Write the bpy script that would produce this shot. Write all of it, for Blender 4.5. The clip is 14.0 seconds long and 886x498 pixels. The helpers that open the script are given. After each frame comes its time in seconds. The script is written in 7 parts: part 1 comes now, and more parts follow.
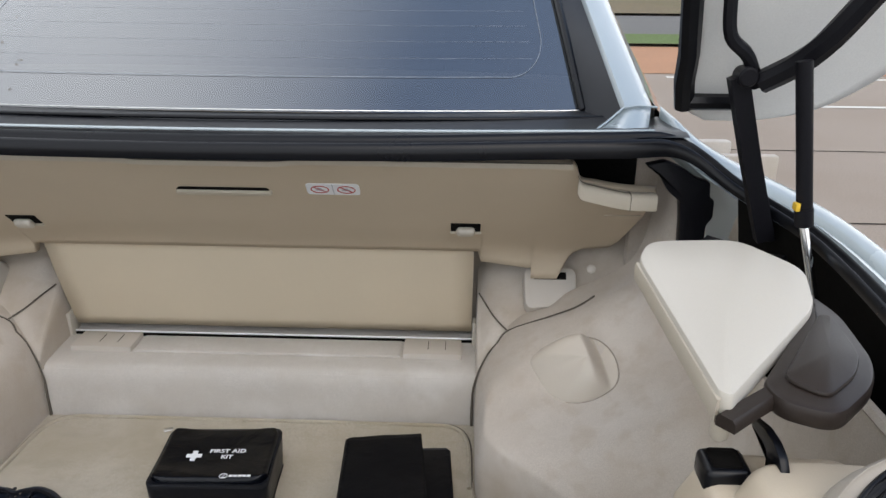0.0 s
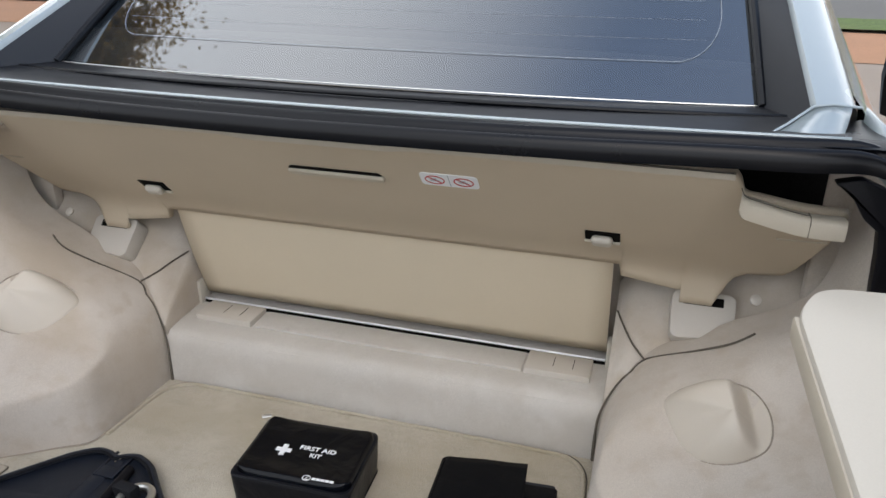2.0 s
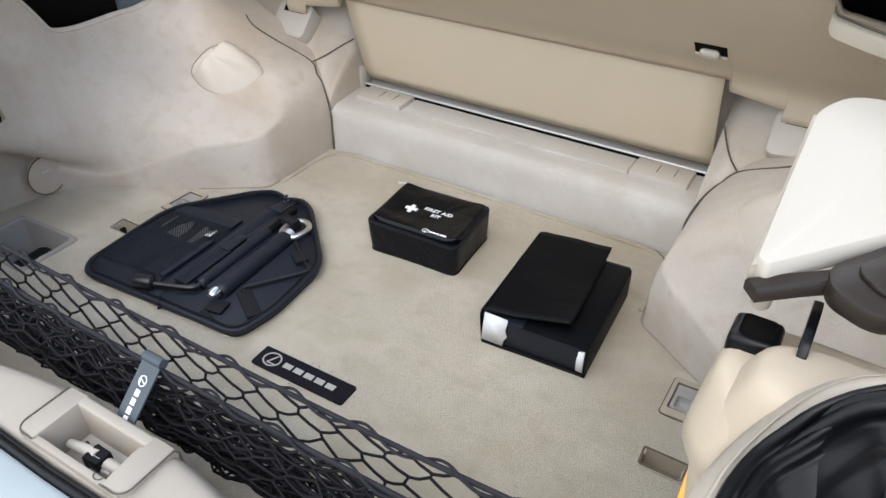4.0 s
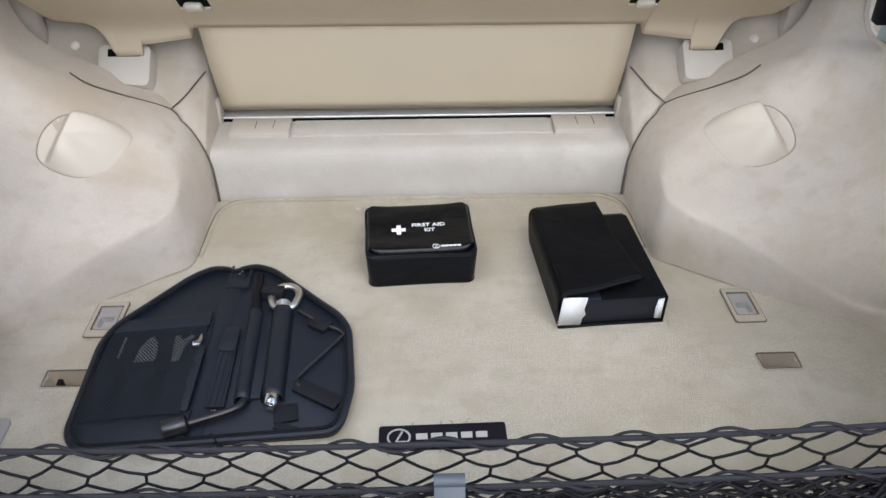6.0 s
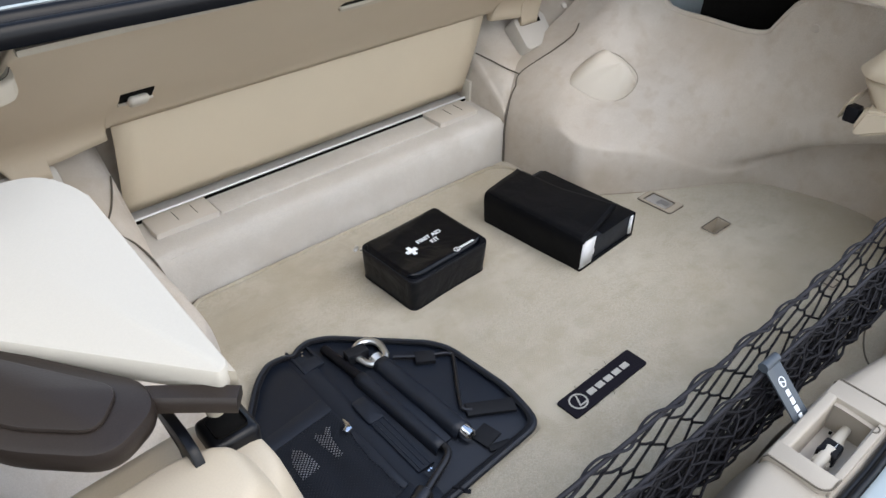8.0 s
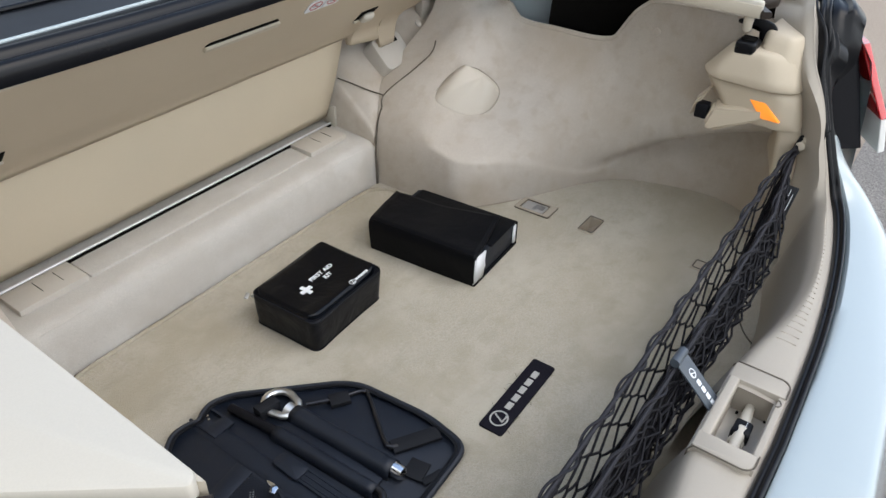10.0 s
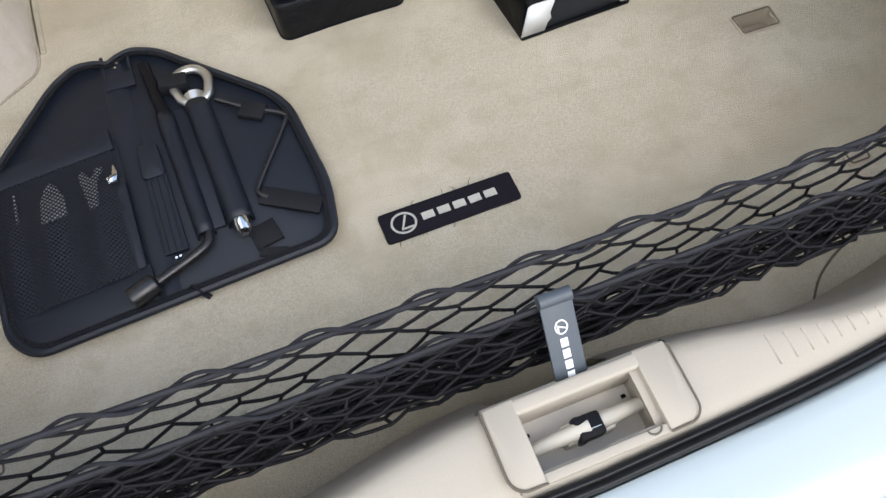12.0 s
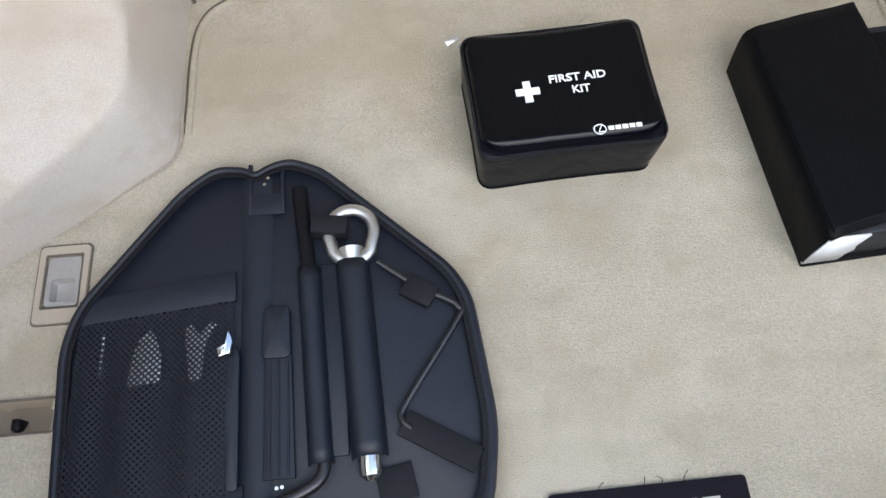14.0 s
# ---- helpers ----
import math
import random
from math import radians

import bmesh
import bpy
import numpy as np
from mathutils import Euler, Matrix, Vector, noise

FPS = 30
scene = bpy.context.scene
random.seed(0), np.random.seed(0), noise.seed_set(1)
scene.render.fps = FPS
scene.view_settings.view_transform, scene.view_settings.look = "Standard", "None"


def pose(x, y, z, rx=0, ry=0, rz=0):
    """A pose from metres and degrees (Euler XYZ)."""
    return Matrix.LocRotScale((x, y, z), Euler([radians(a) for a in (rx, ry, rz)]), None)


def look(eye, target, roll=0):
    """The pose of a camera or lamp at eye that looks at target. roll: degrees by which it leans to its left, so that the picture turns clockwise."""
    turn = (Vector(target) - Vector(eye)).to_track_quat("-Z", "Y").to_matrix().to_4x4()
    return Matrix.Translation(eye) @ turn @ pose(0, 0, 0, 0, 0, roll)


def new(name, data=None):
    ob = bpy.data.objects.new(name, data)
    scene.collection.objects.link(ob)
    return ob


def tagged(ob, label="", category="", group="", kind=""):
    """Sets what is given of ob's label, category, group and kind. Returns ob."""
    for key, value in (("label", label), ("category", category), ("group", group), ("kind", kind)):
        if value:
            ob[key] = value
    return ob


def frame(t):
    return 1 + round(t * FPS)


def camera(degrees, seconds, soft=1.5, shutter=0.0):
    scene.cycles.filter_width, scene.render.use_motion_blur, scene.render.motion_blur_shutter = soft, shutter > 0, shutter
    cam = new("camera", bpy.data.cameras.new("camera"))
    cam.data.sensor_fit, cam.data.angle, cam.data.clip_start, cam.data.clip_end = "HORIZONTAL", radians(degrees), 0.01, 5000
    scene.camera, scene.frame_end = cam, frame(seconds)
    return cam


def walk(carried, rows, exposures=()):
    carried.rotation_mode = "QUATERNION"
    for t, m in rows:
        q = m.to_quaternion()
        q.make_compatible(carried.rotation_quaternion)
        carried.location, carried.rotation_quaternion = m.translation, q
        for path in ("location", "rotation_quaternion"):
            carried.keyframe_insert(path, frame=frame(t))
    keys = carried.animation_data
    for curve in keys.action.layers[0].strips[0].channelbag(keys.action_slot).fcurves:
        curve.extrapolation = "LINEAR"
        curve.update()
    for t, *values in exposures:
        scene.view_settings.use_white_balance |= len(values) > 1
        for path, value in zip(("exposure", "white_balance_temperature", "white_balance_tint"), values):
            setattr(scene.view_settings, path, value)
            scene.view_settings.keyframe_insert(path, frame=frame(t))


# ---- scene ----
cam = camera(61.4, 14.0)
PATH = [
    (0, (0.333, 0.02, 1.249), (0.277, 1.877, 0.51), 0.5),
    (0.5, (0.349, 0.081, 1.235), (0.122, 1.93, 0.505), 0.3),
    (1, (0.335, 0.159, 1.217), (-0.013, 1.989, 0.488), 0.2),
    (1.5, (0.342, 0.183, 1.214), (-0.08, 1.995, 0.482), 0.1),
    (2, (0.395, 0.163, 1.229), (-0.137, 1.92, 0.437), 0.3),
    (2.5, (0.49, 0.1, 1.241), (-0.237, 1.69, 0.27), 0.4),
    (3, (0.557, 0.059, 1.254), (-0.296, 1.474, 0.126), 0.2),
    (3.2, (0.571, 0.058, 1.262), (-0.311, 1.419, 0.091), -0.1),
    (5.3, (0.260, -0.057, 1.248), (-0.177, 1.460, 0.019), -0.9),
    (5.5, (0.184, -0.071, 1.263), (-0.111, 1.476, 0.031), -0.7),
    (6, (-0.010, -0.027, 1.261), (0.058, 1.544, 0.024), 0.4),
    (6.5, (-0.202, -0.000, 1.274), (0.183, 1.522, 0.034), 1.0),
    (7, (-0.407, 0.036, 1.275), (0.247, 1.476, 0.051), 1.4),
    (7.2, (-0.465, 0.060, 1.275), (0.284, 1.457, 0.056), 1.3),
    (9.3, (-0.68, 0.238, 1.306), (0.661, 1.174, 0.155), 1.8),
    (9.5, (-0.674, 0.239, 1.303), (0.678, 1.166, 0.158), 1.9),
    (10, (-0.635, 0.22, 1.303), (0.703, 1.129, 0.126), 2.1),
    (10.5, (-0.534, 0.168, 1.292), (0.662, 1.046, -0.048), 3.1),
    (11, (-0.408, 0.123, 1.273), (0.483, 0.959, -0.31), 4.5),
    (11.5, (-0.282, 0.151, 1.245), (0.316, 0.939, -0.494), 5.1),
    (12, (-0.15, 0.186, 1.228), (0.219, 0.973, -0.573), 3.7),
    (12.5, (-0.062, 0.21, 1.203), (0.155, 1.017, -0.615), 2.9),
    (13, (-0.075, 0.313, 1.152), (0.055, 1.122, -0.672), 2.2),
    (13.5, (-0.124, 0.435, 1.12), (-0.051, 1.224, -0.717), 0.2),
    (14, (-0.141, 0.504, 1.131), (-0.079, 1.278, -0.712), -0.4),
]
EXPOSURES = [(0, 0.54, 6480, 9), (1.5, 0.55, 6500, 9), (2.2, 0.66, 6480, 9), (3, 0.93, 6450, 9), (5.5, 1.07, 6350, 9), (7, 1.05, 6280, 8), (9.5, 0.79, 6500, 9),
             (10.5, 0.87, 6400, 4), (11.2, 0.91, 6400, 2), (12.5, 1.34, 6750, 10), (13.0, 1.39, 6750, 10), (13.5, 1.24, 6320, 9), (14, 1.20, 6180, 8)]
walk(cam, [(t, look(eye, target, roll)) for t, eye, target, roll in PATH], EXPOSURES)

# ---- world and sun ----
world = bpy.data.worlds.new("sky")
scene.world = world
world.use_nodes = True
wt = world.node_tree
sky = wt.nodes.new("ShaderNodeTexSky")
sky.sky_type, sky.sun_disc = "NISHITA", False
sky.sun_elevation, sky.sun_rotation = radians(53.1), radians(160)
sky.air_density, sky.dust_density = 1.2, 1.6
bg = wt.nodes["Background"]
bg.inputs["Strength"].default_value = 0.15
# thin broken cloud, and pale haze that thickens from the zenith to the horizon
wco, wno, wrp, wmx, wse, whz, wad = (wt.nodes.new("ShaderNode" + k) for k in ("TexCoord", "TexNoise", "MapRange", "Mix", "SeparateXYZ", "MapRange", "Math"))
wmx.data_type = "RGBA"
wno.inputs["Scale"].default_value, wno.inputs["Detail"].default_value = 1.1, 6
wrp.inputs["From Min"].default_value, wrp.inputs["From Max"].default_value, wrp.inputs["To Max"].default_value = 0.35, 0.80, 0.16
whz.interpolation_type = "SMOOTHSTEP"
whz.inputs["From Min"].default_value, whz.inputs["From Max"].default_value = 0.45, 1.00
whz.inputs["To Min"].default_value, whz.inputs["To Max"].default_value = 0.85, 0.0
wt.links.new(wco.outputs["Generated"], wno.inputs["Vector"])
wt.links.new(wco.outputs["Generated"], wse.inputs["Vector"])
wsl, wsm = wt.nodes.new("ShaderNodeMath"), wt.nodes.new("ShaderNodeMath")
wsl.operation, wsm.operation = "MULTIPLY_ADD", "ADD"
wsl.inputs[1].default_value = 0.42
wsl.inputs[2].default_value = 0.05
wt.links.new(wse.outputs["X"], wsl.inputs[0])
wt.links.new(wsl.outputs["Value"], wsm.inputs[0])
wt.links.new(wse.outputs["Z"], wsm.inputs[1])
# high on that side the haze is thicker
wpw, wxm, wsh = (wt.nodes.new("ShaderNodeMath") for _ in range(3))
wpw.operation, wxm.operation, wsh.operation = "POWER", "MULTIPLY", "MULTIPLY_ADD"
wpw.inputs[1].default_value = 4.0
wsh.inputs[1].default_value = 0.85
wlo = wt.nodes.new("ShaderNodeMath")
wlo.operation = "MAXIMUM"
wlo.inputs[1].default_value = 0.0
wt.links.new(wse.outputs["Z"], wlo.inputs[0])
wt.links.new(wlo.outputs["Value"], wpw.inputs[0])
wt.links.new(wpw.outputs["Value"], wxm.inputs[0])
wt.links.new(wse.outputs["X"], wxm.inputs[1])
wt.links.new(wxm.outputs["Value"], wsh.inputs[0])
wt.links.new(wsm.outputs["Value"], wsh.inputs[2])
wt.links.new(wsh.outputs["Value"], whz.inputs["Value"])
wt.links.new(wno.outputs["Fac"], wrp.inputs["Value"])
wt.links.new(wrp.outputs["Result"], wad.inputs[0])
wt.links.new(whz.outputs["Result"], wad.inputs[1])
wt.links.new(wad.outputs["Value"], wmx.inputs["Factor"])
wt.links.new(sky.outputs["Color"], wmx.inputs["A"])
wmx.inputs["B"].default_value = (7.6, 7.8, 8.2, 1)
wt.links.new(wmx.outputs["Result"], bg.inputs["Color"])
sun_data = bpy.data.lights.new("sun", "SUN")
sun_data.energy, sun_data.angle, sun_data.color = 0.55, radians(50), (1.0, 0.97, 0.93)
sun = new("sun", sun_data)
sun.matrix_world = look((1.1, -3.0, 4.25), (0.0, 0.0, 0.0))

# ---- materials ----
def nodes_of(name):
    m = bpy.data.materials.new(name)
    m.use_nodes = True
    t = m.node_tree
    return m, t, t.nodes["Principled BSDF"]


def surface(name, rgb, rough=0.6, metal=0.0, fine=400.0, coarse=9.0, vary=0.1, stain=0.0, stain_rgb=None, bump=0.2, depth=0.002,
            coat=0.0, sheen=0.0, spec=0.5, weave=0.0, crease=0.0):
    """A surface with grain at a fine and a coarse scale, and stains of an uneven shape."""
    m, t, b = nodes_of(name)
    co = t.nodes.new("ShaderNodeTexCoord")
    n1, n2 = t.nodes.new("ShaderNodeTexNoise"), t.nodes.new("ShaderNodeTexNoise")
    n1.inputs["Scale"].default_value, n1.inputs["Detail"].default_value = fine, 3
    n2.inputs["Scale"].default_value, n2.inputs["Detail"].default_value = coarse, 5
    for n in (n1, n2):
        t.links.new(co.outputs["Object"], n.inputs["Vector"])
    dark = [c * (1 - vary) for c in rgb]
    light = [min(1, c * (1 + vary)) for c in rgb]
    r1 = t.nodes.new("ShaderNodeValToRGB")
    r1.color_ramp.elements[0].position, r1.color_ramp.elements[1].position = 0.3, 0.7
    r1.color_ramp.elements[0].color, r1.color_ramp.elements[1].color = (*dark, 1), (*light, 1)
    t.links.new(n1.outputs["Fac"], r1.inputs["Fac"])
    colour = r1.outputs["Color"]
    r2 = t.nodes.new("ShaderNodeValToRGB")
    r2.color_ramp.elements[0].position, r2.color_ramp.elements[1].position = 0.42, 0.68
    t.links.new(n2.outputs["Fac"], r2.inputs["Fac"])
    if stain:
        mix = t.nodes.new("ShaderNodeMix")
        mix.data_type = "RGBA"
        mul = t.nodes.new("ShaderNodeMath")
        mul.operation = "MULTIPLY"
        mul.inputs[1].default_value = stain
        t.links.new(r2.outputs["Color"], mul.inputs[0])
        t.links.new(mul.outputs[0], mix.inputs["Factor"])
        t.links.new(colour, mix.inputs["A"])
        mix.inputs["B"].default_value = (*(stain_rgb or dark), 1)
        colour = mix.outputs["Result"]
    t.links.new(colour, b.inputs["Base Color"])
    b.inputs["Metallic"].default_value = metal
    b.inputs["Coat Weight"].default_value = coat
    b.inputs["Coat Roughness"].default_value = 0.05
    b.inputs["Sheen Weight"].default_value = sheen
    b.inputs["Specular IOR Level"].default_value = spec
    rr = t.nodes.new("ShaderNodeMapRange")
    rr.inputs["To Min"].default_value, rr.inputs["To Max"].default_value = max(0.02, rough - 0.08), min(1, rough + 0.08)
    t.links.new(n2.outputs["Fac"], rr.inputs["Value"])
    t.links.new(rr.outputs["Result"], b.inputs["Roughness"])
    if bump:
        bn = t.nodes.new("ShaderNodeBump")
        bn.inputs["Strength"].default_value, bn.inputs["Distance"].default_value = bump, depth
        height = n1.outputs["Fac"]
        if weave:
            w = t.nodes.new("ShaderNodeTexVoronoi")
            w.inputs["Scale"].default_value = weave
            t.links.new(co.outputs["Object"], w.inputs["Vector"])
            height = w.outputs["Distance"]
        t.links.new(height, bn.inputs["Height"])
        normal = bn.outputs["Normal"]
        if crease:
            n3, b3 = t.nodes.new("ShaderNodeTexNoise"), t.nodes.new("ShaderNodeBump")
            n3.inputs["Scale"].default_value, n3.inputs["Detail"].default_value, n3.inputs["Distortion"].default_value = 26, 3, 0.8
            b3.inputs["Strength"].default_value, b3.inputs["Distance"].default_value = crease, 0.006
            t.links.new(co.outputs["Object"], n3.inputs["Vector"])
            t.links.new(n3.outputs["Fac"], b3.inputs["Height"])
            t.links.new(normal, b3.inputs["Normal"])
            normal = b3.outputs["Normal"]
        t.links.new(normal, b.inputs["Normal"])
    return m


def cloth(name, rgb, worn, pale, fibre, streak, bump=0.5, depth=0.0015, tuft=0.15):
    """Pile or felt: fibres, brushed streaks, and soft patches of soiling at two sizes."""
    m, t, b = nodes_of(name)
    co = t.nodes.new("ShaderNodeTexCoord")

    def cloud(scale, detail, lo, hi, stretch=None):
        n, r = t.nodes.new("ShaderNodeTexNoise"), t.nodes.new("ShaderNodeMapRange")
        n.inputs["Scale"].default_value, n.inputs["Detail"].default_value = scale, detail
        if stretch:
            mp = t.nodes.new("ShaderNodeMapping")
            mp.inputs["Scale"].default_value = stretch
            mp.inputs["Rotation"].default_value = (0, 0, 0.5)
            t.links.new(co.outputs["Object"], mp.inputs["Vector"])
            t.links.new(mp.outputs[0], n.inputs["Vector"])
        else:
            t.links.new(co.outputs["Object"], n.inputs["Vector"])
        r.inputs["From Min"].default_value, r.inputs["From Max"].default_value = lo, hi
        t.links.new(n.outputs["Fac"], r.inputs["Value"])
        return n.outputs["Fac"], r.outputs["Result"]

    def blend(a, colour, fac, amount):
        mix, mul = t.nodes.new("ShaderNodeMix"), t.nodes.new("ShaderNodeMath")
        mix.data_type, mul.operation = "RGBA", "MULTIPLY"
        mul.inputs[1].default_value = amount
        t.links.new(fac, mul.inputs[0])
        t.links.new(mul.outputs[0], mix.inputs["Factor"])
        if isinstance(a, tuple):
            mix.inputs["A"].default_value = (*a, 1)
        else:
            t.links.new(a, mix.inputs["A"])
        mix.inputs["B"].default_value = (*colour, 1)
        return mix.outputs["Result"]
    raw, fine = cloud(fibre, 5, 0.3, 0.7)
    c = blend(rgb, tuple(v * 0.60 for v in rgb), fine, 0.6)
    c = blend(c, tuple(v * 0.70 for v in rgb), cloud(330, 4, 0.46, 0.64)[1], tuft)
    c = blend(c, worn, cloud(5.5, 6, 0.46, 0.66)[1], 0.85)
    c = blend(c, pale, cloud(8.0, 5, 0.52, 0.70)[1], 0.5)
    c = blend(c, worn, cloud(34, 5, 0.52, 0.70)[1], 0.55)
    c = blend(c, tuple(v * 0.8 for v in worn), cloud(13, 4, 0.52, 0.74, (1.0, 3.0, 1.0))[1], streak)
    t.links.new(c, b.inputs["Base Color"])
    b.inputs["Roughness"].default_value = 0.95
    b.inputs["Specular IOR Level"].default_value = 0.1
    b.inputs["Sheen Weight"].default_value = 0.25
    bn = t.nodes.new("ShaderNodeBump")
    bn.inputs["Strength"].default_value, bn.inputs["Distance"].default_value = bump, depth
    t.links.new(raw, bn.inputs["Height"])
    t.links.new(bn.outputs["Normal"], b.inputs["Normal"])
    return m


CARPET = cloth("cream carpet pile", (0.528, 0.480, 0.382), (0.385, 0.338, 0.248), (0.585, 0.545, 0.452), 640, 0.30, 1.0, 0.0021, 0.60)
FELT = cloth("grey beige felt lining", (0.590, 0.534, 0.466), (0.442, 0.376, 0.298), (0.635, 0.592, 0.54), 900, 0.15, 0.4, 0.001)
STEPFELT = cloth("pale grey felt of the step", (0.60, 0.572, 0.53), (0.48, 0.45, 0.405), (0.64, 0.622, 0.59), 900, 0.15, 0.4, 0.001)
TRIM = surface("cream moulded plastic", (0.49, 0.44, 0.355), 0.5, fine=900, coarse=12, vary=0.03, stain=0.2, stain_rgb=(0.46, 0.40, 0.31), bump=0.12, depth=0.0006)
SILLTRIM = surface("beige moulded sill plastic", (0.365, 0.327, 0.275), 0.5, fine=900, coarse=12, vary=0.04, stain=0.3, stain_rgb=(0.385, 0.345, 0.290), bump=0.15, depth=0.0006)
TOWERTRIM = surface("warm cream moulded plastic", (0.505, 0.432, 0.328), 0.5, fine=900, coarse=12, vary=0.03, stain=0.2, stain_rgb=(0.46, 0.39, 0.29), bump=0.12, depth=0.0006)
TIEMETAL = surface("dull plated metal", (0.45, 0.44, 0.43), 0.40, metal=0.55, fine=500, coarse=60, vary=0.05, bump=0.05)
TRAY = surface("dull beige tray plastic", (0.40, 0.348, 0.278), 0.5, fine=900, coarse=14, vary=0.04, stain=0.3, stain_rgb=(0.34, 0.29, 0.22), bump=0.12, depth=0.0005)
GREYTRIM = surface("pale stone plastic", (0.535, 0.500, 0.450), 0.55, fine=900, coarse=12, vary=0.03, stain=0.25, stain_rgb=(0.46, 0.41, 0.34), bump=0.12, depth=0.0006)
BOARD = surface("tan grained board plastic", (0.53, 0.445, 0.332), 0.55, fine=1200, coarse=5, vary=0.04, stain=0.2, stain_rgb=(0.41, 0.337, 0.24), bump=0.15, depth=0.0006)
BLIND = surface("beige vinyl blind", (0.685, 0.590, 0.445), 0.5, fine=900, coarse=4, vary=0.03, stain=0.15, stain_rgb=(0.50, 0.435, 0.33), bump=0.12, depth=0.0005)
FLAPTOP = surface("ivory hinge cover plastic", (0.525, 0.49, 0.425), 0.45, fine=900, coarse=8, vary=0.02, bump=0.08, depth=0.0005)
CAPTRIM = surface("smooth pale cap plastic", (0.60, 0.545, 0.465), 0.5, fine=900, coarse=12, vary=0.02, stain=0.15, stain_rgb=(0.52, 0.48, 0.42), bump=0.1, depth=0.0005)
HINGEPLASTIC = surface("brown black grained plastic", (0.026, 0.0195, 0.0160), 0.34, fine=900, coarse=15, vary=0.1, bump=0.15, depth=0.0005, spec=0.3)
COWL = surface("dark slate rubber", (0.0070, 0.0080, 0.0105), 0.38, fine=600, coarse=10, vary=0.12, bump=0.12, depth=0.0006, spec=0.24)
BLACK = surface("black rubber", (0.0030, 0.0034, 0.0050), 0.30, fine=600, coarse=15, vary=0.2, bump=0.10, depth=0.0006, spec=0.26)
PILLARTRIM = surface("dark grey pillar plastic", (0.026, 0.028, 0.032), 0.5, fine=900, coarse=12, vary=0.06, bump=0.1, depth=0.0005, spec=0.3)
BLACKPLASTIC = surface("black moulded plastic", (0.007, 0.007, 0.009), 0.4, fine=700, coarse=15, vary=0.15, bump=0.1, depth=0.0005, spec=0.13)
PAINT = surface("pearl white car paint", (0.385, 0.44, 0.458), 0.25, fine=2000, coarse=6, vary=0.015, bump=0.0, coat=1.0)
LIDIN = surface("white painted lid inside", (0.66, 0.66, 0.64), 0.4, fine=600, coarse=6, vary=0.04, stain=0.25, stain_rgb=(0.5, 0.5, 0.48), bump=0.05)
NYLON = surface("dark slate nylon cloth", (0.0066, 0.0098, 0.0178), 0.48, fine=1800, coarse=14, vary=0.12, stain=0.25, stain_rgb=(0.0098, 0.0134, 0.0215), bump=0.25, depth=0.0005, spec=0.42, crease=0.14)
STRAP = surface("black strap webbing", (0.006, 0.007, 0.010), 0.7, fine=2500, coarse=20, vary=0.2, bump=0.4, depth=0.0006, spec=0.3)
CASEVINYL = surface("soft black vinyl", (0.0038, 0.0046, 0.0076), 0.36, fine=900, coarse=12, vary=0.12, bump=0.2, depth=0.0005, spec=0.18, crease=0.35)
VINYL = surface("glossy black vinyl", (0.0020, 0.0027, 0.0046), 0.17, fine=500, coarse=10, vary=0.1, bump=0.06, depth=0.0006, spec=0.24, crease=0.25)
LEATHER = surface("matt black leatherette", (0.0028, 0.0032, 0.0046), 0.5, fine=1500, coarse=12, vary=0.12, bump=0.3, depth=0.0005, spec=0.11, crease=0.25)
THICKCORD = surface("dark grey braided cord", (0.016, 0.0158, 0.0205), 0.6, fine=1800, coarse=40, vary=0.3, bump=0.4, depth=0.0005, spec=0.25)
CORD = surface("black elastic net cord", (0.0085, 0.0082, 0.0105), 0.6, fine=1500, coarse=30, vary=0.25, bump=0.3, depth=0.0005, spec=0.15)
STEEL = surface("satin steel", (0.68, 0.68, 0.66), 0.38, metal=1.0, fine=500, coarse=40, vary=0.06, bump=0.05)
DULLSTEEL = surface("dull tool steel", (0.66, 0.66, 0.66), 0.45, metal=0.8, fine=500, coarse=40, vary=0.10, bump=0.08)
BRIGHTRAIL = surface("bright anodised rail", (0.82, 0.83, 0.84), 0.35, metal=0.45, fine=500, coarse=40, vary=0.04, bump=0.03)
CHROME = surface("bright chrome", (0.8, 0.82, 0.85), 0.1, metal=1.0, fine=500, coarse=30, vary=0.03, bump=0.0)
GUNMETAL = surface("blackened steel", (0.05, 0.05, 0.054), 0.3, metal=0.8, fine=500, coarse=40, vary=0.1, bump=0.05)
WHITE = surface("white card", (0.75, 0.77, 0.80), 0.7, fine=500, coarse=40, vary=0.03, bump=0.05)
PRINT = surface("white print", (0.78, 0.80, 0.82), 0.6, fine=900, coarse=50, vary=0.02, bump=0.0)
SILVERTHREAD = surface("silver thread", (0.42, 0.41, 0.38), 0.5, fine=2500, coarse=60, vary=0.2, bump=0.3, depth=0.0004)
PATCH = surface("black woven patch", (0.008, 0.007, 0.012), 0.75, fine=2500, coarse=30, vary=0.2, bump=0.4, depth=0.0005, spec=0.15)
TAG = surface("slate rubber tag", (0.055, 0.068, 0.085), 0.45, fine=1200, coarse=30, vary=0.08, bump=0.15, depth=0.0004)
RED = surface("red plastic", (0.42, 0.02, 0.02), 0.35, fine=500, coarse=30, vary=0.05, bump=0.0)
YELLOW = surface("yellow label", (0.65, 0.42, 0.03), 0.5, fine=500, coarse=30, vary=0.05, bump=0.0)
# near-black: joints and gaps, and the shade of hollows put into the colour
GAP = surface("near-black gap and painted shade", (0.005, 0.0046, 0.0042), 0.9, fine=300, coarse=20, vary=0.2, bump=0.1, spec=0.08)
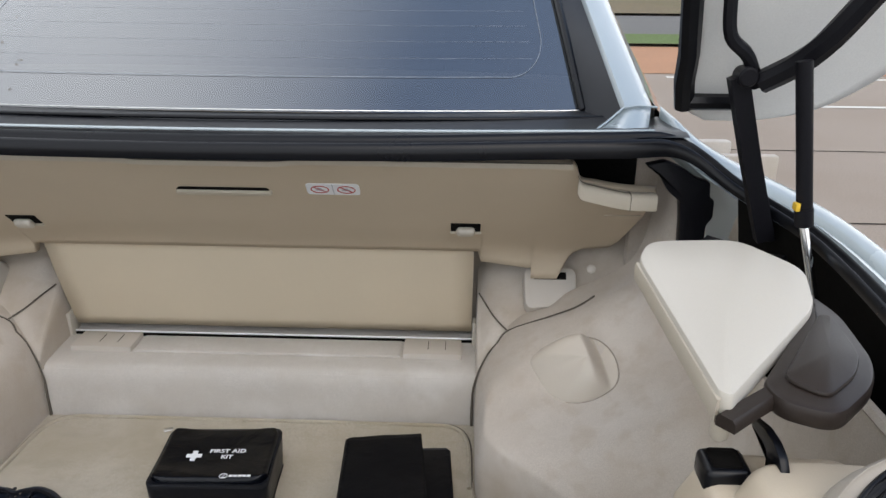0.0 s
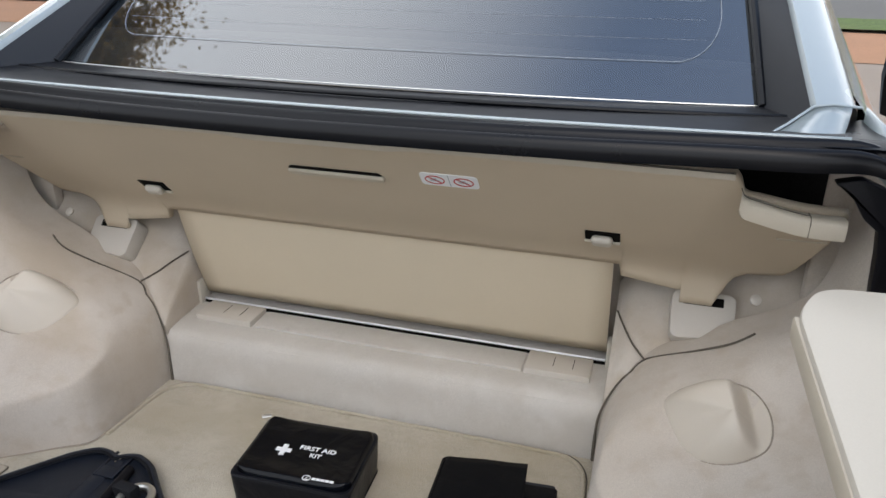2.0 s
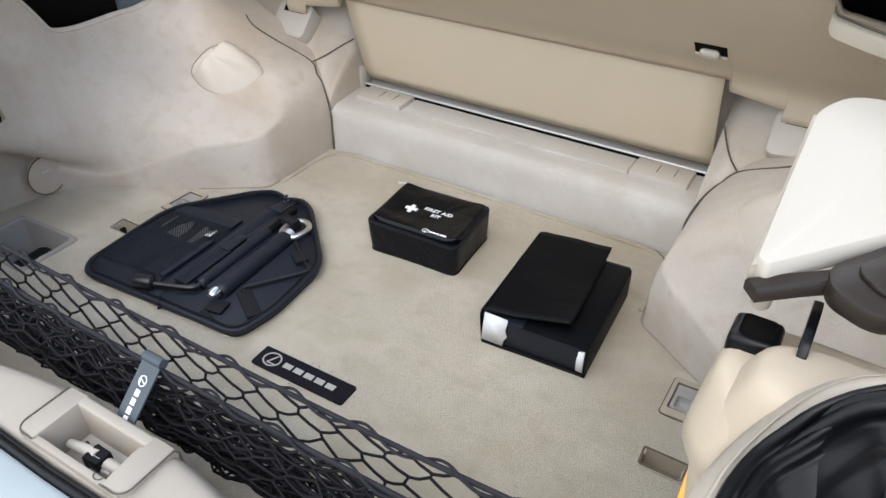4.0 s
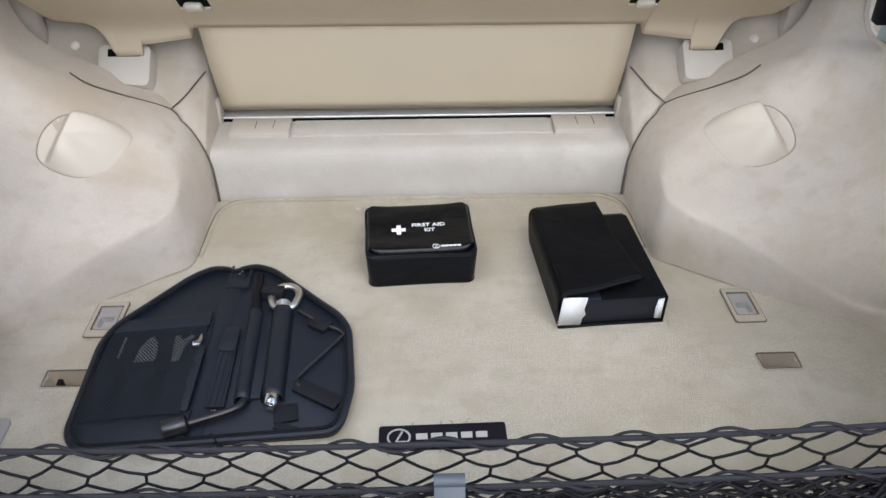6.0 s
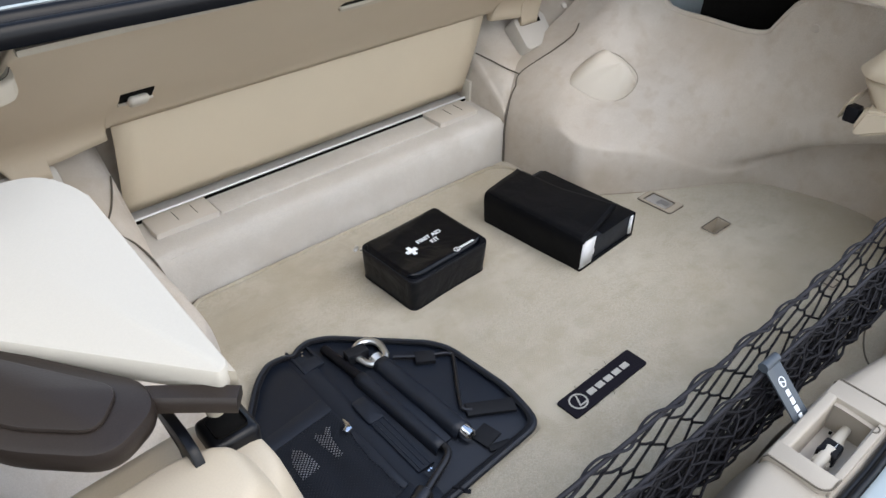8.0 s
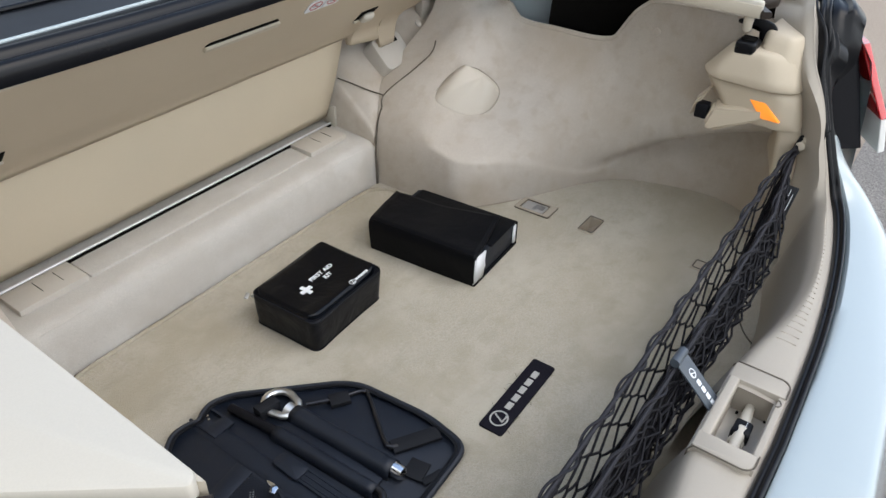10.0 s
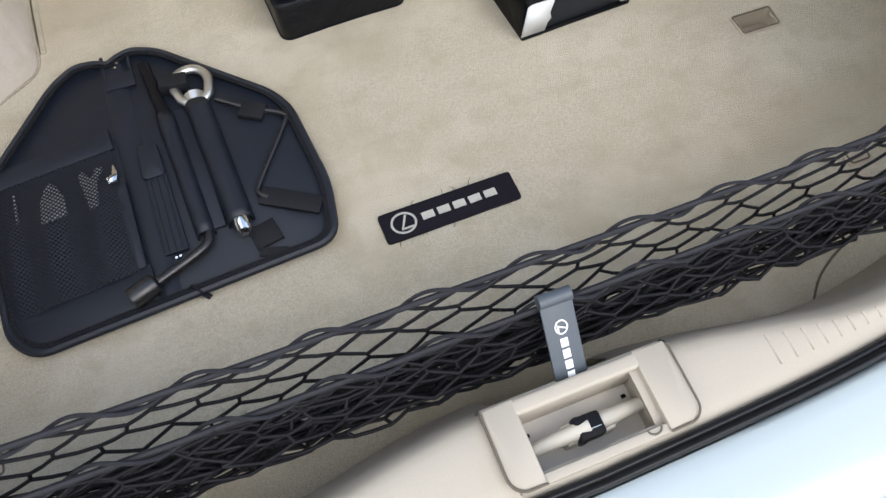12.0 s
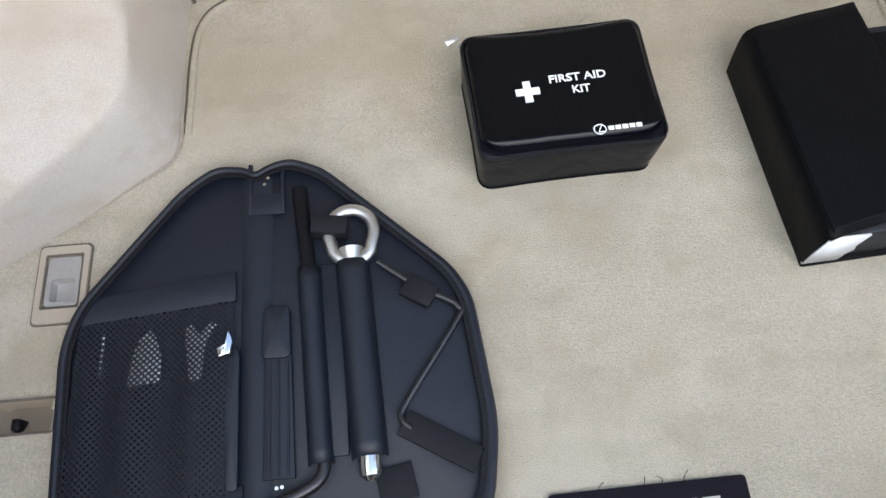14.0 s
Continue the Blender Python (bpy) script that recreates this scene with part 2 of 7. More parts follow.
CONCRETE = surface("worn concrete", (0.31, 0.255, 0.205), 0.9, fine=120, coarse=0.7, vary=0.2, stain=0.5, stain_rgb=(0.26, 0.205, 0.155), bump=0.5, depth=0.004)
AGGREGATE = surface("rough aggregate asphalt", (0.20, 0.185, 0.17), 0.9, fine=170, coarse=3, vary=0.5, stain=0.3, stain_rgb=(0.13, 0.12, 0.11), bump=0.8, depth=0.006)
PAVING = surface("reddish paving", (0.42, 0.22, 0.12), 0.9, fine=60, coarse=0.5, vary=0.15, stain=0.4, stain_rgb=(0.33, 0.19, 0.11), bump=0.3)
ASPHALT = surface("grey asphalt", (0.14, 0.135, 0.125), 0.9, fine=90, coarse=0.6, vary=0.25, bump=0.3)
GRASS = surface("mown grass", (0.10, 0.15, 0.035), 0.9, fine=25, coarse=0.5, vary=0.4, stain=0.4, stain_rgb=(0.16, 0.15, 0.05), bump=0.5, depth=0.02)
BARK = surface("grey brown bark", (0.09, 0.065, 0.045), 0.9, fine=40, coarse=5, vary=0.3, bump=0.7, depth=0.02)
LEAF = surface("autumn leaf", (0.10, 0.085, 0.025), 0.6, fine=6, coarse=1, vary=0.5, stain=0.6, stain_rgb=(0.30, 0.16, 0.03), bump=0.0)
lt = LEAF.node_tree
ltr, lmx = lt.nodes.new("ShaderNodeBsdfTranslucent"), lt.nodes.new("ShaderNodeMixShader")
ltr.inputs["Color"].default_value = (0.34, 0.20, 0.04, 1)
lmx.inputs["Fac"].default_value = 0.45
lt.links.new(lt.nodes["Principled BSDF"].outputs[0], lmx.inputs[1])
lt.links.new(ltr.outputs[0], lmx.inputs[2])
lt.links.new(lmx.outputs[0], lt.nodes["Material Output"].inputs["Surface"])
LAWN = surface("dry brown grass", (0.15, 0.115, 0.06), 0.9, fine=25, coarse=0.4, vary=0.4, stain=0.5, stain_rgb=(0.12, 0.12, 0.045), bump=0.5, depth=0.02)
SEAM = surface("shadowed joint", (0.11, 0.095, 0.076), 0.9, fine=300, coarse=20, vary=0.15, bump=0.1)
SOFTSEAM = surface("felt in a narrow groove", (0.33, 0.29, 0.24), 0.9, fine=300, coarse=20, vary=0.15, bump=0.1)
BIN = surface("mid grey bin plastic", (0.30, 0.29, 0.27), 0.6, fine=600, coarse=10, vary=0.05, bump=0.1)
WIRE = surface("dull printed wire", (0.36, 0.39, 0.43), 0.6, fine=500, coarse=30, vary=0.05, bump=0.0)
LINE = surface("white road line", (0.7, 0.68, 0.62), 0.8, fine=60, coarse=3, vary=0.1, bump=0.1)

GLASS, _, gb = nodes_of("tinted window glass")
gb.inputs["Base Color"].default_value = (0.03, 0.04, 0.05, 1)
gb.inputs["Roughness"].default_value = 0.03
gb.inputs["Transmission Weight"].default_value = 0.6
gb.inputs["IOR"].default_value = 2.05
gb.inputs["Coat Weight"].default_value = 1.0
gb.inputs["Coat IOR"].default_value = 2.05
AMBER, _, ab = nodes_of("lit amber lamp lens")
ab.inputs["Base Color"].default_value = (0.9, 0.35, 0.05, 1)
ab.inputs["Emission Color"].default_value = (1.0, 0.24, 0.02, 1)
ab.inputs["Emission Strength"].default_value = 0.3
ab.inputs["Roughness"].default_value = 0.25
TAILRED, _, tb = nodes_of("red tail lamp lens")
tb.inputs["Base Color"].default_value = (0.5, 0.01, 0.015, 1)
tb.inputs["Roughness"].default_value = 0.08
tb.inputs["Coat Weight"].default_value = 1.0

# fine mesh cloth: rows of small holes seen as darker dots in the weave
MESHCLOTH, mt, mb = nodes_of("black mesh cloth")
mco, mvo, mra = mt.nodes.new("ShaderNodeTexCoord"), mt.nodes.new("ShaderNodeTexVoronoi"), mt.nodes.new("ShaderNodeValToRGB")
mvo.inputs["Scale"].default_value, mvo.inputs["Randomness"].default_value = 285, 0.04
mvo.voronoi_dimensions = "2D"
mra.color_ramp.elements[0].position, mra.color_ramp.elements[1].position = 0.28, 0.42
mra.color_ramp.elements[0].color, mra.color_ramp.elements[1].color = (0.008, 0.0100, 0.014, 1), (0.0115, 0.0142, 0.021, 1)
mmap = mt.nodes.new("ShaderNodeMapping")
mmap.inputs["Rotation"].default_value = (0, 0, 0.80)
mt.links.new(mco.outputs["Object"], mmap.inputs["Vector"])
mt.links.new(mmap.outputs[0], mvo.inputs["Vector"])
mt.links.new(mvo.outputs["Distance"], mra.inputs["Fac"])
mt.links.new(mra.outputs["Color"], mb.inputs["Base Color"])
mb.inputs["Roughness"].default_value = 0.7
mb.inputs["Specular IOR Level"].default_value = 0.25
mclear, mmix, mout = mt.nodes.new("ShaderNodeBsdfTransparent"), mt.nodes.new("ShaderNodeMixShader"), mt.nodes["Material Output"]
mgate = mt.nodes.new("ShaderNodeMapRange")
mgate.inputs["From Min"].default_value, mgate.inputs["From Max"].default_value = 0.29, 0.34
mt.links.new(mvo.outputs["Distance"], mgate.inputs["Value"])
mt.links.new(mgate.outputs["Result"], mmix.inputs["Fac"])
mt.links.new(mclear.outputs[0], mmix.inputs[1])
mt.links.new(mb.outputs[0], mmix.inputs[2])
mt.links.new(mmix.outputs[0], mout.inputs["Surface"])

# ---- mesh helpers ----
def ramp(v, keys):
    """Smooth value at v between keys (position, value), positions rising or falling."""
    ks = sorted(keys)
    if v <= ks[0][0]:
        return ks[0][1]
    for i in range(len(ks) - 1):
        (a, p), (b, q) = ks[i], ks[i + 1]
        if v <= b:
            before, after = ks[max(0, i - 1)], ks[min(len(ks) - 1, i + 2)]
            m0 = (q - before[1]) / (b - before[0]) if i else (q - p) / (b - a)
            m1 = (after[1] - p) / (after[0] - a) if i + 2 < len(ks) else (q - p) / (b - a)
            h = b - a
            u = (v - a) / h
            return (2 * u**3 - 3 * u**2 + 1) * p + (u**3 - 2 * u**2 + u) * h * m0 + (3 * u**2 - 2 * u**3) * q + (u**3 - u**2) * h * m1
    return ks[-1][1]


def steps(a, b, n):
    return [a + (b - a) * i / n for i in range(n + 1)]


def part(name, bm, material, parent=None, label="", sharp=40, face=None):
    """Links bm, in world places, as one mesh object under a thing or a part."""
    bmesh.ops.recalc_face_normals(bm, faces=bm.faces)
    if face and sum((f.normal * f.calc_area() for f in bm.faces), Vector()).dot(Vector(face)) < 0:
        bmesh.ops.reverse_faces(bm, faces=bm.faces)
    me = bpy.data.meshes.new(name)
    bm.to_mesh(me)
    bm.free()
    me.materials.append(material)
    me.polygons.foreach_set("use_smooth", [True] * len(me.polygons))
    me.set_sharp_from_angle(angle=radians(sharp))
    ob = new(name, me)
    if parent is not None:
        ob.parent = parent
        if parent.type == "EMPTY":
            ob.matrix_parent_inverse = parent.matrix_basis.inverted()
    if label:
        ob["label"] = label
    return ob


def thing(name, at, label, category, group="", kind=""):
    ob = new(name)
    ob.empty_display_size = 0.02
    ob.location = at
    return tagged(ob, label, category, group, kind)


def sheet(bm, fn, us, vs, closed=False):
    """A grid of faces through fn(u, v)."""
    rows = [[bm.verts.new(fn(u, v)) for v in vs] for u in us]
    n = len(rows)
    for i in range(n if closed else n - 1):
        for j in range(len(vs) - 1):
            a, b = rows[i], rows[(i + 1) % n]
            bm.faces.new((a[j], a[j + 1], b[j + 1], b[j]))
    return rows


def thicken(ob, d, offset=-1.0):
    m = ob.modifiers.new("thickness", "SOLIDIFY")
    m.thickness, m.offset = d, offset
    return ob


def box(bm, x0, x1, y0, y1, z0, z1, bevel=0.0, m=None, segs=2):
    b2 = bmesh.new()
    bmesh.ops.create_cube(b2, size=1)
    for v in b2.verts:
        v.co = Vector((x0 + (v.co.x + 0.5) * (x1 - x0), y0 + (v.co.y + 0.5) * (y1 - y0), z0 + (v.co.z + 0.5) * (z1 - z0)))
    if bevel:
        bmesh.ops.bevel(b2, geom=list(b2.edges), offset=bevel, segments=segs, affect="EDGES", profile=0.5)
    join(bm, b2, m)
    return bm


def join(bm, b2, m=None):
    if m is not None:
        b2.transform(m)
    table = {v: bm.verts.new(v.co) for v in b2.verts}
    for f in b2.faces:
        bm.faces.new([table[v] for v in f.verts])
    b2.free()
    return bm


def rounded(points, r, n=5):
    """A closed outline with its corners rounded by r."""
    out = []
    k = len(points)
    for i in range(k):
        p, a, b = Vector(points[i]), Vector(points[i - 1]), Vector(points[(i + 1) % k])
        ra = min(r, (a - p).length * 0.45, (b - p).length * 0.45)
        s, e = p + (a - p).normalized() * ra, p + (b - p).normalized() * ra
        for j in range(n + 1):
            u = j / n
            out.append((1 - u) ** 2 * s + 2 * u * (1 - u) * p + u**2 * e)
    return out


def slab(bm, outline, z0, z1, edge=0.0, m=None, inset=0.0):
    """An upright prism over an outline, its upper and lower rims eased by edge."""
    pts = [Vector((p[0], p[1])) for p in outline]
    c = sum(pts, Vector((0, 0))) / len(pts)
    n = len(pts)

    def off(d):
        out = []
        area = sum(pts[i].x * pts[(i + 1) % n].y - pts[(i + 1) % n].x * pts[i].y for i in range(n))
        sgn = 1 if area > 0 else -1
        for i in range(n):
            t = pts[(i + 1) % n] - pts[i - 1]
            nrm = Vector((-t.y, t.x)).normalized() * sgn if t.length > 1e-9 else (c - pts[i]).normalized()
            out.append(pts[i] + nrm * d)
        return out
    b2 = bmesh.new()
    levels = [(z0, edge), (z0 + edge * 0.3, edge * 0.3), (z0 + edge, 0), (z1 - edge, 0), (z1 - edge * 0.3, edge * 0.3), (z1, edge)] if edge else [(z0, 0), (z1, inset)]
    rings = [[b2.verts.new((p.x, p.y, z)) for p in off(d)] for z, d in levels]
    for a, b in zip(rings, rings[1:]):
        for i in range(n):
            b2.faces.new((a[i], a[(i + 1) % n], b[(i + 1) % n], b[i]))
    for ring in (rings[0], rings[-1]):
        mid = b2.verts.new(sum((v.co for v in ring), Vector()) / n)
        for i in range(n):
            b2.faces.new((ring[i], ring[(i + 1) % n], mid))
    return join(bm, b2, m)


def smooth_path(points, n=6, closed=False):
    pts = [Vector(p) for p in points]
    k = len(pts)
    out = []
    for i in range(k if closed else k - 1):
        g = (lambda j: pts[j % k]) if closed else (lambda j: pts[max(0, min(k - 1, j))])
        p0, p1, p2, p3 = g(i - 1), g(i), g(i + 1), g(i + 2)
        for j in range(n):
            u = j / n
            out.append(0.5 * ((2 * p1) + (p2 - p0) * u + (2 * p0 - 5 * p1 + 4 * p2 - p3) * u * u + (3 * p1 - p0 - 3 * p2 + p3) * u**3))
    if not closed:
        out.append(pts[-1])
    return out


def tube(bm, points, r, sides=8, closed=False, profile=None, up=(0, 0, 1), caps=True):
    """Sweeps a round section, or a profile of (side, up) pairs, along points. r may be a function of 0..1."""
    pts = [Vector(p) for p in points]
    n = len(pts)
    rings = []
    upv = Vector(up)
    for i, p in enumerate(pts):
        a = pts[i - 1] if (i or closed) else pts[0]
        b = pts[(i + 1) % n] if (i < n - 1 or closed) else pts[-1]
        t = (b - a).normalized()
        s = t.cross(upv)
        s = s.normalized() if s.length > 1e-4 else t.orthogonal().normalized()
        w = s.cross(t).normalized()
        rad = r(i / max(1, n - 1)) if callable(r) else r
        pr = profile or [(math.cos(2 * math.pi * k / sides), math.sin(2 * math.pi * k / sides)) for k in range(sides)]
        rings.append([bm.verts.new(p + s * (c[0] * rad) + w * (c[1] * rad)) for c in pr])
    m = len(rings[0])
    for i in range(n if closed else n - 1):
        a, b = rings[i], rings[(i + 1) % n]
        for k in range(m):
            bm.faces.new((a[k], a[(k + 1) % m], b[(k + 1) % m], b[k]))
    if caps and not closed:
        bm.faces.new(rings[0][::-1])
        bm.faces.new(rings[-1])
    return bm


def lathe(bm, profile, m, sides=24):
    """Turns (radius, height) pairs about z, then moves by m."""
    b2 = bmesh.new()
    rings = [[b2.verts.new((r * math.cos(2 * math.pi * k / sides), r * math.sin(2 * math.pi * k / sides), z)) for k in range(sides)] for r, z in profile]
    for a, b in zip(rings, rings[1:]):
        for k in range(sides):
            b2.faces.new((a[k], a[(k + 1) % sides], b[(k + 1) % sides], b[k]))
    b2.faces.new(rings[0][::-1])
    b2.faces.new(rings[-1])
    return join(bm, b2, m)


def ring_flat(bm, cx, cy, rx, ry, w, z, m=None, n=32, h=0.0006):
    """A flat raised oval ring."""
    b2 = bmesh.new()
    q = []
    for k in range(n):
        a = 2 * math.pi * k / n
        c, s = math.cos(a), math.sin(a)
        q.append([b2.verts.new((cx + c * (rx - e), cy + s * (ry - e), zz)) for e, zz in ((0, z), (0, z + h), (w, z + h), (w, z))])
    for k in range(n):
        a, b = q[k], q[(k + 1) % n]
        for j in range(3):
            b2.faces.new((a[j], a[j + 1], b[j + 1], b[j]))
    return join(bm, b2, m)


def lettering(name, text, size, m, material, parent, width=None):
    """Words as a thin mesh, their first corner at the origin of m."""
    cu = bpy.data.curves.new(name, "FONT")
    cu.body, cu.size, cu.extrude, cu.resolution_u, cu.offset = text, size, 0.0003, 3, 0.00022
    ob = bpy.data.objects.new(name, cu)
    scene.collection.objects.link(ob)
    dg = bpy.context.evaluated_depsgraph_get()
    me = bpy.data.meshes.new_from_object(ob.evaluated_get(dg))
    bpy.data.objects.remove(ob)
    bpy.data.curves.remove(cu)
    bm = bmesh.new()
    bm.from_mesh(me)
    bpy.data.meshes.remove(me)
    if width:
        xs = [v.co.x for v in bm.verts]
        f = width / (max(xs) - min(xs))
        bm.transform(Matrix.Diagonal((f, 1, 1, 1)))
    bm.transform(m)
    return part(name, bm, material, parent)


def emblem(parent, material, cx, cy, r, h, m, bars, bar_w, bar_h, gap, w, label=""):
    """A plain oval ring with a slanting stroke, and a row of plain bars, each a part of parent."""
    bm = bmesh.new()
    ring_flat(bm, cx, cy, r * 1.12, r, w, 0, m, h=h)
    box(bm, -w * 0.5, w * 0.5, -r * 0.62, r * 0.75, 0, h, m=m @ Matrix.Translation((cx, cy, 0)) @ pose(0, 0, 0, 0, 0, -28))
    box(bm, -r * 0.35, r * 0.7, -r * 0.62, -r * 0.62 + w, 0, h, m=m @ Matrix.Translation((cx, cy, 0)))
    part("emblem_ring", bm, material, parent, label)
    x = cx + r * 1.12 + gap * 1.5
    for i in range(bars):
        bm = bmesh.new()
        box(bm, x, x + bar_w, cy - bar_h / 2, cy + bar_h / 2, 0, h, m=m)
        part("emblem_bar", bm, material, parent)
        x += bar_w + gap

# ---- outside ----
def flat(name, x0, x1, y0, y1, z, material, label, n=8, category="ground"):
    bm = bmesh.new()
    sheet(bm, lambda u, v: (u, v, z), steps(x0, x1, n), steps(y0, y1, n))
    return tagged(part(name, bm, material, None), label, category, kind="structure")


flat("ground", -600, 600, -600, 900, 0.0, CONCRETE, "tan worn concrete ground of the car park", 40)
flat("pavement", -6, 6, -4.5, 0.35, 0.004, AGGREGATE, "grey coarse aggregate strip behind the parked car")
flat("road_apron", -200, 200, 8.6, 11.2, 0.006, PAVING, "reddish brown paved strip beside the concrete", 8, "road")
flat("verge", -200, 200, 11.2, 12.6, 0.05, GRASS, "narrow green strip of mown grass", 8, "grass")
flat("road", -200, 200, 12.6, 17.0, 0.008, ASPHALT, "grey asphalt road beyond the grass strip", 8)
flat("lawn", -300, 300, 17.0, 60.0, 0.06, LAWN, "wide dry brown lawn beyond the road", 8, "grass")
for yy, hh in ((6.7, 0.05), (8.3, 0.06)):
    flat("road_line", 2.5, 40, yy, yy + hh * 1.6, 0.004, LINE, "white painted line on the concrete", 2, "road line")
for k, yy in enumerate((3.6, 5.1)):
    flat("ground_joint", 0.5, 40, yy, yy + 0.015, 0.003, GAP, "dark joint between concrete slabs", 2, "joint")


def tree(x, y, h, seed, label, spread=0.42, leaves=360, size=1.0, loose=0.075):
    rnd = random.Random(seed)
    t = thing("tree", (x, y, 0), label, "tree", "trees round the car park")
    bm = bmesh.new()
    trunk = smooth_path([(x, y, 0), (x + 0.1, y, h * 0.25), (x - 0.05, y + 0.1, h * 0.55), (x, y, h * 0.85)], 5)
    tube(bm, trunk, lambda u: 0.16 * h / 7 * (1.05 - u * 0.85), 9)
    tips = []
    for i in range(26):
        base = trunk[4 + int(rnd.random() * (len(trunk) - 5))]
        a, r = rnd.random() * 6.283, h * spread * (0.5 + 0.5 * rnd.random())
        tip = base + Vector((math.cos(a) * r, math.sin(a) * r, h * (0.05 + 0.2 * rnd.random())))
        mid = (base + tip) / 2 + Vector((0, 0, 0.05 * h))
        tube(bm, smooth_path([base, mid, tip], 4), lambda u: 0.045 * h / 7 * (1.05 - u * 0.9), 6)
        tips += [mid, tip, (mid + tip) / 2]
    part("trunk", bm, BARK, t)
    verts, faces = [], []
    for c in tips + [trunk[-1]] * 3:
        for _ in range(leaves):
            p = c + Vector((rnd.gauss(0, 1), rnd.gauss(0, 1), rnd.gauss(0, 0.8))) * h * loose
            s = (0.05 + 0.05 * rnd.random()) * h / 8 * size
            a = Vector((rnd.gauss(0, 1), rnd.gauss(0, 1), rnd.gauss(0, 1))).normalized()
            b = a.orthogonal().normalized()
            k = len(verts)
            verts += [p - a * s, p + b * s * 0.55, p + a * s, p - b * s * 0.55]
            faces.append((k, k + 1, k + 2, k + 3))
    me = bpy.data.meshes.new("crown")
    me.from_pydata(verts, [], faces)
    me.materials.append(LEAF)
    crown = new("crown", me)
    crown.parent, crown.matrix_parent_inverse = t, t.matrix_basis.inverted()
    crown["kind"] = "stuff"


tree(-13.5, 5.4, 13.0, 1, "tall tree with thinning golden brown leaves", 0.29, 1900, 0.62, 0.056)
tree(-14.5, 1.6, 12.6, 2, "tall tree with thinning golden brown leaves", 0.29, 1900, 0.62, 0.056)
tree(-7.5, 13.0, 9.0, 3, "tall tree with thinning golden brown leaves")
tree(14.0, 34.0, 7.0, 4, "far dark tree beyond the road")
tree(20.0, 36.0, 8.0, 5, "far dark tree beyond the road")
tree(8.0, 38.0, 7.5, 6, "far dark tree beyond the road")

# ---- the car ----
car = thing("car", (0, 0.9, 0), "pearl white hardtop car with its boot lid raised, parked on concrete", "car")

# the rim of the boot opening, one half from the middle of the rear lip to the middle below the rear window
HALF = [(0.0, 0.2135, 0.684), (0.20, 0.219, 0.684), (0.36, 0.235, 0.687), (0.475, 0.258, 0.696), (0.530, 0.283, 0.716), (0.546, 0.318, 0.785), (0.548, 0.356, 0.882),
        (0.579, 0.382, 0.948), (0.634, 0.408, 0.965), (0.692, 0.52, 0.960), (0.70, 0.74, 0.975), (0.650, 0.858, 0.998), (0.588, 0.905, 1.034), (0.50, 0.903, 1.036), (0.25, 0.898, 1.030), (0.0, 0.896, 1.028)]
RIM = smooth_path(HALF, 6)


def rim_side(i):
    """The direction out of the opening, level, at point i of the half rim."""
    a, b = RIM[max(0, i - 1)], RIM[min(len(RIM) - 1, i + 1)]
    if i == 0:
        return Vector((0, -1, 0))
    t = Vector((b.x - a.x, b.y - a.y))
    t = t.normalized() if t.length > 1e-6 else Vector((0, 1))
    return Vector((t.y, -t.x, 0))


def flip(p, s):
    return Vector((p[0] * s, p[1], p[2]))


loop = RIM + [flip(p, -1) for p in RIM[-2:0:-1]]
bm = bmesh.new()
seal_profile = [(-1.0, -0.9), (-1.08, -0.4), (-1.02, 0.0), (-0.84, 0.34), (-0.58, 0.50), (-0.34, 0.46), (-0.18, 0.34), (-0.04, 0.40), (0.12, 0.66), (0.34, 0.90), (0.60, 0.94), (0.84, 0.70), (1.0, 0.2), (0.9, -0.9)]
tube(bm, loop, lambda u: ramp(min(u, 1 - u) * 2, [(0, 0.0062), (0.4, 0.0080), (0.74, 0.0080), (0.785, 0.0095), (0.83, 0.0145), (1, 0.0145)]), closed=True, profile=seal_profile)
part("weatherstrip", bm, BLACK, car, "black ribbed rubber weatherstrip", 60)

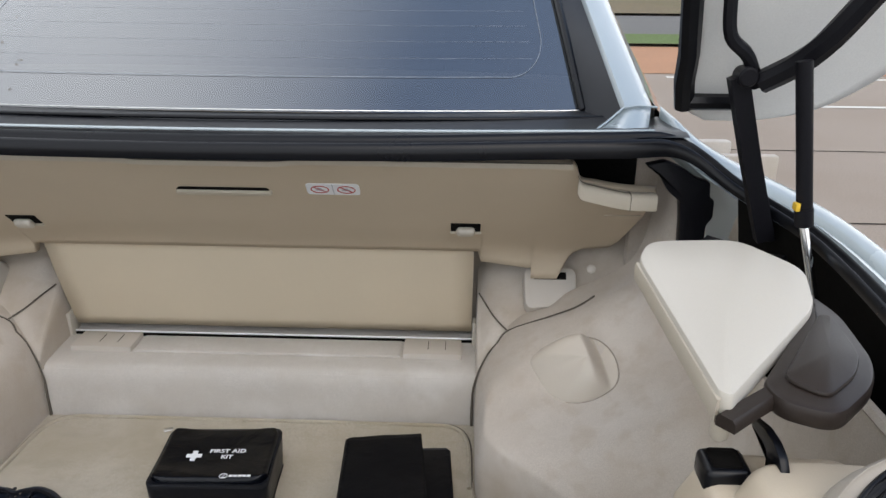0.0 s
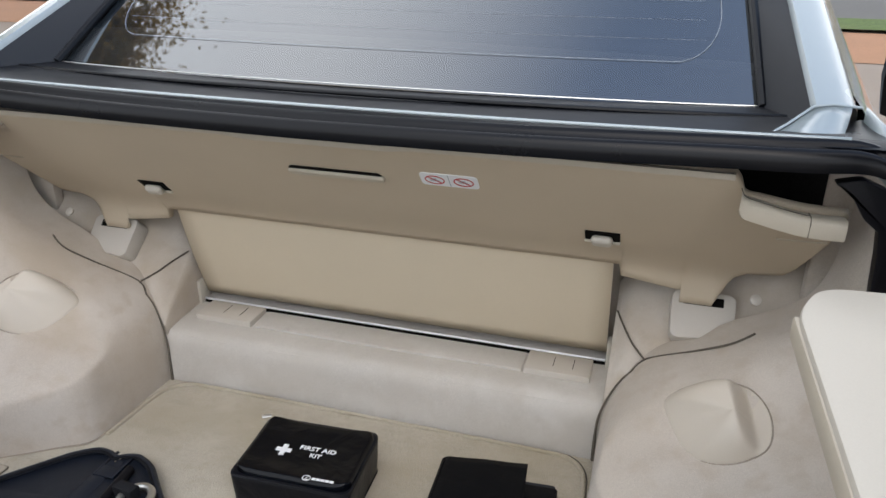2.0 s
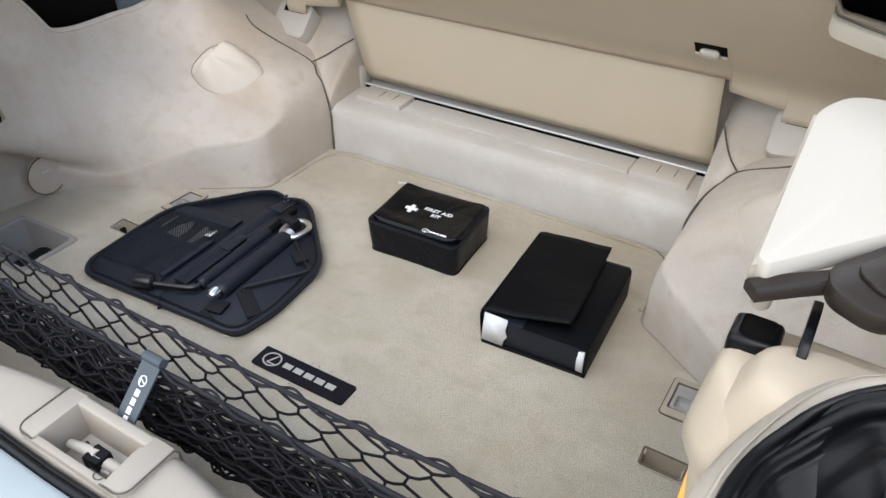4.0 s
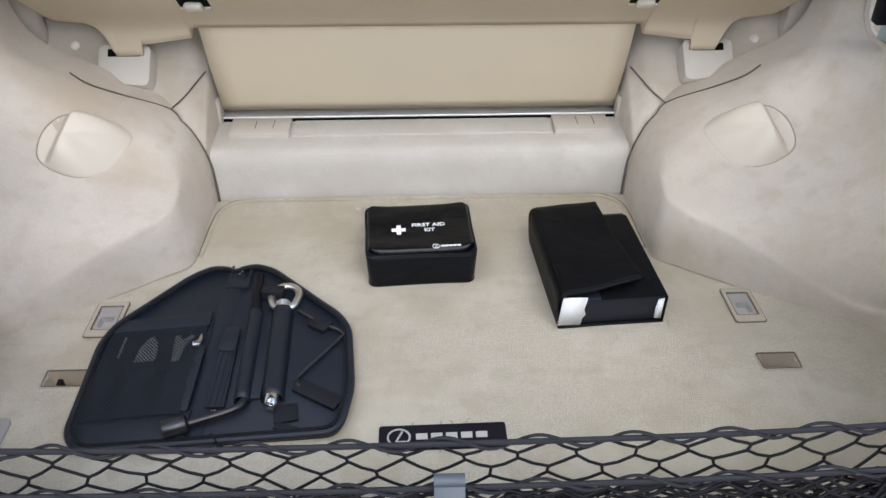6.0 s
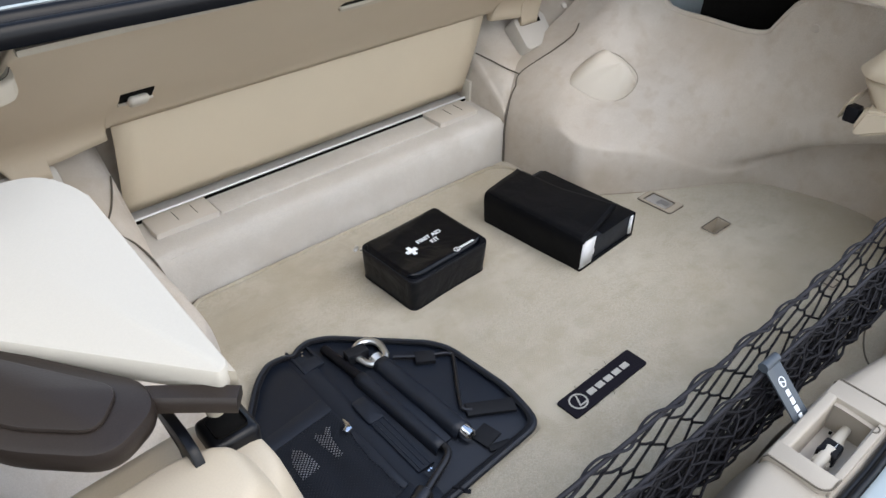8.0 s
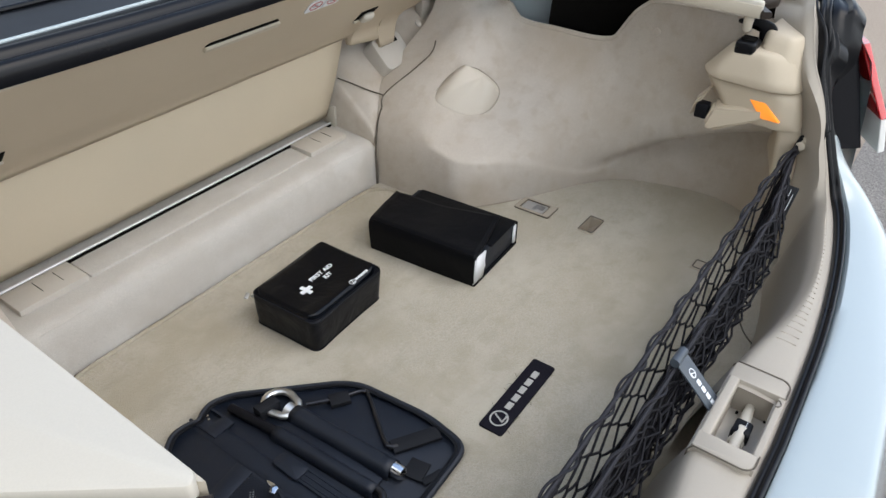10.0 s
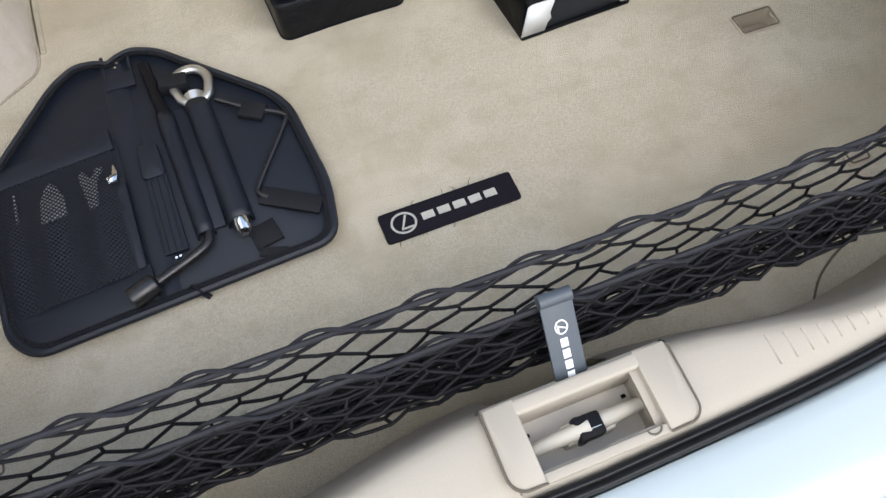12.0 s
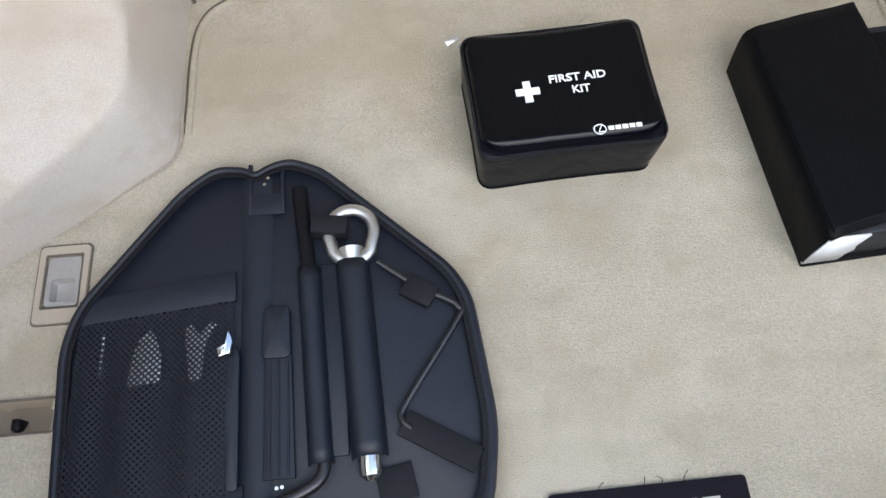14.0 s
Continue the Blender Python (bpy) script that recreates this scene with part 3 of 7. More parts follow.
for s in (1, -1):

    def body(i, v, s=s):
        p, o = RIM[i], rim_side(i)
        rear = max(0.0, 1 - i / 36)
        f = 1 - rear
        keys_o = [(0, 0.003), (0.12, 0.010 - 0.003 * rear), (0.2, 0.016 - 0.004 * rear), (0.45, 0.085 - 0.042 * f), (0.6, 0.10 - 0.03 * f), (0.75, 0.125 - 0.02 * f), (1, 0.14)]
        keys_z = [(0, -0.016), (0.12, -0.014 + 0.010 * rear), (0.2, 0.002 - 0.002 * rear), (0.45, -0.004 - 0.014 * f), (0.6, -0.02 - 0.035 * f), (0.75, -0.12), (1, -0.42)]
        d, z = ramp(v, keys_o), ramp(v, keys_z)
        return flip(p + o * d + Vector((0, 0, z)), s)
    for first, last, most, material, text in ((0, 30, 1.0, PAINT, "pearl white painted rear bumper"), (46, 70, 1.0, PAINT, "pearl white painted rear wing"), (30, 46, 0.30, BLACK, "black flange behind the weatherstrip")):
        bm = bmesh.new()
        sheet(bm, body, range(first, last + 1), steps(0, most, int(20 * most)))
        part("rear_wing", bm, material, car, text)
    # inner wing coloured near-black for the shade behind the lining
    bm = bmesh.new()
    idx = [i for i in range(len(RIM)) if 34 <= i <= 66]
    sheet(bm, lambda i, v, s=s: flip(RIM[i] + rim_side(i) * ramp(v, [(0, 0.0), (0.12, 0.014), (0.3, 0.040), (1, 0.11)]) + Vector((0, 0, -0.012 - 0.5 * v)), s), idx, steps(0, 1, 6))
    part("inner_wing", bm, GAP, car, "inner wing behind the lining, its shade painted near-black")
    bm = bmesh.new()
    sheet(bm, lambda i, v, s=s: flip(RIM[i] + rim_side(i) * (0.002 + ramp(v, [(0, 0), (0.5, 0.028), (1, 0.056)])) + Vector((0, 0, ramp(v, [(0, -0.004), (0.25, 0.003), (0.5, 0.0), (0.62, 0.006), (1, -0.012)]))), s), range(32, 50), steps(0, 1, 12))
    part("gutter_rubber", bm, BLACK, car, "black ribbed rubber of the gutter corner")
    # ribbed rubber pad over the rear corner of the opening
    edge = smooth_path([(0.528, 0.322, 0.800), (0.535, 0.358, 0.887), (0.554, 0.374, 0.931), (0.572, 0.390, 0.947), (0.593, 0.404, 0.955), (0.620, 0.414, 0.964), (0.66, 0.428, 0.967), (0.71, 0.46, 0.966)], 5)

    def pad(i, v, s=s):
        a, b = edge[max(0, i - 1)], edge[min(len(edge) - 1, i + 1)]
        t = Vector((b.x - a.x, b.y - a.y)).normalized()
        z = ramp(v, [(0, -0.022), (0.03, -0.006), (0.08, 0.003), (0.14, 0.005), (0.20, 0.002), (0.24, -0.005), (0.28, -0.004), (0.34, 0.001), (0.42, 0.002), (0.46, -0.004), (0.50, -0.005), (0.62, -0.003), (0.66, -0.006), (1, -0.016)])
        return flip(edge[i] + Vector((t.y, -t.x, 0)) * (0.044 * v - 0.002) + Vector((0, 0, z)), s)
    bm = bmesh.new()
    sheet(bm, pad, range(len(edge)), steps(0, 1, 50))
    part("corner_rubber", bm, BLACK, car, "black ribbed rubber over the corner of the opening", 70, (0, 0, 1))
    # tail lamp at the corner, leaning forwards
    def prism(low, high, z0, z1, r):
        bm = bmesh.new()
        rings = [[bm.verts.new((s * p.x, p.y, z)) for p in rounded(o, r)] for o, z in ((low, z0), (high, z1))]
        n = len(rings[0])
        for k in range(n):
            bm.faces.new((rings[0][k], rings[0][(k + 1) % n], rings[1][(k + 1) % n], rings[1][k]))
        bm.faces.new(rings[0])
        bm.faces.new(rings[1])
        return bm
    lamp = part("tail_lamp", prism([(0.622, 0.322), (0.664, 0.276), (0.80, 0.36), (0.80, 0.44), (0.66, 0.375)], [(0.622, 0.388), (0.660, 0.336), (0.79, 0.41), (0.79, 0.48), (0.66, 0.43)], 0.735, 0.908, 0.008), BLACKPLASTIC, car, "black tail lamp housing")
    part("tail_lamp_lens", prism([(0.661, 0.266), (0.676, 0.258), (0.815, 0.345), (0.80, 0.362)], [(0.657, 0.330), (0.672, 0.320), (0.802, 0.395), (0.79, 0.412)], 0.790, 0.900, 0.004), TAILRED, lamp, "red tail lamp lens")
    part("lamp_strip", prism([(0.661, 0.252), (0.676, 0.244), (0.815, 0.331), (0.80, 0.348)], [(0.661, 0.2655), (0.676, 0.2575), (0.815, 0.3445), (0.80, 0.3615)], 0.735, 0.789, 0.004), LIDIN, lamp, "pale clear lower lens")

# rear window, its black surround, and the pillars beside it
def glass_edge(x):
    return 1.072 + 0.08 * x * x + 0.16 * x**4


bm = bmesh.new()
xs = [x for x in steps(-0.60, 0.60, 60)]
sheet(bm, lambda x, v: (x * (1 - 0.05 * (v > 0.5)), 0.905 + (glass_edge(x) + 0.004 - 0.905) * v,
                        ramp(v, [(0, 1.040), (0.08, 1.043), (0.16, 1.040), (1, 1.034)]) + 0.006 * (abs(x) / 0.6) ** 2), xs, steps(0, 1, 14))
part("cowl_trim", bm, COWL, car, "black rubber trim strip below the rear window")
bm = bmesh.new()
tube(bm, [(x, 0.915, 1.045 + 0.006 * (x / 0.55) ** 2) for x in steps(-0.56, 0.56, 30)], 0.0019, 8)
part("deck_edge", bm, PAINT, car, "thin white painted panel edge")
bm = bmesh.new()
tube(bm, [(x, glass_edge(x) - 0.062, 1.040) for x in steps(-0.55, 0.55, 30)], 0.0030, 8)
part("trim_rib", bm, BLACK, car, "black trim rib")
bm = bmesh.new()
sheet(bm, lambda x, v: (x * (1 - 0.12 * v), glass_edge(x) + 0.62 * v, 1.036 + 0.40 * v - 0.05 * v * v), steps(-0.56, 0.56, 48), steps(0, 1, 20))
window = part("rear_window", bm, GLASS, car, "tinted rear window reflecting pale sky")
window.visible_shadow = False
bm = bmesh.new()
tube(bm, [(x, glass_edge(x) - 0.001, 1.0385) for x in steps(-0.54, 0.54, 40)], 0.0011, 6)
part("window_bead", bm, STEEL, window, "thin bright bead below the glass")
bm = bmesh.new()


def on_glass(x, v, lift=0.0012):
    return Vector((x * (1 - 0.12 * v), glass_edge(x) + 0.62 * v - lift * 0.5, 1.036 + 0.40 * v - 0.05 * v * v + lift))


frame_line = [on_glass(x, 0.10 + 0.0 * x) for x in steps(-0.40, 0.40, 30)] + [on_glass(0.40 + 0.060 * math.sin(q), 0.24 - 0.14 * math.cos(q)) for q in steps(0.15, 1.5708, 8)] + [on_glass(0.460, v) for v in steps(0.28, 0.9, 8)]
tube(bm, frame_line, 0.0004, 5)
tube(bm, [flip(p, -1) for p in frame_line[30:]], 0.0004, 5)
part("aerial_line", bm, WIRE, window, "fine printed border line")
for k in range(9):
    bm = bmesh.new()
    tube(bm, [on_glass(x, 0.16 + 0.055 * k, 0.0002) for x in steps(-0.44, 0.44, 24)], 0.00011, 4)
    part("heater_wire", bm, WIRE, window, "fine printed heater wire")
# plain box added for the unlit cabin, its darkness put into the colour
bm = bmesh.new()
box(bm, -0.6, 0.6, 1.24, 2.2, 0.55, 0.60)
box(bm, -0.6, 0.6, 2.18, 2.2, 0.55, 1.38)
part("cabin", bm, GAP, car, "plain near-black box added for the unlit cabin behind the rear window")
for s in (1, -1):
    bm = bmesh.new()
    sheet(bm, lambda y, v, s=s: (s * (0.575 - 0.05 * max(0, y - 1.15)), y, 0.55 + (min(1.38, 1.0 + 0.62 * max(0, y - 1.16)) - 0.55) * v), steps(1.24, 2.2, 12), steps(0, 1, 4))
    part("cabin_side", bm, GAP, car, "near-black side of the added cabin box")
bm = bmesh.new()
sheet(bm, lambda x, y: (x, y, 1.392 + 0.05 * (y - 1.70) - 0.03 * (y - 1.7) ** 2 - 0.06 * x * x), steps(-0.52, 0.52, 12), steps(1.70, 2.9, 12))
roof = part("roof", bm, PAINT, car, "pearl white painted hard top", face=(0, 0, 1))
thicken(roof, 0.02)
def pillar_at(z, across, lift=0.0):
    """A place on the roof pillar: across from its inner (0) to its outer edge (1)."""
    f = (z - 1.060) / 0.29
    return Vector((0.538 - 0.0495 * f + 0.049 * across, 1.006 + 0.720 * f + 0.026 * across - 0.5 * lift, z + lift - 0.004 * across))


for s in (1, -1):
    # painted pillar with a rolled face, folded off above its foot
    bm = bmesh.new()
    zs = [1.060, 1.0615, 1.064, 1.07] + steps(1.08, 1.38, 14)
    face = [(0.0, -0.010), (0.0, -0.002), (0.06, 0.0025), (0.30, 0.0042), (0.62, 0.0048), (0.86, 0.0020), (0.97, -0.0025), (1.0, -0.008), (1.04, -0.03)]
    sheet(bm, lambda z, k, s=s: flip(pillar_at(z, *face[int(k)]), s), zs, range(len(face)))
    part("roof_pillar", bm, PAINT, car, "pearl white painted roof pillar", 50, (0, -0.6, 0.8))
    bm = bmesh.new()
    rim_top = [Vector((0.5385, 1.005, 1.0605)), Vector((0.556, 1.008, 1.0635)), Vector((0.5775, 1.019, 1.0595))]
    rim_low = [Vector((0.480, 0.941, 1.0365)), Vector((0.520, 0.9385, 1.0385)), Vector((0.556, 0.9395, 1.0400))]
    sheet(bm, lambda u, v, s=s: flip(rim_top[int(u)].lerp(rim_low[int(u)], v) + Vector((0, -0.004, -0.004)) * math.sin(v * 3.14), s), range(3), steps(0, 1, 6))
    foot = part("pillar_foot", bm, PAINT, car, "white painted foot of the pillar", 50, (0, -1, 0.3))
    thicken(foot, 0.003)
    bm = bmesh.new()
    tube(bm, [flip(p, s) for p in (Vector((0.494, 0.957, 1.0400)), Vector((0.512, 0.976, 1.0475)), Vector((0.5380, 1.004, 1.0615)), Vector((0.557, 1.007, 1.0640)), Vector((0.588, 1.029, 1.0580)))], 0.0016, 8)
    part("fold_edge", bm, PAINT, car, "rolled painted edge of the pillar")
    # grey inner face and black glazing strip between the pillar and the glass
    bm = bmesh.new()

    def inner_face(z, k, s=s):
        f = (z - 1.060) / 0.29
        glass = Vector((0.500 * (1 - 0.12 * f), 1.098 + 0.62 * f, 1.0415 + 0.40 * f - 0.05 * f * f))
        return flip(pillar_at(z, 0.0, -0.006).lerp(glass, k), s)
    sheet(bm, inner_face, steps(1.050, 1.38, 14), steps(0, 1, 6))
    part("pillar_trim", bm, PILLARTRIM, car, "dark grey inner face of the pillar", 60, (-1, -0.3, 0.3))
    bm = bmesh.new()
    tube(bm, [inner_face(z, 1.0, s) for z in steps(1.058, 1.38, 14)], 0.0060, 8)
    part("glazing_strip", bm, BLACK, car, "black glazing rubber beside the rear window")
    bm = bmesh.new()
    sheet(bm, lambda y, v, s=s: flip(pillar_at(1.060 + 0.29 * (y - 1.03) / 0.72, 1.0, -0.004).lerp(Vector((0.775, y + 0.06, 0.835)), v), s), steps(1.06, 1.95, 10), steps(0, 1, 8))
    part("quarter_panel", bm, PAINT, car, "white painted panel below the pillar", 50, (s, 0, 0.5))
    # painted gutter edge that runs round outside the weatherstrip
    bm = bmesh.new()
    outer = smooth_path([(0.600, 1.060, 1.052), (0.608, 1.000, 1.046), (0.640, 0.990, 1.022), (0.685, 0.972, 1.000), (0.738, 0.915, 0.984), (0.772, 0.800, 0.970), (0.782, 0.660, 0.958)], 6)
    inner = smooth_path([(0.588, 1.010, 1.046), (0.594, 0.950, 1.040), (0.622, 0.915, 1.016), (0.662, 0.872, 0.996), (0.700, 0.810, 0.980), (0.722, 0.735, 0.968), (0.722, 0.640, 0.956)], 6)
    sheet(bm, lambda i, v, s=s: flip(inner[i].lerp(outer[i], v) + Vector((0, 0, 0.010 * math.sin(3.14 * min(1, v * 1.15)) - 0.018 * max(0.0, 0.2 - v) / 0.2 - 0.05 * max(0.0, v - 0.9) / 0.1)), s), range(len(outer)), steps(0, 1, 14))
    part("gutter_edge", bm, PAINT, car, "white painted edge outside the weatherstrip", 50, (0, 0, 1))
    bm = bmesh.new()
    slab(bm, [(s * 0.556, 0.935), (s * 0.604, 0.940), (s * 0.596, 1.030), (s * 0.574, 1.018)], 1.020, 1.046, 0.006)
    part("corner_block", bm, BLACK, car, "black rubber block at the foot of the pillar")
    bm = bmesh.new()
    sheet(bm, lambda y, z, s=s: flip((0.688 - 0.05 * max(0.0, y - 0.98), y, z), s), steps(0.86, 1.09, 6), steps(0.895, 0.985, 4))
    part("well_lining", bm, FELT, car, "beige felt behind the hinge")
    # near-black block that stands for the shaded hollow behind the notch
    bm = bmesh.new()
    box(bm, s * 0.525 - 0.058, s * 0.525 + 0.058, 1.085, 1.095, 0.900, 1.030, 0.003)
    part("notch_shade", bm, GAP, car, "near-black block standing for the shade behind the board's notch")

# the raised boot lid, with a tongue that hangs down at either side
for s in (1, -1):
    def lid_at(u, z, s=s):
        lo = ramp(z, [(1.076, 0.60), (1.092, 0.571), (1.16, 0.560), (1.30, 0.535), (1.5, 0.50)])
        hi = ramp(z, [(1.076, 0.645), (1.085, 0.69), (1.10, 0.727), (1.155, 0.785), (1.25, 0.835), (1.5, 0.88)])
        x = lo + (hi - lo) * u
        return Vector((s * x, 0.86 - 0.42 * (z - 1.08) - 0.10 * max(0, x - 0.62), z))
    bm = bmesh.new()
    sheet(bm, lid_at, steps(0, 1, 12), [1.076 + 0.424 * k * k / 400 for k in range(21)])
    lid = part("boot_lid", bm, LIDIN, car, "white painted inside of the raised boot lid", face=(0, -1, 0))
    thicken(lid, 0.018)
    bm = bmesh.new()
    tube(bm, [lid_at(0.0, z) + Vector((0, -0.012, 0)) for z in steps(1.095, 1.5, 14)], 0.011, 8)
    part("lid_seal", bm, BLACK, lid, "black rubber lid seal")
    bm = bmesh.new()
    tube(bm, [lid_at(u, 1.105) + Vector((0, -0.012, -0.004)) for u in steps(0.02, 0.36, 6)], 0.009, 8)
    part("lid_bumper", bm, BLACK, lid, "black rubber corner stop")
    if s == 1:
        bm = bmesh.new()
        tube(bm, smooth_path([(0.587, 0.79, 1.21), (0.592, 0.79, 1.175), (0.612, 0.79, 1.155), (0.626, 0.795, 1.125)], 5), 0.007, 8)
        tube(bm, smooth_path([(0.628, 0.79, 1.13), (0.655, 0.77, 1.152), (0.672, 0.75, 1.178), (0.70, 0.73, 1.23)], 5), 0.012, 8)
        part("lid_arm", bm, BLACKPLASTIC, lid, "black hinge arm")
HINGE_OUTLINE = rounded([(0.556, 1.006), (0.580, 1.012), (0.602, 1.003), (0.622, 0.990), (0.638, 0.986), (0.640, 0.966), (0.646, 0.962), (0.647, 0.938), (0.640, 0.930), (0.640, 0.880), (0.610, 0.880), (0.606, 0.935), (0.603, 0.960), (0.588, 0.972), (0.574, 0.994)], 0.004, 3)
for s in (1, -1):
    bm = bmesh.new()
    tube(bm, [(s * 0.606, 0.795, 1.135), (s * 0.633, 0.80, 1.05), (s * 0.667, 0.81, 0.955)], 1, profile=[(-0.0095, -0.008), (-0.0095, 0.006), (-0.004, 0.008), (0.004, 0.008), (0.0095, 0.006), (0.0095, -0.008)], up=(0, 1, 0))
    tube(bm, [(s * 0.617, 0.805, 1.13), (s * 0.646, 0.815, 1.04), (s * 0.680, 0.82, 0.95)], 0.006, 8)
    lathe(bm, [(0.008, -0.012), (0.010, -0.01), (0.010, 0.01), (0.008, 0.012)], Matrix.Translation((s * 0.612, 0.79, 1.136)) @ pose(0, 0, 0, 90, 0, 0), 16)
    hinge = part("hinge_link", bm, BLACKPLASTIC, car, "black steel hinge link")
    bm = bmesh.new()
    slab(bm, HINGE_OUTLINE, -0.008, 0.008, 0.002, m=Matrix(((s, 0, 0, 0), (0, 0, 1, 0.93), (0, 1, 0, 0), (0, 0, 0, 1))))
    tube(bm, smooth_path([(s * 0.645, 0.925, 0.905), (s * 0.675, 0.87, 0.912), (s * 0.695, 0.80, 0.930)], 4), 0.010, 8)
    part("hinge_bracket", bm, BLACKPLASTIC, hinge, "black hinge bracket")
    bm = bmesh.new()
    tube(bm, [(s * 0.646, 0.74, 1.158), (s * 0.673, 0.735, 1.0)], 0.0078, 14)
    tube(bm, [(s * 0.6695, 0.735, 1.016), (s * 0.673, 0.735, 0.998)], 0.0092, 14)
    strut = part("gas_strut", bm, BLACKPLASTIC, car, "black gas strut")
    bm = bmesh.new()
    tube(bm, [(s * 0.672, 0.735, 1.0), (s * 0.690, 0.72, 0.925)], 0.0045, 12)
    part("strut_rod", bm, CHROME, strut, "bright chrome strut rod")
    bm = bmesh.new()
    box(bm, -0.0115, -0.007, -0.008, 0.002, -0.004, 0.004, 0.001, m=Matrix.Translation((s * 0.6703, 0.736, 1.018)))
    part("strut_label", bm, YELLOW, strut, "yellow strut label")

# ---- boot lining ----
FOOT = [(1.10, 0.355), (0.99, 0.355), (0.90, 0.355), (0.865, 0.362), (0.84, 0.398), (0.82, 0.425), (0.79, 0.470), (0.755, 0.530), (0.72, 0.592), (0.69, 0.635), (0.66, 0.658), (0.60, 0.676), (0.52, 0.695), (0.45, 0.690), (0.34, 0.61)]
RAIL_X = [[(1.10, 0.360), (0.99, 0.362), (0.93, 0.362), (0.87, 0.368), (0.80, 0.441), (0.72, 0.588), (0.66, 0.660), (0.60, 0.694), (0.45, 0.69), (0.34, 0.62)],
          [(1.10, 0.40), (0.99, 0.410), (0.93, 0.390), (0.87, 0.398), (0.80, 0.462), (0.72, 0.596), (0.66, 0.664), (0.60, 0.700), (0.45, 0.692), (0.34, 0.625)],
          [(1.10, 0.50), (0.99, 0.515), (0.93, 0.520), (0.87, 0.528), (0.80, 0.552), (0.72, 0.603), (0.66, 0.635), (0.60, 0.650), (0.45, 0.642), (0.34, 0.61)],
          [(1.10, 0.60), (0.99, 0.61), (0.93, 0.625), (0.80, 0.640), (0.60, 0.645), (0.45, 0.64), (0.34, 0.62)]]
RAIL_Z = [[(1.10, 0.61), (0.99, 0.622), (0.93, 0.620), (0.87, 0.613), (0.80, 0.605), (0.72, 0.556), (0.66, 0.572), (0.60, 0.592), (0.45, 0.62), (0.34, 0.63)],
          [(1.10, 0.685), (0.99, 0.686), (0.93, 0.650), (0.87, 0.638), (0.80, 0.631), (0.72, 0.572), (0.66, 0.598), (0.60, 0.636), (0.45, 0.706), (0.34, 0.735)],
          [(1.10, 0.75), (0.99, 0.750), (0.93, 0.705), (0.87, 0.686), (0.80, 0.676), (0.72, 0.620), (0.66, 0.622), (0.60, 0.654), (0.45, 0.720), (0.34, 0.750)],
          [(1.10, 0.82), (0.99, 0.808), (0.93, 0.762), (0.80, 0.745), (0.60, 0.765), (0.45, 0.79), (0.34, 0.81)]]
TOP = [(1.10, 0.992), (1.06, 0.975), (1.042, 0.93), (1.028, 0.855), (1.01, 0.830), (0.968, 0.824), (0.945, 0.800), (0.867, 0.797), (0.74, 0.806), (0.715, 0.845), (0.70, 0.868), (0.665, 0.893), (0.34, 0.90)]


def lining(y, v):
    """A place on the side lining: y along the car, v from the floor (0) to the upper edge (1)."""
    zs = [(0, 0.519)] + [((k + 1) / 5, ramp(y, RAIL_Z[k])) for k in range(4)] + [(1, ramp(y, TOP))]
    xs = [(0, ramp(y, FOOT))] + [((k + 1) / 5, ramp(y, RAIL_X[k])) for k in range(4)] + [(1, ramp(y, [(1.10, 0.625), (1.04, 0.650), (1.0, 0.668), (0.34, 0.668)]))]
    z = ramp(v, zs)
    return Vector((ramp(v, xs) + 0.0012 * noise.noise((y * 14, z * 14, 2)), y, z))


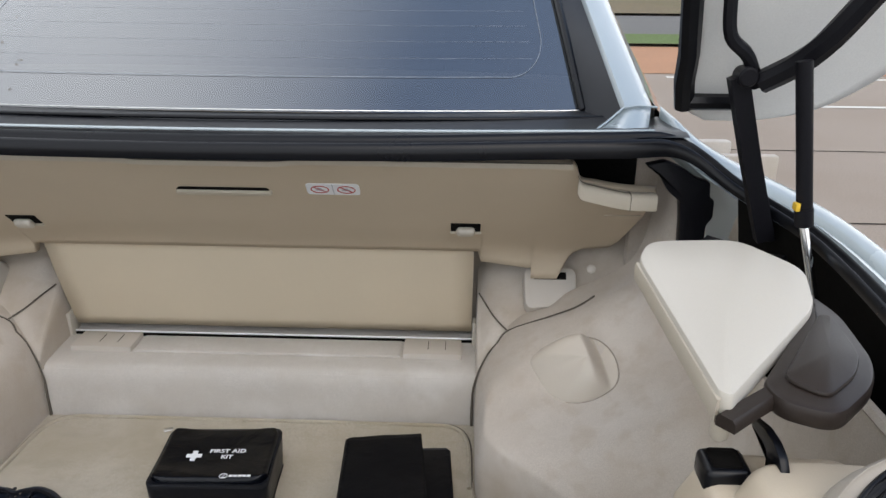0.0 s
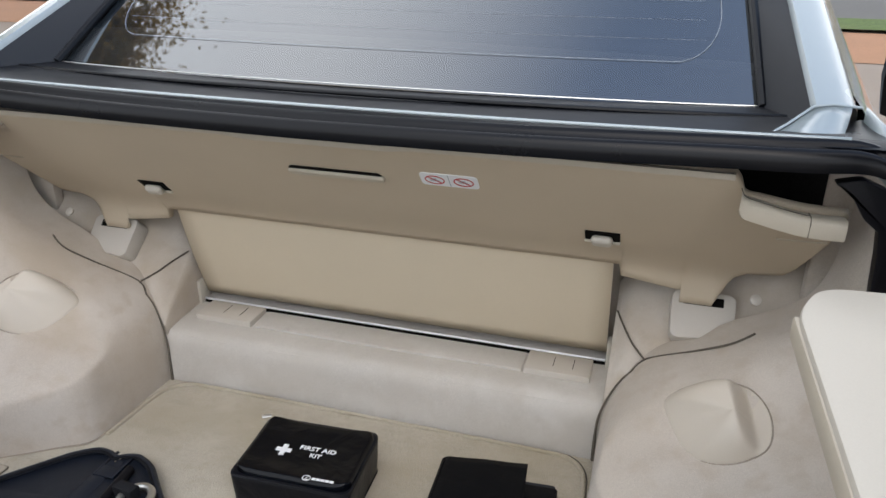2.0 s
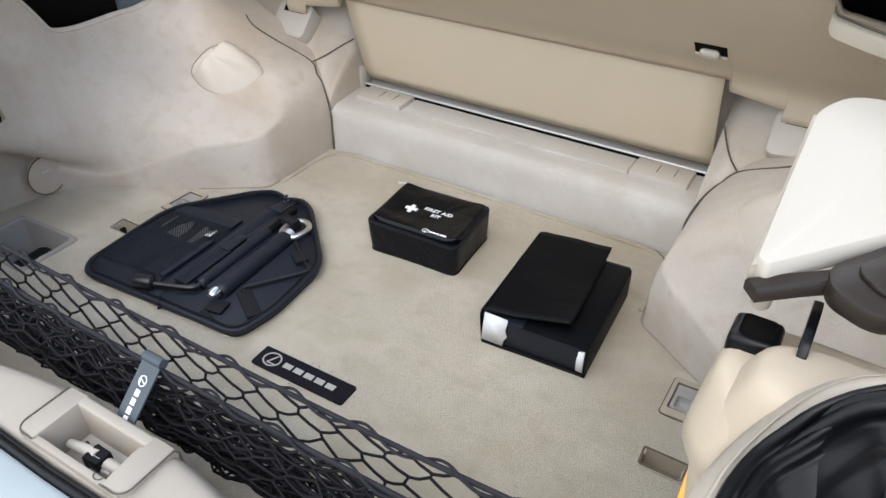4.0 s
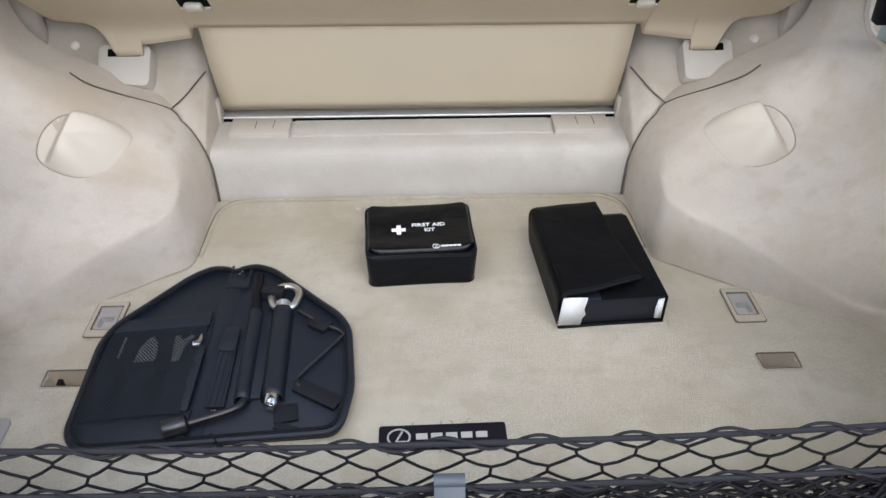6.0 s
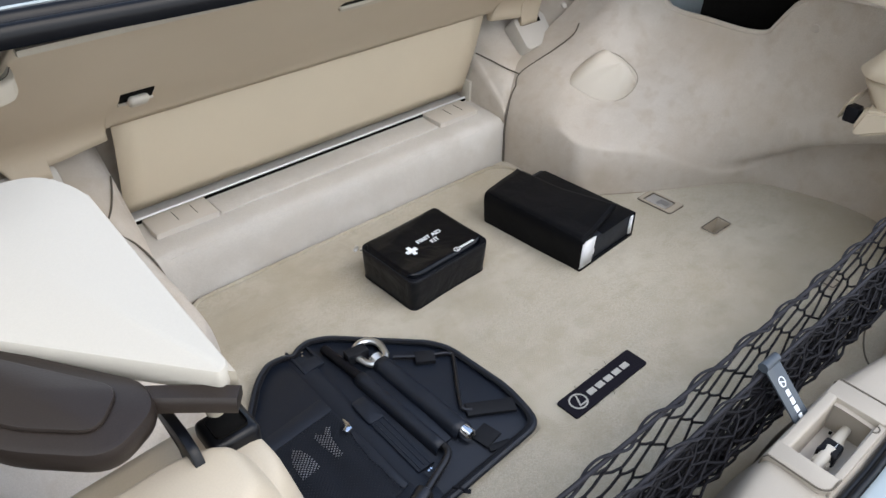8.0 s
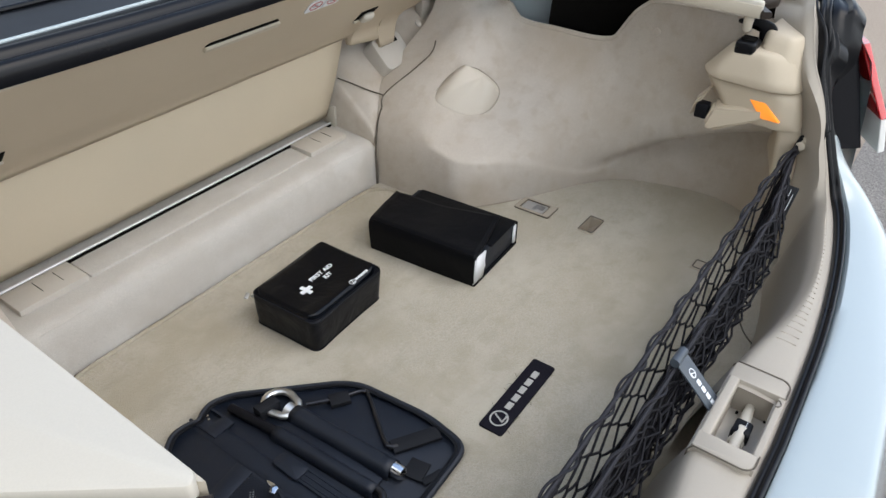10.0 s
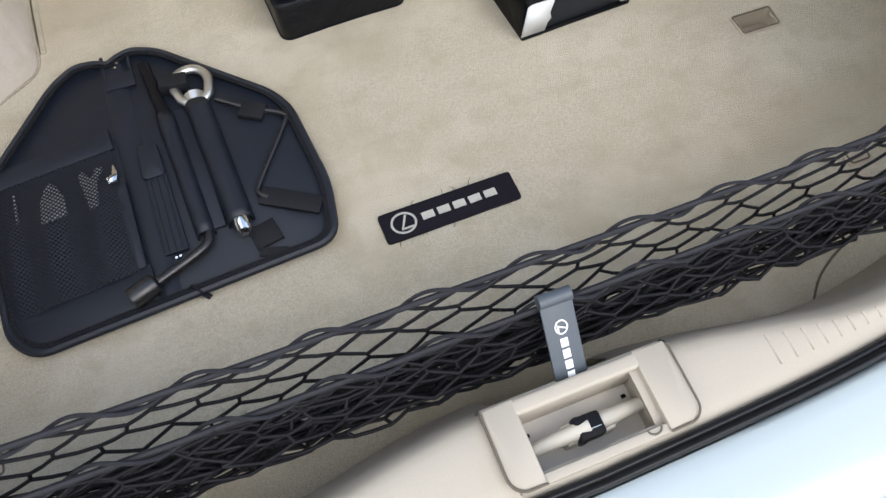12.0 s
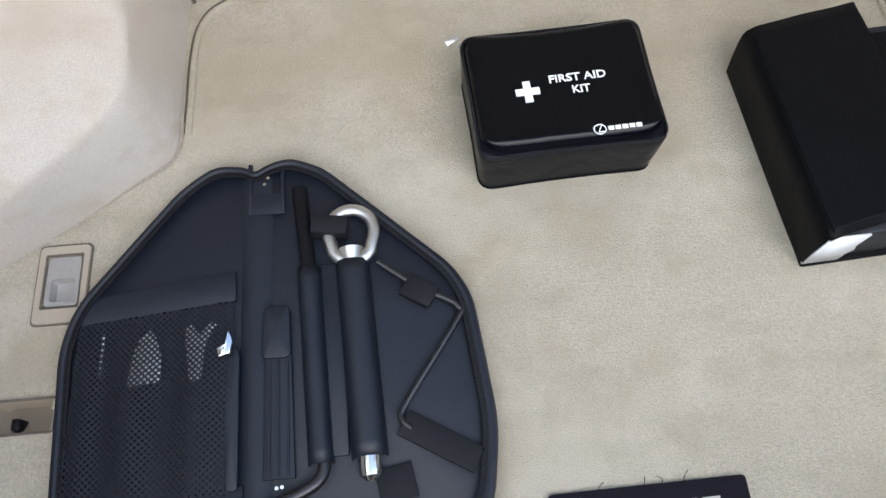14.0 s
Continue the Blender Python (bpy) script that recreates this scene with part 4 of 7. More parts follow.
for s in (1, -1):
    bm = bmesh.new()
    sheet(bm, lambda y, v, s=s: flip(lining(y, v), s), steps(1.10, 0.30, 110), steps(0, 1, 60))
    bmesh.ops.delete(bm, geom=[f for f in bm.faces if f.calc_center_median().y < 0.372 and f.calc_center_median().z > 0.70], context="FACES")
    side = part("side_lining", bm, FELT, car, "soft beige felt lining over the wheel arch", 70)
    bm = bmesh.new()
    edge = [lining(y, 1.0) for y in steps(1.08, 0.45, 60)]
    tube(bm, [flip(p + Vector((0.004, 0, 0.0)), s) for p in edge], 0.006, 6)
    part("lining_edge", bm, FELT, side)
    # moulded cap over the strut tower, let into the felt
    nrm = Vector((-0.3575, -0.4552, 0.8155)).normalized()
    cx = Vector((0.85, -0.52, 0.0))
    cx = (cx - nrm * cx.dot(nrm)).normalized()
    m = Matrix.Translation((0.4925, 0.9330, 0.6975)) @ Matrix((cx, nrm.cross(cx), nrm)).transposed().to_4x4()
    felt = np.array([tuple(m.inverted() @ lining(y, v)) for y in steps(0.84, 1.03, 46) for v in steps(0.15, 0.85, 80)])

    lens = smooth_path([(0.057, 0.020, 0), (0.040, 0.046, 0), (0.015, 0.059, 0), (-0.010, 0.057, 0), (-0.040, 0.043, 0), (-0.064, 0.024, 0), (-0.073, 0.006, 0), (-0.063, -0.009, 0), (-0.025, -0.036, 0), (0.008, -0.041, 0), (0.037, -0.028, 0), (0.057, -0.003, 0)], 6, True)
    along, top = Vector((0.632, -0.775, 0)), Vector((0.021, 0.019, 0))
    across = Vector((0.775, 0.632, 0))

    def on_felt(p):
        return Vector((p.x, p.y, float(felt[np.argmin((felt[:, 0] - p.x) ** 2 + (felt[:, 1] - p.y) ** 2), 2])))

    def cap(i, k, s=s):
        """A long ramp up to a slanting crest that falls off steeply on its outer side."""
        rim = on_felt(lens[i])
        d = (rim - top).xy.to_3d().normalized()
        ridge = abs(d.dot(along)) ** 2
        out = max(0.0, (rim - top).xy.to_3d().dot(across)) * k
        fall = max(0.0, 1 - out / 0.015)
        h = 0.037 * (1 - k ** (1.35 + 1.8 * ridge + 4.5 * max(0.0, d.dot(Vector((-0.45, 0.89, 0)))) ** 1.5)) * fall * fall * (3 - 2 * fall)
        p = top.lerp(Vector((rim.x, rim.y, 0)), k)
        return flip(m @ Vector((p.x, p.y, rim.z * k * k + h - (0.014 if k > 1.01 else 0.0015 * (k > 0.98)))), s)
    bm = bmesh.new()
    ks = [0.001] + [0.04 * q for q in range(1, 24)] + [0.95, 0.975, 0.99, 1.0, 1.02]
    sheet(bm, cap, range(len(lens)), ks, closed=True)
    part("tower_cap", bm, CAPTRIM, side, "smooth moulded cap", 70)
    bm = bmesh.new()
    tube(bm, [flip(m @ (on_felt(p * 1.008) + Vector((0, 0, 0.0003 - 0.0016 * max(0.0, 0.25 - p.normalized().dot(Vector((0.80, 0.60, 0))))))), s) for p in lens], 0.0010, 6, closed=True)
    part("cap_groove", bm, SOFTSEAM, side)
    # corner trim ahead of the wheel arch
    bm = bmesh.new()

    def corner(x, v, s=s):
        zf = ramp(x, [(0.360, 0.632), (0.375, 0.662), (0.400, 0.684), (0.46, 0.70), (0.64, 0.76)])
        y = ramp(v, [(0, 1.066), (0.06, 1.072), (0.15, 1.085), (1, 1.20)]) + 0.02 * min(1, max(0, (x - 0.36) / 0.05))
        return flip((x, y, zf - 0.012 * max(0, 1 - v / 0.1) + 0.115 * v), s)
    def skin(q, v, s=s):
        if q >= 4:
            return corner(0.358 + 0.282 * ((q - 4) / 28) ** 1.4, v, s)
        p = corner(0.358, v, s)
        return Vector((p.x - s * 0.0007 * (4 - q), p.y, p.z + (0.60 - p.z) * (4 - q) / 4))
    sheet(bm, skin, range(33), steps(0, 1, 16))
    trim = part("corner_trim", bm, FELT, car, "beige felt corner panel", 120)
    up = Vector((0, 0.70, 0.714))
    nn = Vector((0, -0.714, 0.70))
    base = Matrix.Translation((s * 0.478, 1.1145, 0.7485)) @ Matrix(((1, 0, 0), up, nn)).transposed().to_4x4()
    bm = bmesh.new()
    slab(bm, rounded([(s * -0.046, -0.037), (s * 0.034, -0.029), (s * 0.036, 0.033), (s * -0.048, 0.033)], 0.014), -0.03, 0.0085, 0.0025, m=base)
    part("latch_plate", bm, GREYTRIM, trim, "pale plastic latch plate")
    bm = bmesh.new()
    box(bm, s * -0.006 - 0.026, s * -0.006 + 0.026, 0.0125, 0.0255, 0.004, 0.0091, 0.001, m=base)
    part("latch_slot", bm, GAP, trim)
    bm = bmesh.new()
    box(bm, -0.007, 0.003, 0.0140, 0.0185, 0.0085, 0.0097, 0.0005, m=base)
    part("latch_mark", bm, RED, trim, "red latch marker")
    bm = bmesh.new()
    lathe(bm, [(0.007, 0.0), (0.007, 0.003), (0.005, 0.0045)], Matrix.Translation((s * 0.531, 1.092, 0.793)) @ Matrix(((1, 0, 0), up, nn)).transposed().to_4x4(), 16)
    part("trim_stud", bm, GREYTRIM, trim)

# small felt-covered button
bm = bmesh.new()
lathe(bm, [(0.0075, -0.004), (0.0075, 0.0012), (0.0055, 0.0026), (0.001, 0.0030)], Matrix.Translation((0.6605, 0.655, 0.842)) @ pose(0, 0, 0, 0, -90, 0), 18)
part("lining_button", bm, FELT, car, "small felt-covered button in the lining")

# dark joints between the lining panels
for s in (1, -1):
    bm = bmesh.new()
    tube(bm, [flip(p, s) for p in smooth_path([(0.3510, 1.0545, 0.520), (0.3510, 1.0555, 0.565), (0.3528, 1.0580, 0.595), (0.3612, 1.0620, 0.626), (0.376, 1.069, 0.655), (0.389, 1.071, 0.671)], 5)], lambda u: 0.0026 - 0.0012 * min(1.0, u * 1.6), 6)
    part("panel_joint", bm, SEAM, car, "dark joint in the lining")
    bm = bmesh.new()
    arch = [(0.532, 1.0490, 0.768), (0.505, 1.0395, 0.754), (0.466, 1.053, 0.729), (0.408, 1.079, 0.691), (0.389, 1.071, 0.671)]
    tube(bm, [flip(p + Vector((-0.0004, -0.0009, 0.0006)), s) for p in smooth_path(arch, 6)], 0.0014, 6)
    part("panel_joint", bm, SEAM, car, "dark joint in the lining")
    bm = bmesh.new()
    tube(bm, [flip(p, s) for p in smooth_path([(0.404, 1.0800, 0.6900), (0.386, 1.1010, 0.7000), (0.372, 1.1260, 0.7105), (0.360, 1.1560, 0.7185)], 6)], 0.0014, 6)
    part("panel_joint", bm, SEAM, car, "dark joint in the lining")

# floor step, shelf and the plates let into it
bm = bmesh.new()
STEP = [(0, 1.061, 0.515), (0.2, 1.063, 0.555), (0.4, 1.066, 0.588), (0.52, 1.073, 0.604), (0.65, 1.090, 0.6125), (1, 1.215, 0.617)]
sheet(bm, lambda x, v: (x, ramp(v, [(k[0], k[1]) for k in STEP]) - 0.006 * (abs(x) > 0.345), ramp(v, [(k[0], k[2]) for k in STEP]) + 0.0015 * noise.noise((x * 9, v * 3, 0))), steps(-0.37, 0.37, 40), steps(0, 1, 24))
shelf = part("shelf_step", bm, STEPFELT, car, "pale felt-covered step and shelf")
bm = bmesh.new()
tube(bm, [(x, 1.0735, 0.6020 + 0.0006 * noise.noise((x * 20, 0, 3))) for x in steps(-0.352, 0.352, 40)], 0.0022, 6)
part("shelf_roll", bm, STEPFELT, shelf, "rolled felt edge of the step")
for x0, x1 in ((-0.332, -0.228), (0.234, 0.332)):
    bm = bmesh.new()
    box(bm, x0, x1, 1.114, 1.1685, 0.606, 0.6238, 0.002)
    plate = part("shelf_plate", bm, GREYTRIM, shelf, "pale plastic cover plate")
    for f in (0.42, 0.72):
        bm = bmesh.new()
        box(bm, x0 + (x1 - x0) * f, x0 + (x1 - x0) * f + 0.0009, 1.130, 1.158, 0.6235, 0.6243)
        part("plate_slit", bm, GAP, plate)
bm = bmesh.new()
box(bm, -0.224, 0.230, 1.1155, 1.1685, 0.606, 0.6185, 0.003)
part("shelf_pad", bm, STEPFELT, shelf, "padded middle of the shelf")

# blind with its rail
bm = bmesh.new()
sheet(bm, lambda x, v: (x, 1.182 - 0.058 * v - 0.004 * math.sin(v * 3.14), 0.632 + 0.19 * v), steps(-0.349, 0.349, 20), steps(0, 1, 10))
blind = part("boot_blind", bm, BLIND, car, "plain beige vinyl blind pulled down to the shelf", face=(0, -1, 0))
thicken(blind, 0.002)
bm = bmesh.new()
box(bm, -0.350, 0.350, 1.1690, 1.1790, 0.612, 0.6205, 0.0015)
part("rail_base", bm, GAP, blind, "black rail strip")
bm = bmesh.new()
tube(bm, [(-0.350, 1.1725, 0.6225), (0.350, 1.1725, 0.6225)], 0.0021, 12)
part("rail", bm, BRIGHTRAIL, blind, "bright metal rail")
for sx in (-1, 1):
    bm = bmesh.new()
    box(bm, sx * 0.3535 - 0.0035, sx * 0.3535 + 0.0035, 1.160, 1.184, 0.614, 0.660, 0.0025)
    part("rail_bracket", bm, FLAPTOP, blind, "white plastic rail bracket")
bm = bmesh.new()
box(bm, -0.62, 0.62, 1.212, 1.23, 0.53, 1.03)
part("bulkhead", bm, FELT, car, "felt-covered bulkhead behind the blind")
for s in (1, -1):
    bm = bmesh.new()
    box(bm, s * 0.712 - 0.065, s * 0.712 + 0.065, 1.062, 1.078, 0.72, 0.985, 0.004)
    part("well_end", bm, FELT, car, "felt-covered end of the hinge well")
    bm = bmesh.new()
    box(bm, s * 0.66 - 0.07, s * 0.66 + 0.07, 1.125, 1.145, 0.75, 0.99, 0.004)
    part("bulkhead_end", bm, FELT, car, "felt-covered end of the bulkhead")

# upper board
def board_y(z):
    return ramp(z, [(0.735, 1.116), (0.766, 1.114), (0.81, 1.1165), (0.872, 1.056), (0.945, 0.986), (0.985, 0.950), (1.004, 0.934)])


def board_low(x):
    a = abs(x)
    if a < 0.36:
        return 0.810
    return ramp(a, [(0.36, 0.792), (0.40, 0.787), (0.432, 0.783)]) if a < 0.440 else (0.766 if a < 0.482 else ramp(a, [(0.482, 0.768), (0.508, 0.814), (0.540, 0.820), (0.566, 0.828), (0.578, 0.862), (0.589, 0.903)]))


def board_top(x):
    a = abs(x)
    return 1.000 - 0.004 * max(0.0, min(1.0, (0.12 - a) / 0.03)) if a < 0.470 else ramp(a, [(0.470, 0.999), (0.476, 0.990), (0.483, 0.972), (0.50, 0.967), (0.545, 0.957), (0.590, 0.954)])


bxs = sorted(set([round(x, 4) for x in steps(-0.588, 0.588, 84)] + [q * v for q in (1, -1) for v in (0.3599, 0.3601, 0.4399, 0.4401, 0.4819, 0.4821, 0.490, 0.498, 0.470, 0.474, 0.478, 0.482, 0.486, 0.504, 0.570, 0.576, 0.582)]))
bm = bmesh.new()


def board(x, v):
    lo, hi = board_low(x), board_top(x)
    z = lo + (hi - lo) * v
    y = board_y(z) + 0.010 * max(0, abs(x) - 0.42) / 0.15 * (0.5 + 0.5 * math.sin((z - 0.82) * 30))
    return Vector((x, y, z)) 


sheet(bm, board, bxs, steps(0, 1, 22))
upper = part("partition_board", bm, BOARD, car, "tan moulded partition board below the rear window", 30, (0, -1, 0))
thicken(upper, 0.010)
bm = bmesh.new()
flat_lip = [(-0.005, -0.004), (-0.005, 0.0022), (0.005, 0.0022), (0.005, -0.004)]
tube(bm, [Vector((x, board_y(board_top(x)) - 0.001, board_top(x) + 0.001)) for x in steps(-0.468, 0.468, 60)], 1, profile=flat_lip)
part("board_edge", bm, TRIM, upper, "cream moulded edge of the board")
bm = bmesh.new()
tube(bm, [Vector((x, board_y(board_top(x)) - 0.0045, board_top(x) + 0.0034)) for x in steps(-0.466, 0.466, 60)], 0.0008, 5)
part("edge_joint", bm, SEAM, upper, "dark line along the board edge")
for s in (1, -1):
    lip = smooth_path([(0.4765, 0.938, 0.985), (0.482, 0.940, 0.976), (0.498, 0.942, 0.971), (0.522, 0.9435, 0.965), (0.546, 0.944, 0.961), (0.580, 0.944, 0.9605)], 5)
    fold = [(0.016, 0.0), (0.003, 0.0012), (-0.003, 0.0), (-0.0055, -0.004), (-0.0035, -0.020), (0.004, -0.0225)]
    bm = bmesh.new()
    sheet(bm, lambda i, k, s=s: flip(lip[i] + Vector((0, fold[k][0], fold[k][1])), s), range(len(lip)), range(len(fold)))
    part("notch_edge", bm, TRIM, upper, "cream rounded edge of the board's notch", 50, (0, -1, 0.5))
    bm = bmesh.new()
    tube(bm, [flip(p + Vector((0, 0.003, 0.0016)), s) for p in lip[:21]], 0.0007, 5)
    tube(bm, [flip(lip[20] + Vector((0, y, z)), s) for y, z in fold[:5]], 0.0006, 5)
    part("edge_joint", bm, SEAM, upper, "dark line along the board edge")
    bm = bmesh.new()
    tube(bm, [flip((x, board_y(0.9055) - 0.0005, 0.9055 + 0.02 * (x - 0.535)), s) for x in steps(0.530, 0.583, 6)], 0.0010, 5)
    part("board_rib", bm, TRIM, upper, "fine raised rib on the board")


def on_board(x, z):
    """A pose on the board's face: x across, y up the board, z out of it."""
    a, b = board_y(z - 0.01), board_y(z + 0.01)
    upv = Vector((0, b - a, 0.02)).normalized()
    n = Vector((1, 0, 0)).cross(upv)
    return Matrix.Translation((x, board_y(z), z)) @ Matrix(((1, 0, 0), upv, n)).transposed().to_4x4()


for x in (-0.328, 0.335):
    m = on_board(x, 0.871)
    bm = bmesh.new()
    box(bm, -0.022, 0.022, -0.012, 0.014, -0.004, 0.0012, 0.001, m=m)
    hook = part("hook_recess", bm, GAP, upper, "dark recess of a coat hook")
    bm = bmesh.new()
    box(bm, -0.0140, 0.0140, -0.0125, 0.0075, 0.0, 0.0115, 0.0065, m=m, segs=4)
    part("hook_knob", bm, FLAPTOP, hook, "white plastic knob")
    bm = bmesh.new()
    box(bm, -0.023, 0.023, -0.017, -0.012, -0.002, 0.004, 0.0015, m=m)
    part("hook_lip", bm, TRIM, hook)
m = on_board(0.004, 0.946)
bm = bmesh.new()
slab(bm, rounded([(-0.066, 0.0), (0.064, 0.0), (0.060, 0.0065), (-0.060, 0.0065)], 0.003), -0.004, 0.0012, m=m)
slot = part("pull_slot", bm, GAP, upper, "dark finger slot")
bm = bmesh.new()
slab(bm, rounded([(-0.066, -0.0095), (0.066, -0.0095), (0.066, 0.0005), (-0.066, 0.0005)], 0.0045), -0.004, 0.0050, 0.0018, m=m)
part("slot_lip", bm, TRIM, slot, "cream lip of the slot")
m = on_board(0.155, 0.951)
bm = bmesh.new()
slab(bm, rounded([(-0.036, -0.014), (0.036, -0.014), (0.036, 0.014), (-0.036, 0.014)], 0.006), 0, 0.0012, m=m)
sticker = part("warning_sticker", bm, PRINT, upper, "white warning sticker with two red rings")
for cx in (-0.018, 0.018):
    bm = bmesh.new()
    ring_flat(bm, cx, 0, 0.0125, 0.0095, 0.0014, 0.0012, m)
    box(bm, -0.011, 0.011, -0.0007, 0.0007, 0.0012, 0.0018, m=m @ Matrix.Translation((cx, 0, 0)) @ pose(0, 0, 0, 0, 0, -38))
    part("sticker_ring", bm, RED, sticker, "red crossed ring")
    bm = bmesh.new()
    box(bm, -0.006, 0.005, -0.0022, 0.0002, 0.0012, 0.0016, m=m @ Matrix.Translation((cx, 0, 0)))
    box(bm, -0.0025, 0.0025, 0.001, 0.0035, 0.0012, 0.0016, m=m @ Matrix.Translation((cx, 0, 0)))
    part("sticker_mark", bm, WIRE, sticker, "grey pictogram")
bm = bmesh.new()
box(bm, -0.0005, 0.0005, -0.013, 0.013, 0.0012, 0.0015, m=m)
part("sticker_line", bm, WIRE, sticker)

# round access cover with a small grip in the lining
bm = bmesh.new()
am = Matrix.Translation((-0.6640, 0.640, 0.579)) @ pose(0, 0, 0, 0, 90, 0) @ pose(0, 0, 0, 0, -4, 0)
lathe(bm, [(0.034, -0.006), (0.034, 0.002), (0.033, 0.003), (0.001, 0.004)], am, 36)
access = part("access_cover", bm, FELT, car, "round felt access cover")
bm = bmesh.new()
tube(bm, [am @ Vector((0.0345 * math.cos(a), 0.0345 * math.sin(a), 0.002)) for a in steps(0, 2 * math.pi, 36)[:-1]], 0.0012, 6, closed=True)
part("cover_joint", bm, SEAM, access)
bm = bmesh.new()
box(bm, -0.012, -0.008, -0.011, 0.011, 0.003, 0.008, 0.001, m=am)
part("cover_grip", bm, GREYTRIM, access)

# ---- rear sill trim and lock ----
bm = bmesh.new()
SILL_N = 50


def sill(i, v, s=1):
    p, o = RIM[i], rim_side(i)
    x = p.x
    w = ramp(x, [(0, 0.081), (0.10, 0.076), (0.14, 0.069), (0.19, 0.058), (0.235, 0.047), (0.27, 0.042), (0.32, 0.037), (0.39, 0.036), (0.475, 0.036), (0.53, 0.029), (0.58, 0.029), (0.62, 0.028), (0.68, 0.014)])
    far = max(0.0, min(1.0, (x - 0.50) / 0.10))
    ins = ramp(v, [(0, -0.001), (0.10, 0.008), (0.17, 0.018), (0.38, w - 0.012), (0.5, w), (0.75, w + 0.022 - 0.03 * far), (1, w + 0.035 - 0.06 * far)])
    top = ramp(v, [(0, -0.016), (0.10, -0.003), (0.17, 0.002), (0.38, 0.004), (0.5, -0.010)])
    z = p.z + top if v <= 0.5 else (p.z - 0.010) * (1 - (v - 0.5) / 0.5) + 0.533 * (v - 0.5) / 0.5
    rise = max(0.0, min(1.0, (p.z - 0.715) / 0.045))
    if v > 0.5 and rise:
        k = (v - 0.5) / 0.5
        z = z * (1 - rise) + (p.z - 0.012 - 0.02 * k) * rise
        ins = ins * (1 - rise) + w * rise
        return flip(p - o * ins + Vector((0.055 * k * rise, 0.05 * k * rise, z - p.z)), s)
    return flip(p - o * ins + Vector((0, 0, z - p.z)), s)


for s in (1, -1):
    bm = bmesh.new()
    first = 2
    sheet(bm, lambda i, v, s=s: sill(i, v, s), range(first, SILL_N), steps(0, 1, 26))
    sheet(bm, lambda i, v, s=s: sill(i, v, s), range(0, first + 1), steps(0, 0.182, 7))
    sill_ob = part("sill_trim", bm, SILLTRIM, car, "cream plastic sill trim of the boot", 60)
    bm = bmesh.new()
    for k in range(34):
        i = 5 + k * 0.45
        a, b = int(i), min(int(i) + 1, len(RIM) - 1)
        f = i - a
        p, q = sill(a, 0.20, s).lerp(sill(b, 0.20, s), f), sill(a, 0.35, s).lerp(sill(b, 0.35, s), f)
        tube(bm, [p + Vector((0, 0, 0.0004)), q + Vector((0, 0, 0.0004))], 0.0012, 5)
    part("sill_rib", bm, SILLTRIM, sill_ob)

# middle cover with an open lock well in it
Y1, X0, X1, ZT = 0.2890, -0.0645, 0.0870, 0.6945
wx0, wx1, wy0, wy1, wz = -0.0390, 0.0590, 0.2325, 0.2765, 0.6490
YR = 0.2265
LOCK_AT = Vector((0.0115, 0.0095, -0.0235))
bm = bmesh.new()
box(bm, X0, X1, Y1 - 0.004, Y1 + 0.003, 0.533, ZT - 0.007, 0.003)
cover = part("lock_cover", bm, SILLTRIM, car, "cream plastic lock cover in the sill")
for s, w, e in ((-1, wx0, -X0), (1, wx1, X1)):
    bm = bmesh.new()
    arc = [(s * (e - 0.013 * (1 - math.sin(q))), YR + 0.013 * (1 - math.cos(q))) for q in steps(0, math.pi / 2, 7)]
    slab(bm, [(w, YR)] + arc + [(s * e, Y1 - 0.004), (s * (e - 0.0015), Y1), (w, Y1)], 0.62, ZT, 0.0022)
    part("cover_end", bm, SILLTRIM, cover)
    bm = bmesh.new()
    tube(bm, [(w, YR - 0.0008, ZT - 0.0002)] + [(x + s * 0.0008, y - 0.0008, ZT - 0.0002) for x, y in arc] + [(s * (e + 0.0008), Y1 - 0.003, ZT - 0.0002), (s * (e + 0.0008), Y1 + 0.002, ZT - 0.008), (s * (e + 0.0008), Y1 + 0.0025, 0.60)], 0.0010, 6)
    part("cover_gap", bm, SEAM, cover, "dark joint beside the lock cover")
for name, b, e in (("cover_strip", (wx0 - 0.006, wx1 + 0.006, wy1, Y1, 0.62, ZT - 0.0003), 0.003),
                   ("cover_strip", (X0 + 0.006, X1 - 0.006, YR - 0.0010, wy0, 0.62, ZT - 0.0025), 0.0006), ("well_floor", (wx0 - 0.002, wx1 + 0.002, wy0 - 0.002, wy1 + 0.002, 0.62, wz), 0.0018)):
    bm = bmesh.new()
    box(bm, *b, e, segs=3)
    part(name, bm, GREYTRIM if name == "well_floor" else SILLTRIM, cover)
bm = bmesh.new()
tube(bm, [(0.049 + 0.0055 * math.cos(q), wy0 - 0.0045 * math.sin(q), ZT - 0.0022) for q in steps(0, math.pi, 8)], 0.0008, 6)
part("finger_notch", bm, SEAM, cover, "dark notch at the edge of the well")
bm = bmesh.new()
tube(bm, [(-0.046, 0.244, 0.684), (-0.020, 0.244, 0.692), (0.0, 0.244, 0.694)], lambda u: 0.005 + 0.002 * u, 10)
tube(bm, [(0.0, 0.244, 0.690), (0.03, 0.246, 0.688), (0.052, 0.247, 0.684)], lambda u: 0.007 - 0.002 * u, 10)
box(bm, -0.020, 0.022, 0.236, 0.253, 0.672, 0.690, 0.003)
part("lock_body", bm, FLAPTOP, cover, "ivory plastic lock body").location = LOCK_AT
bm = bmesh.new()
box(bm, -0.011, 0.011, 0.2345, 0.2535, 0.684, 0.6990, 0.003)
box(bm, -0.0115, -0.004, 0.2338, 0.2540, 0.682, 0.6975, 0.002)
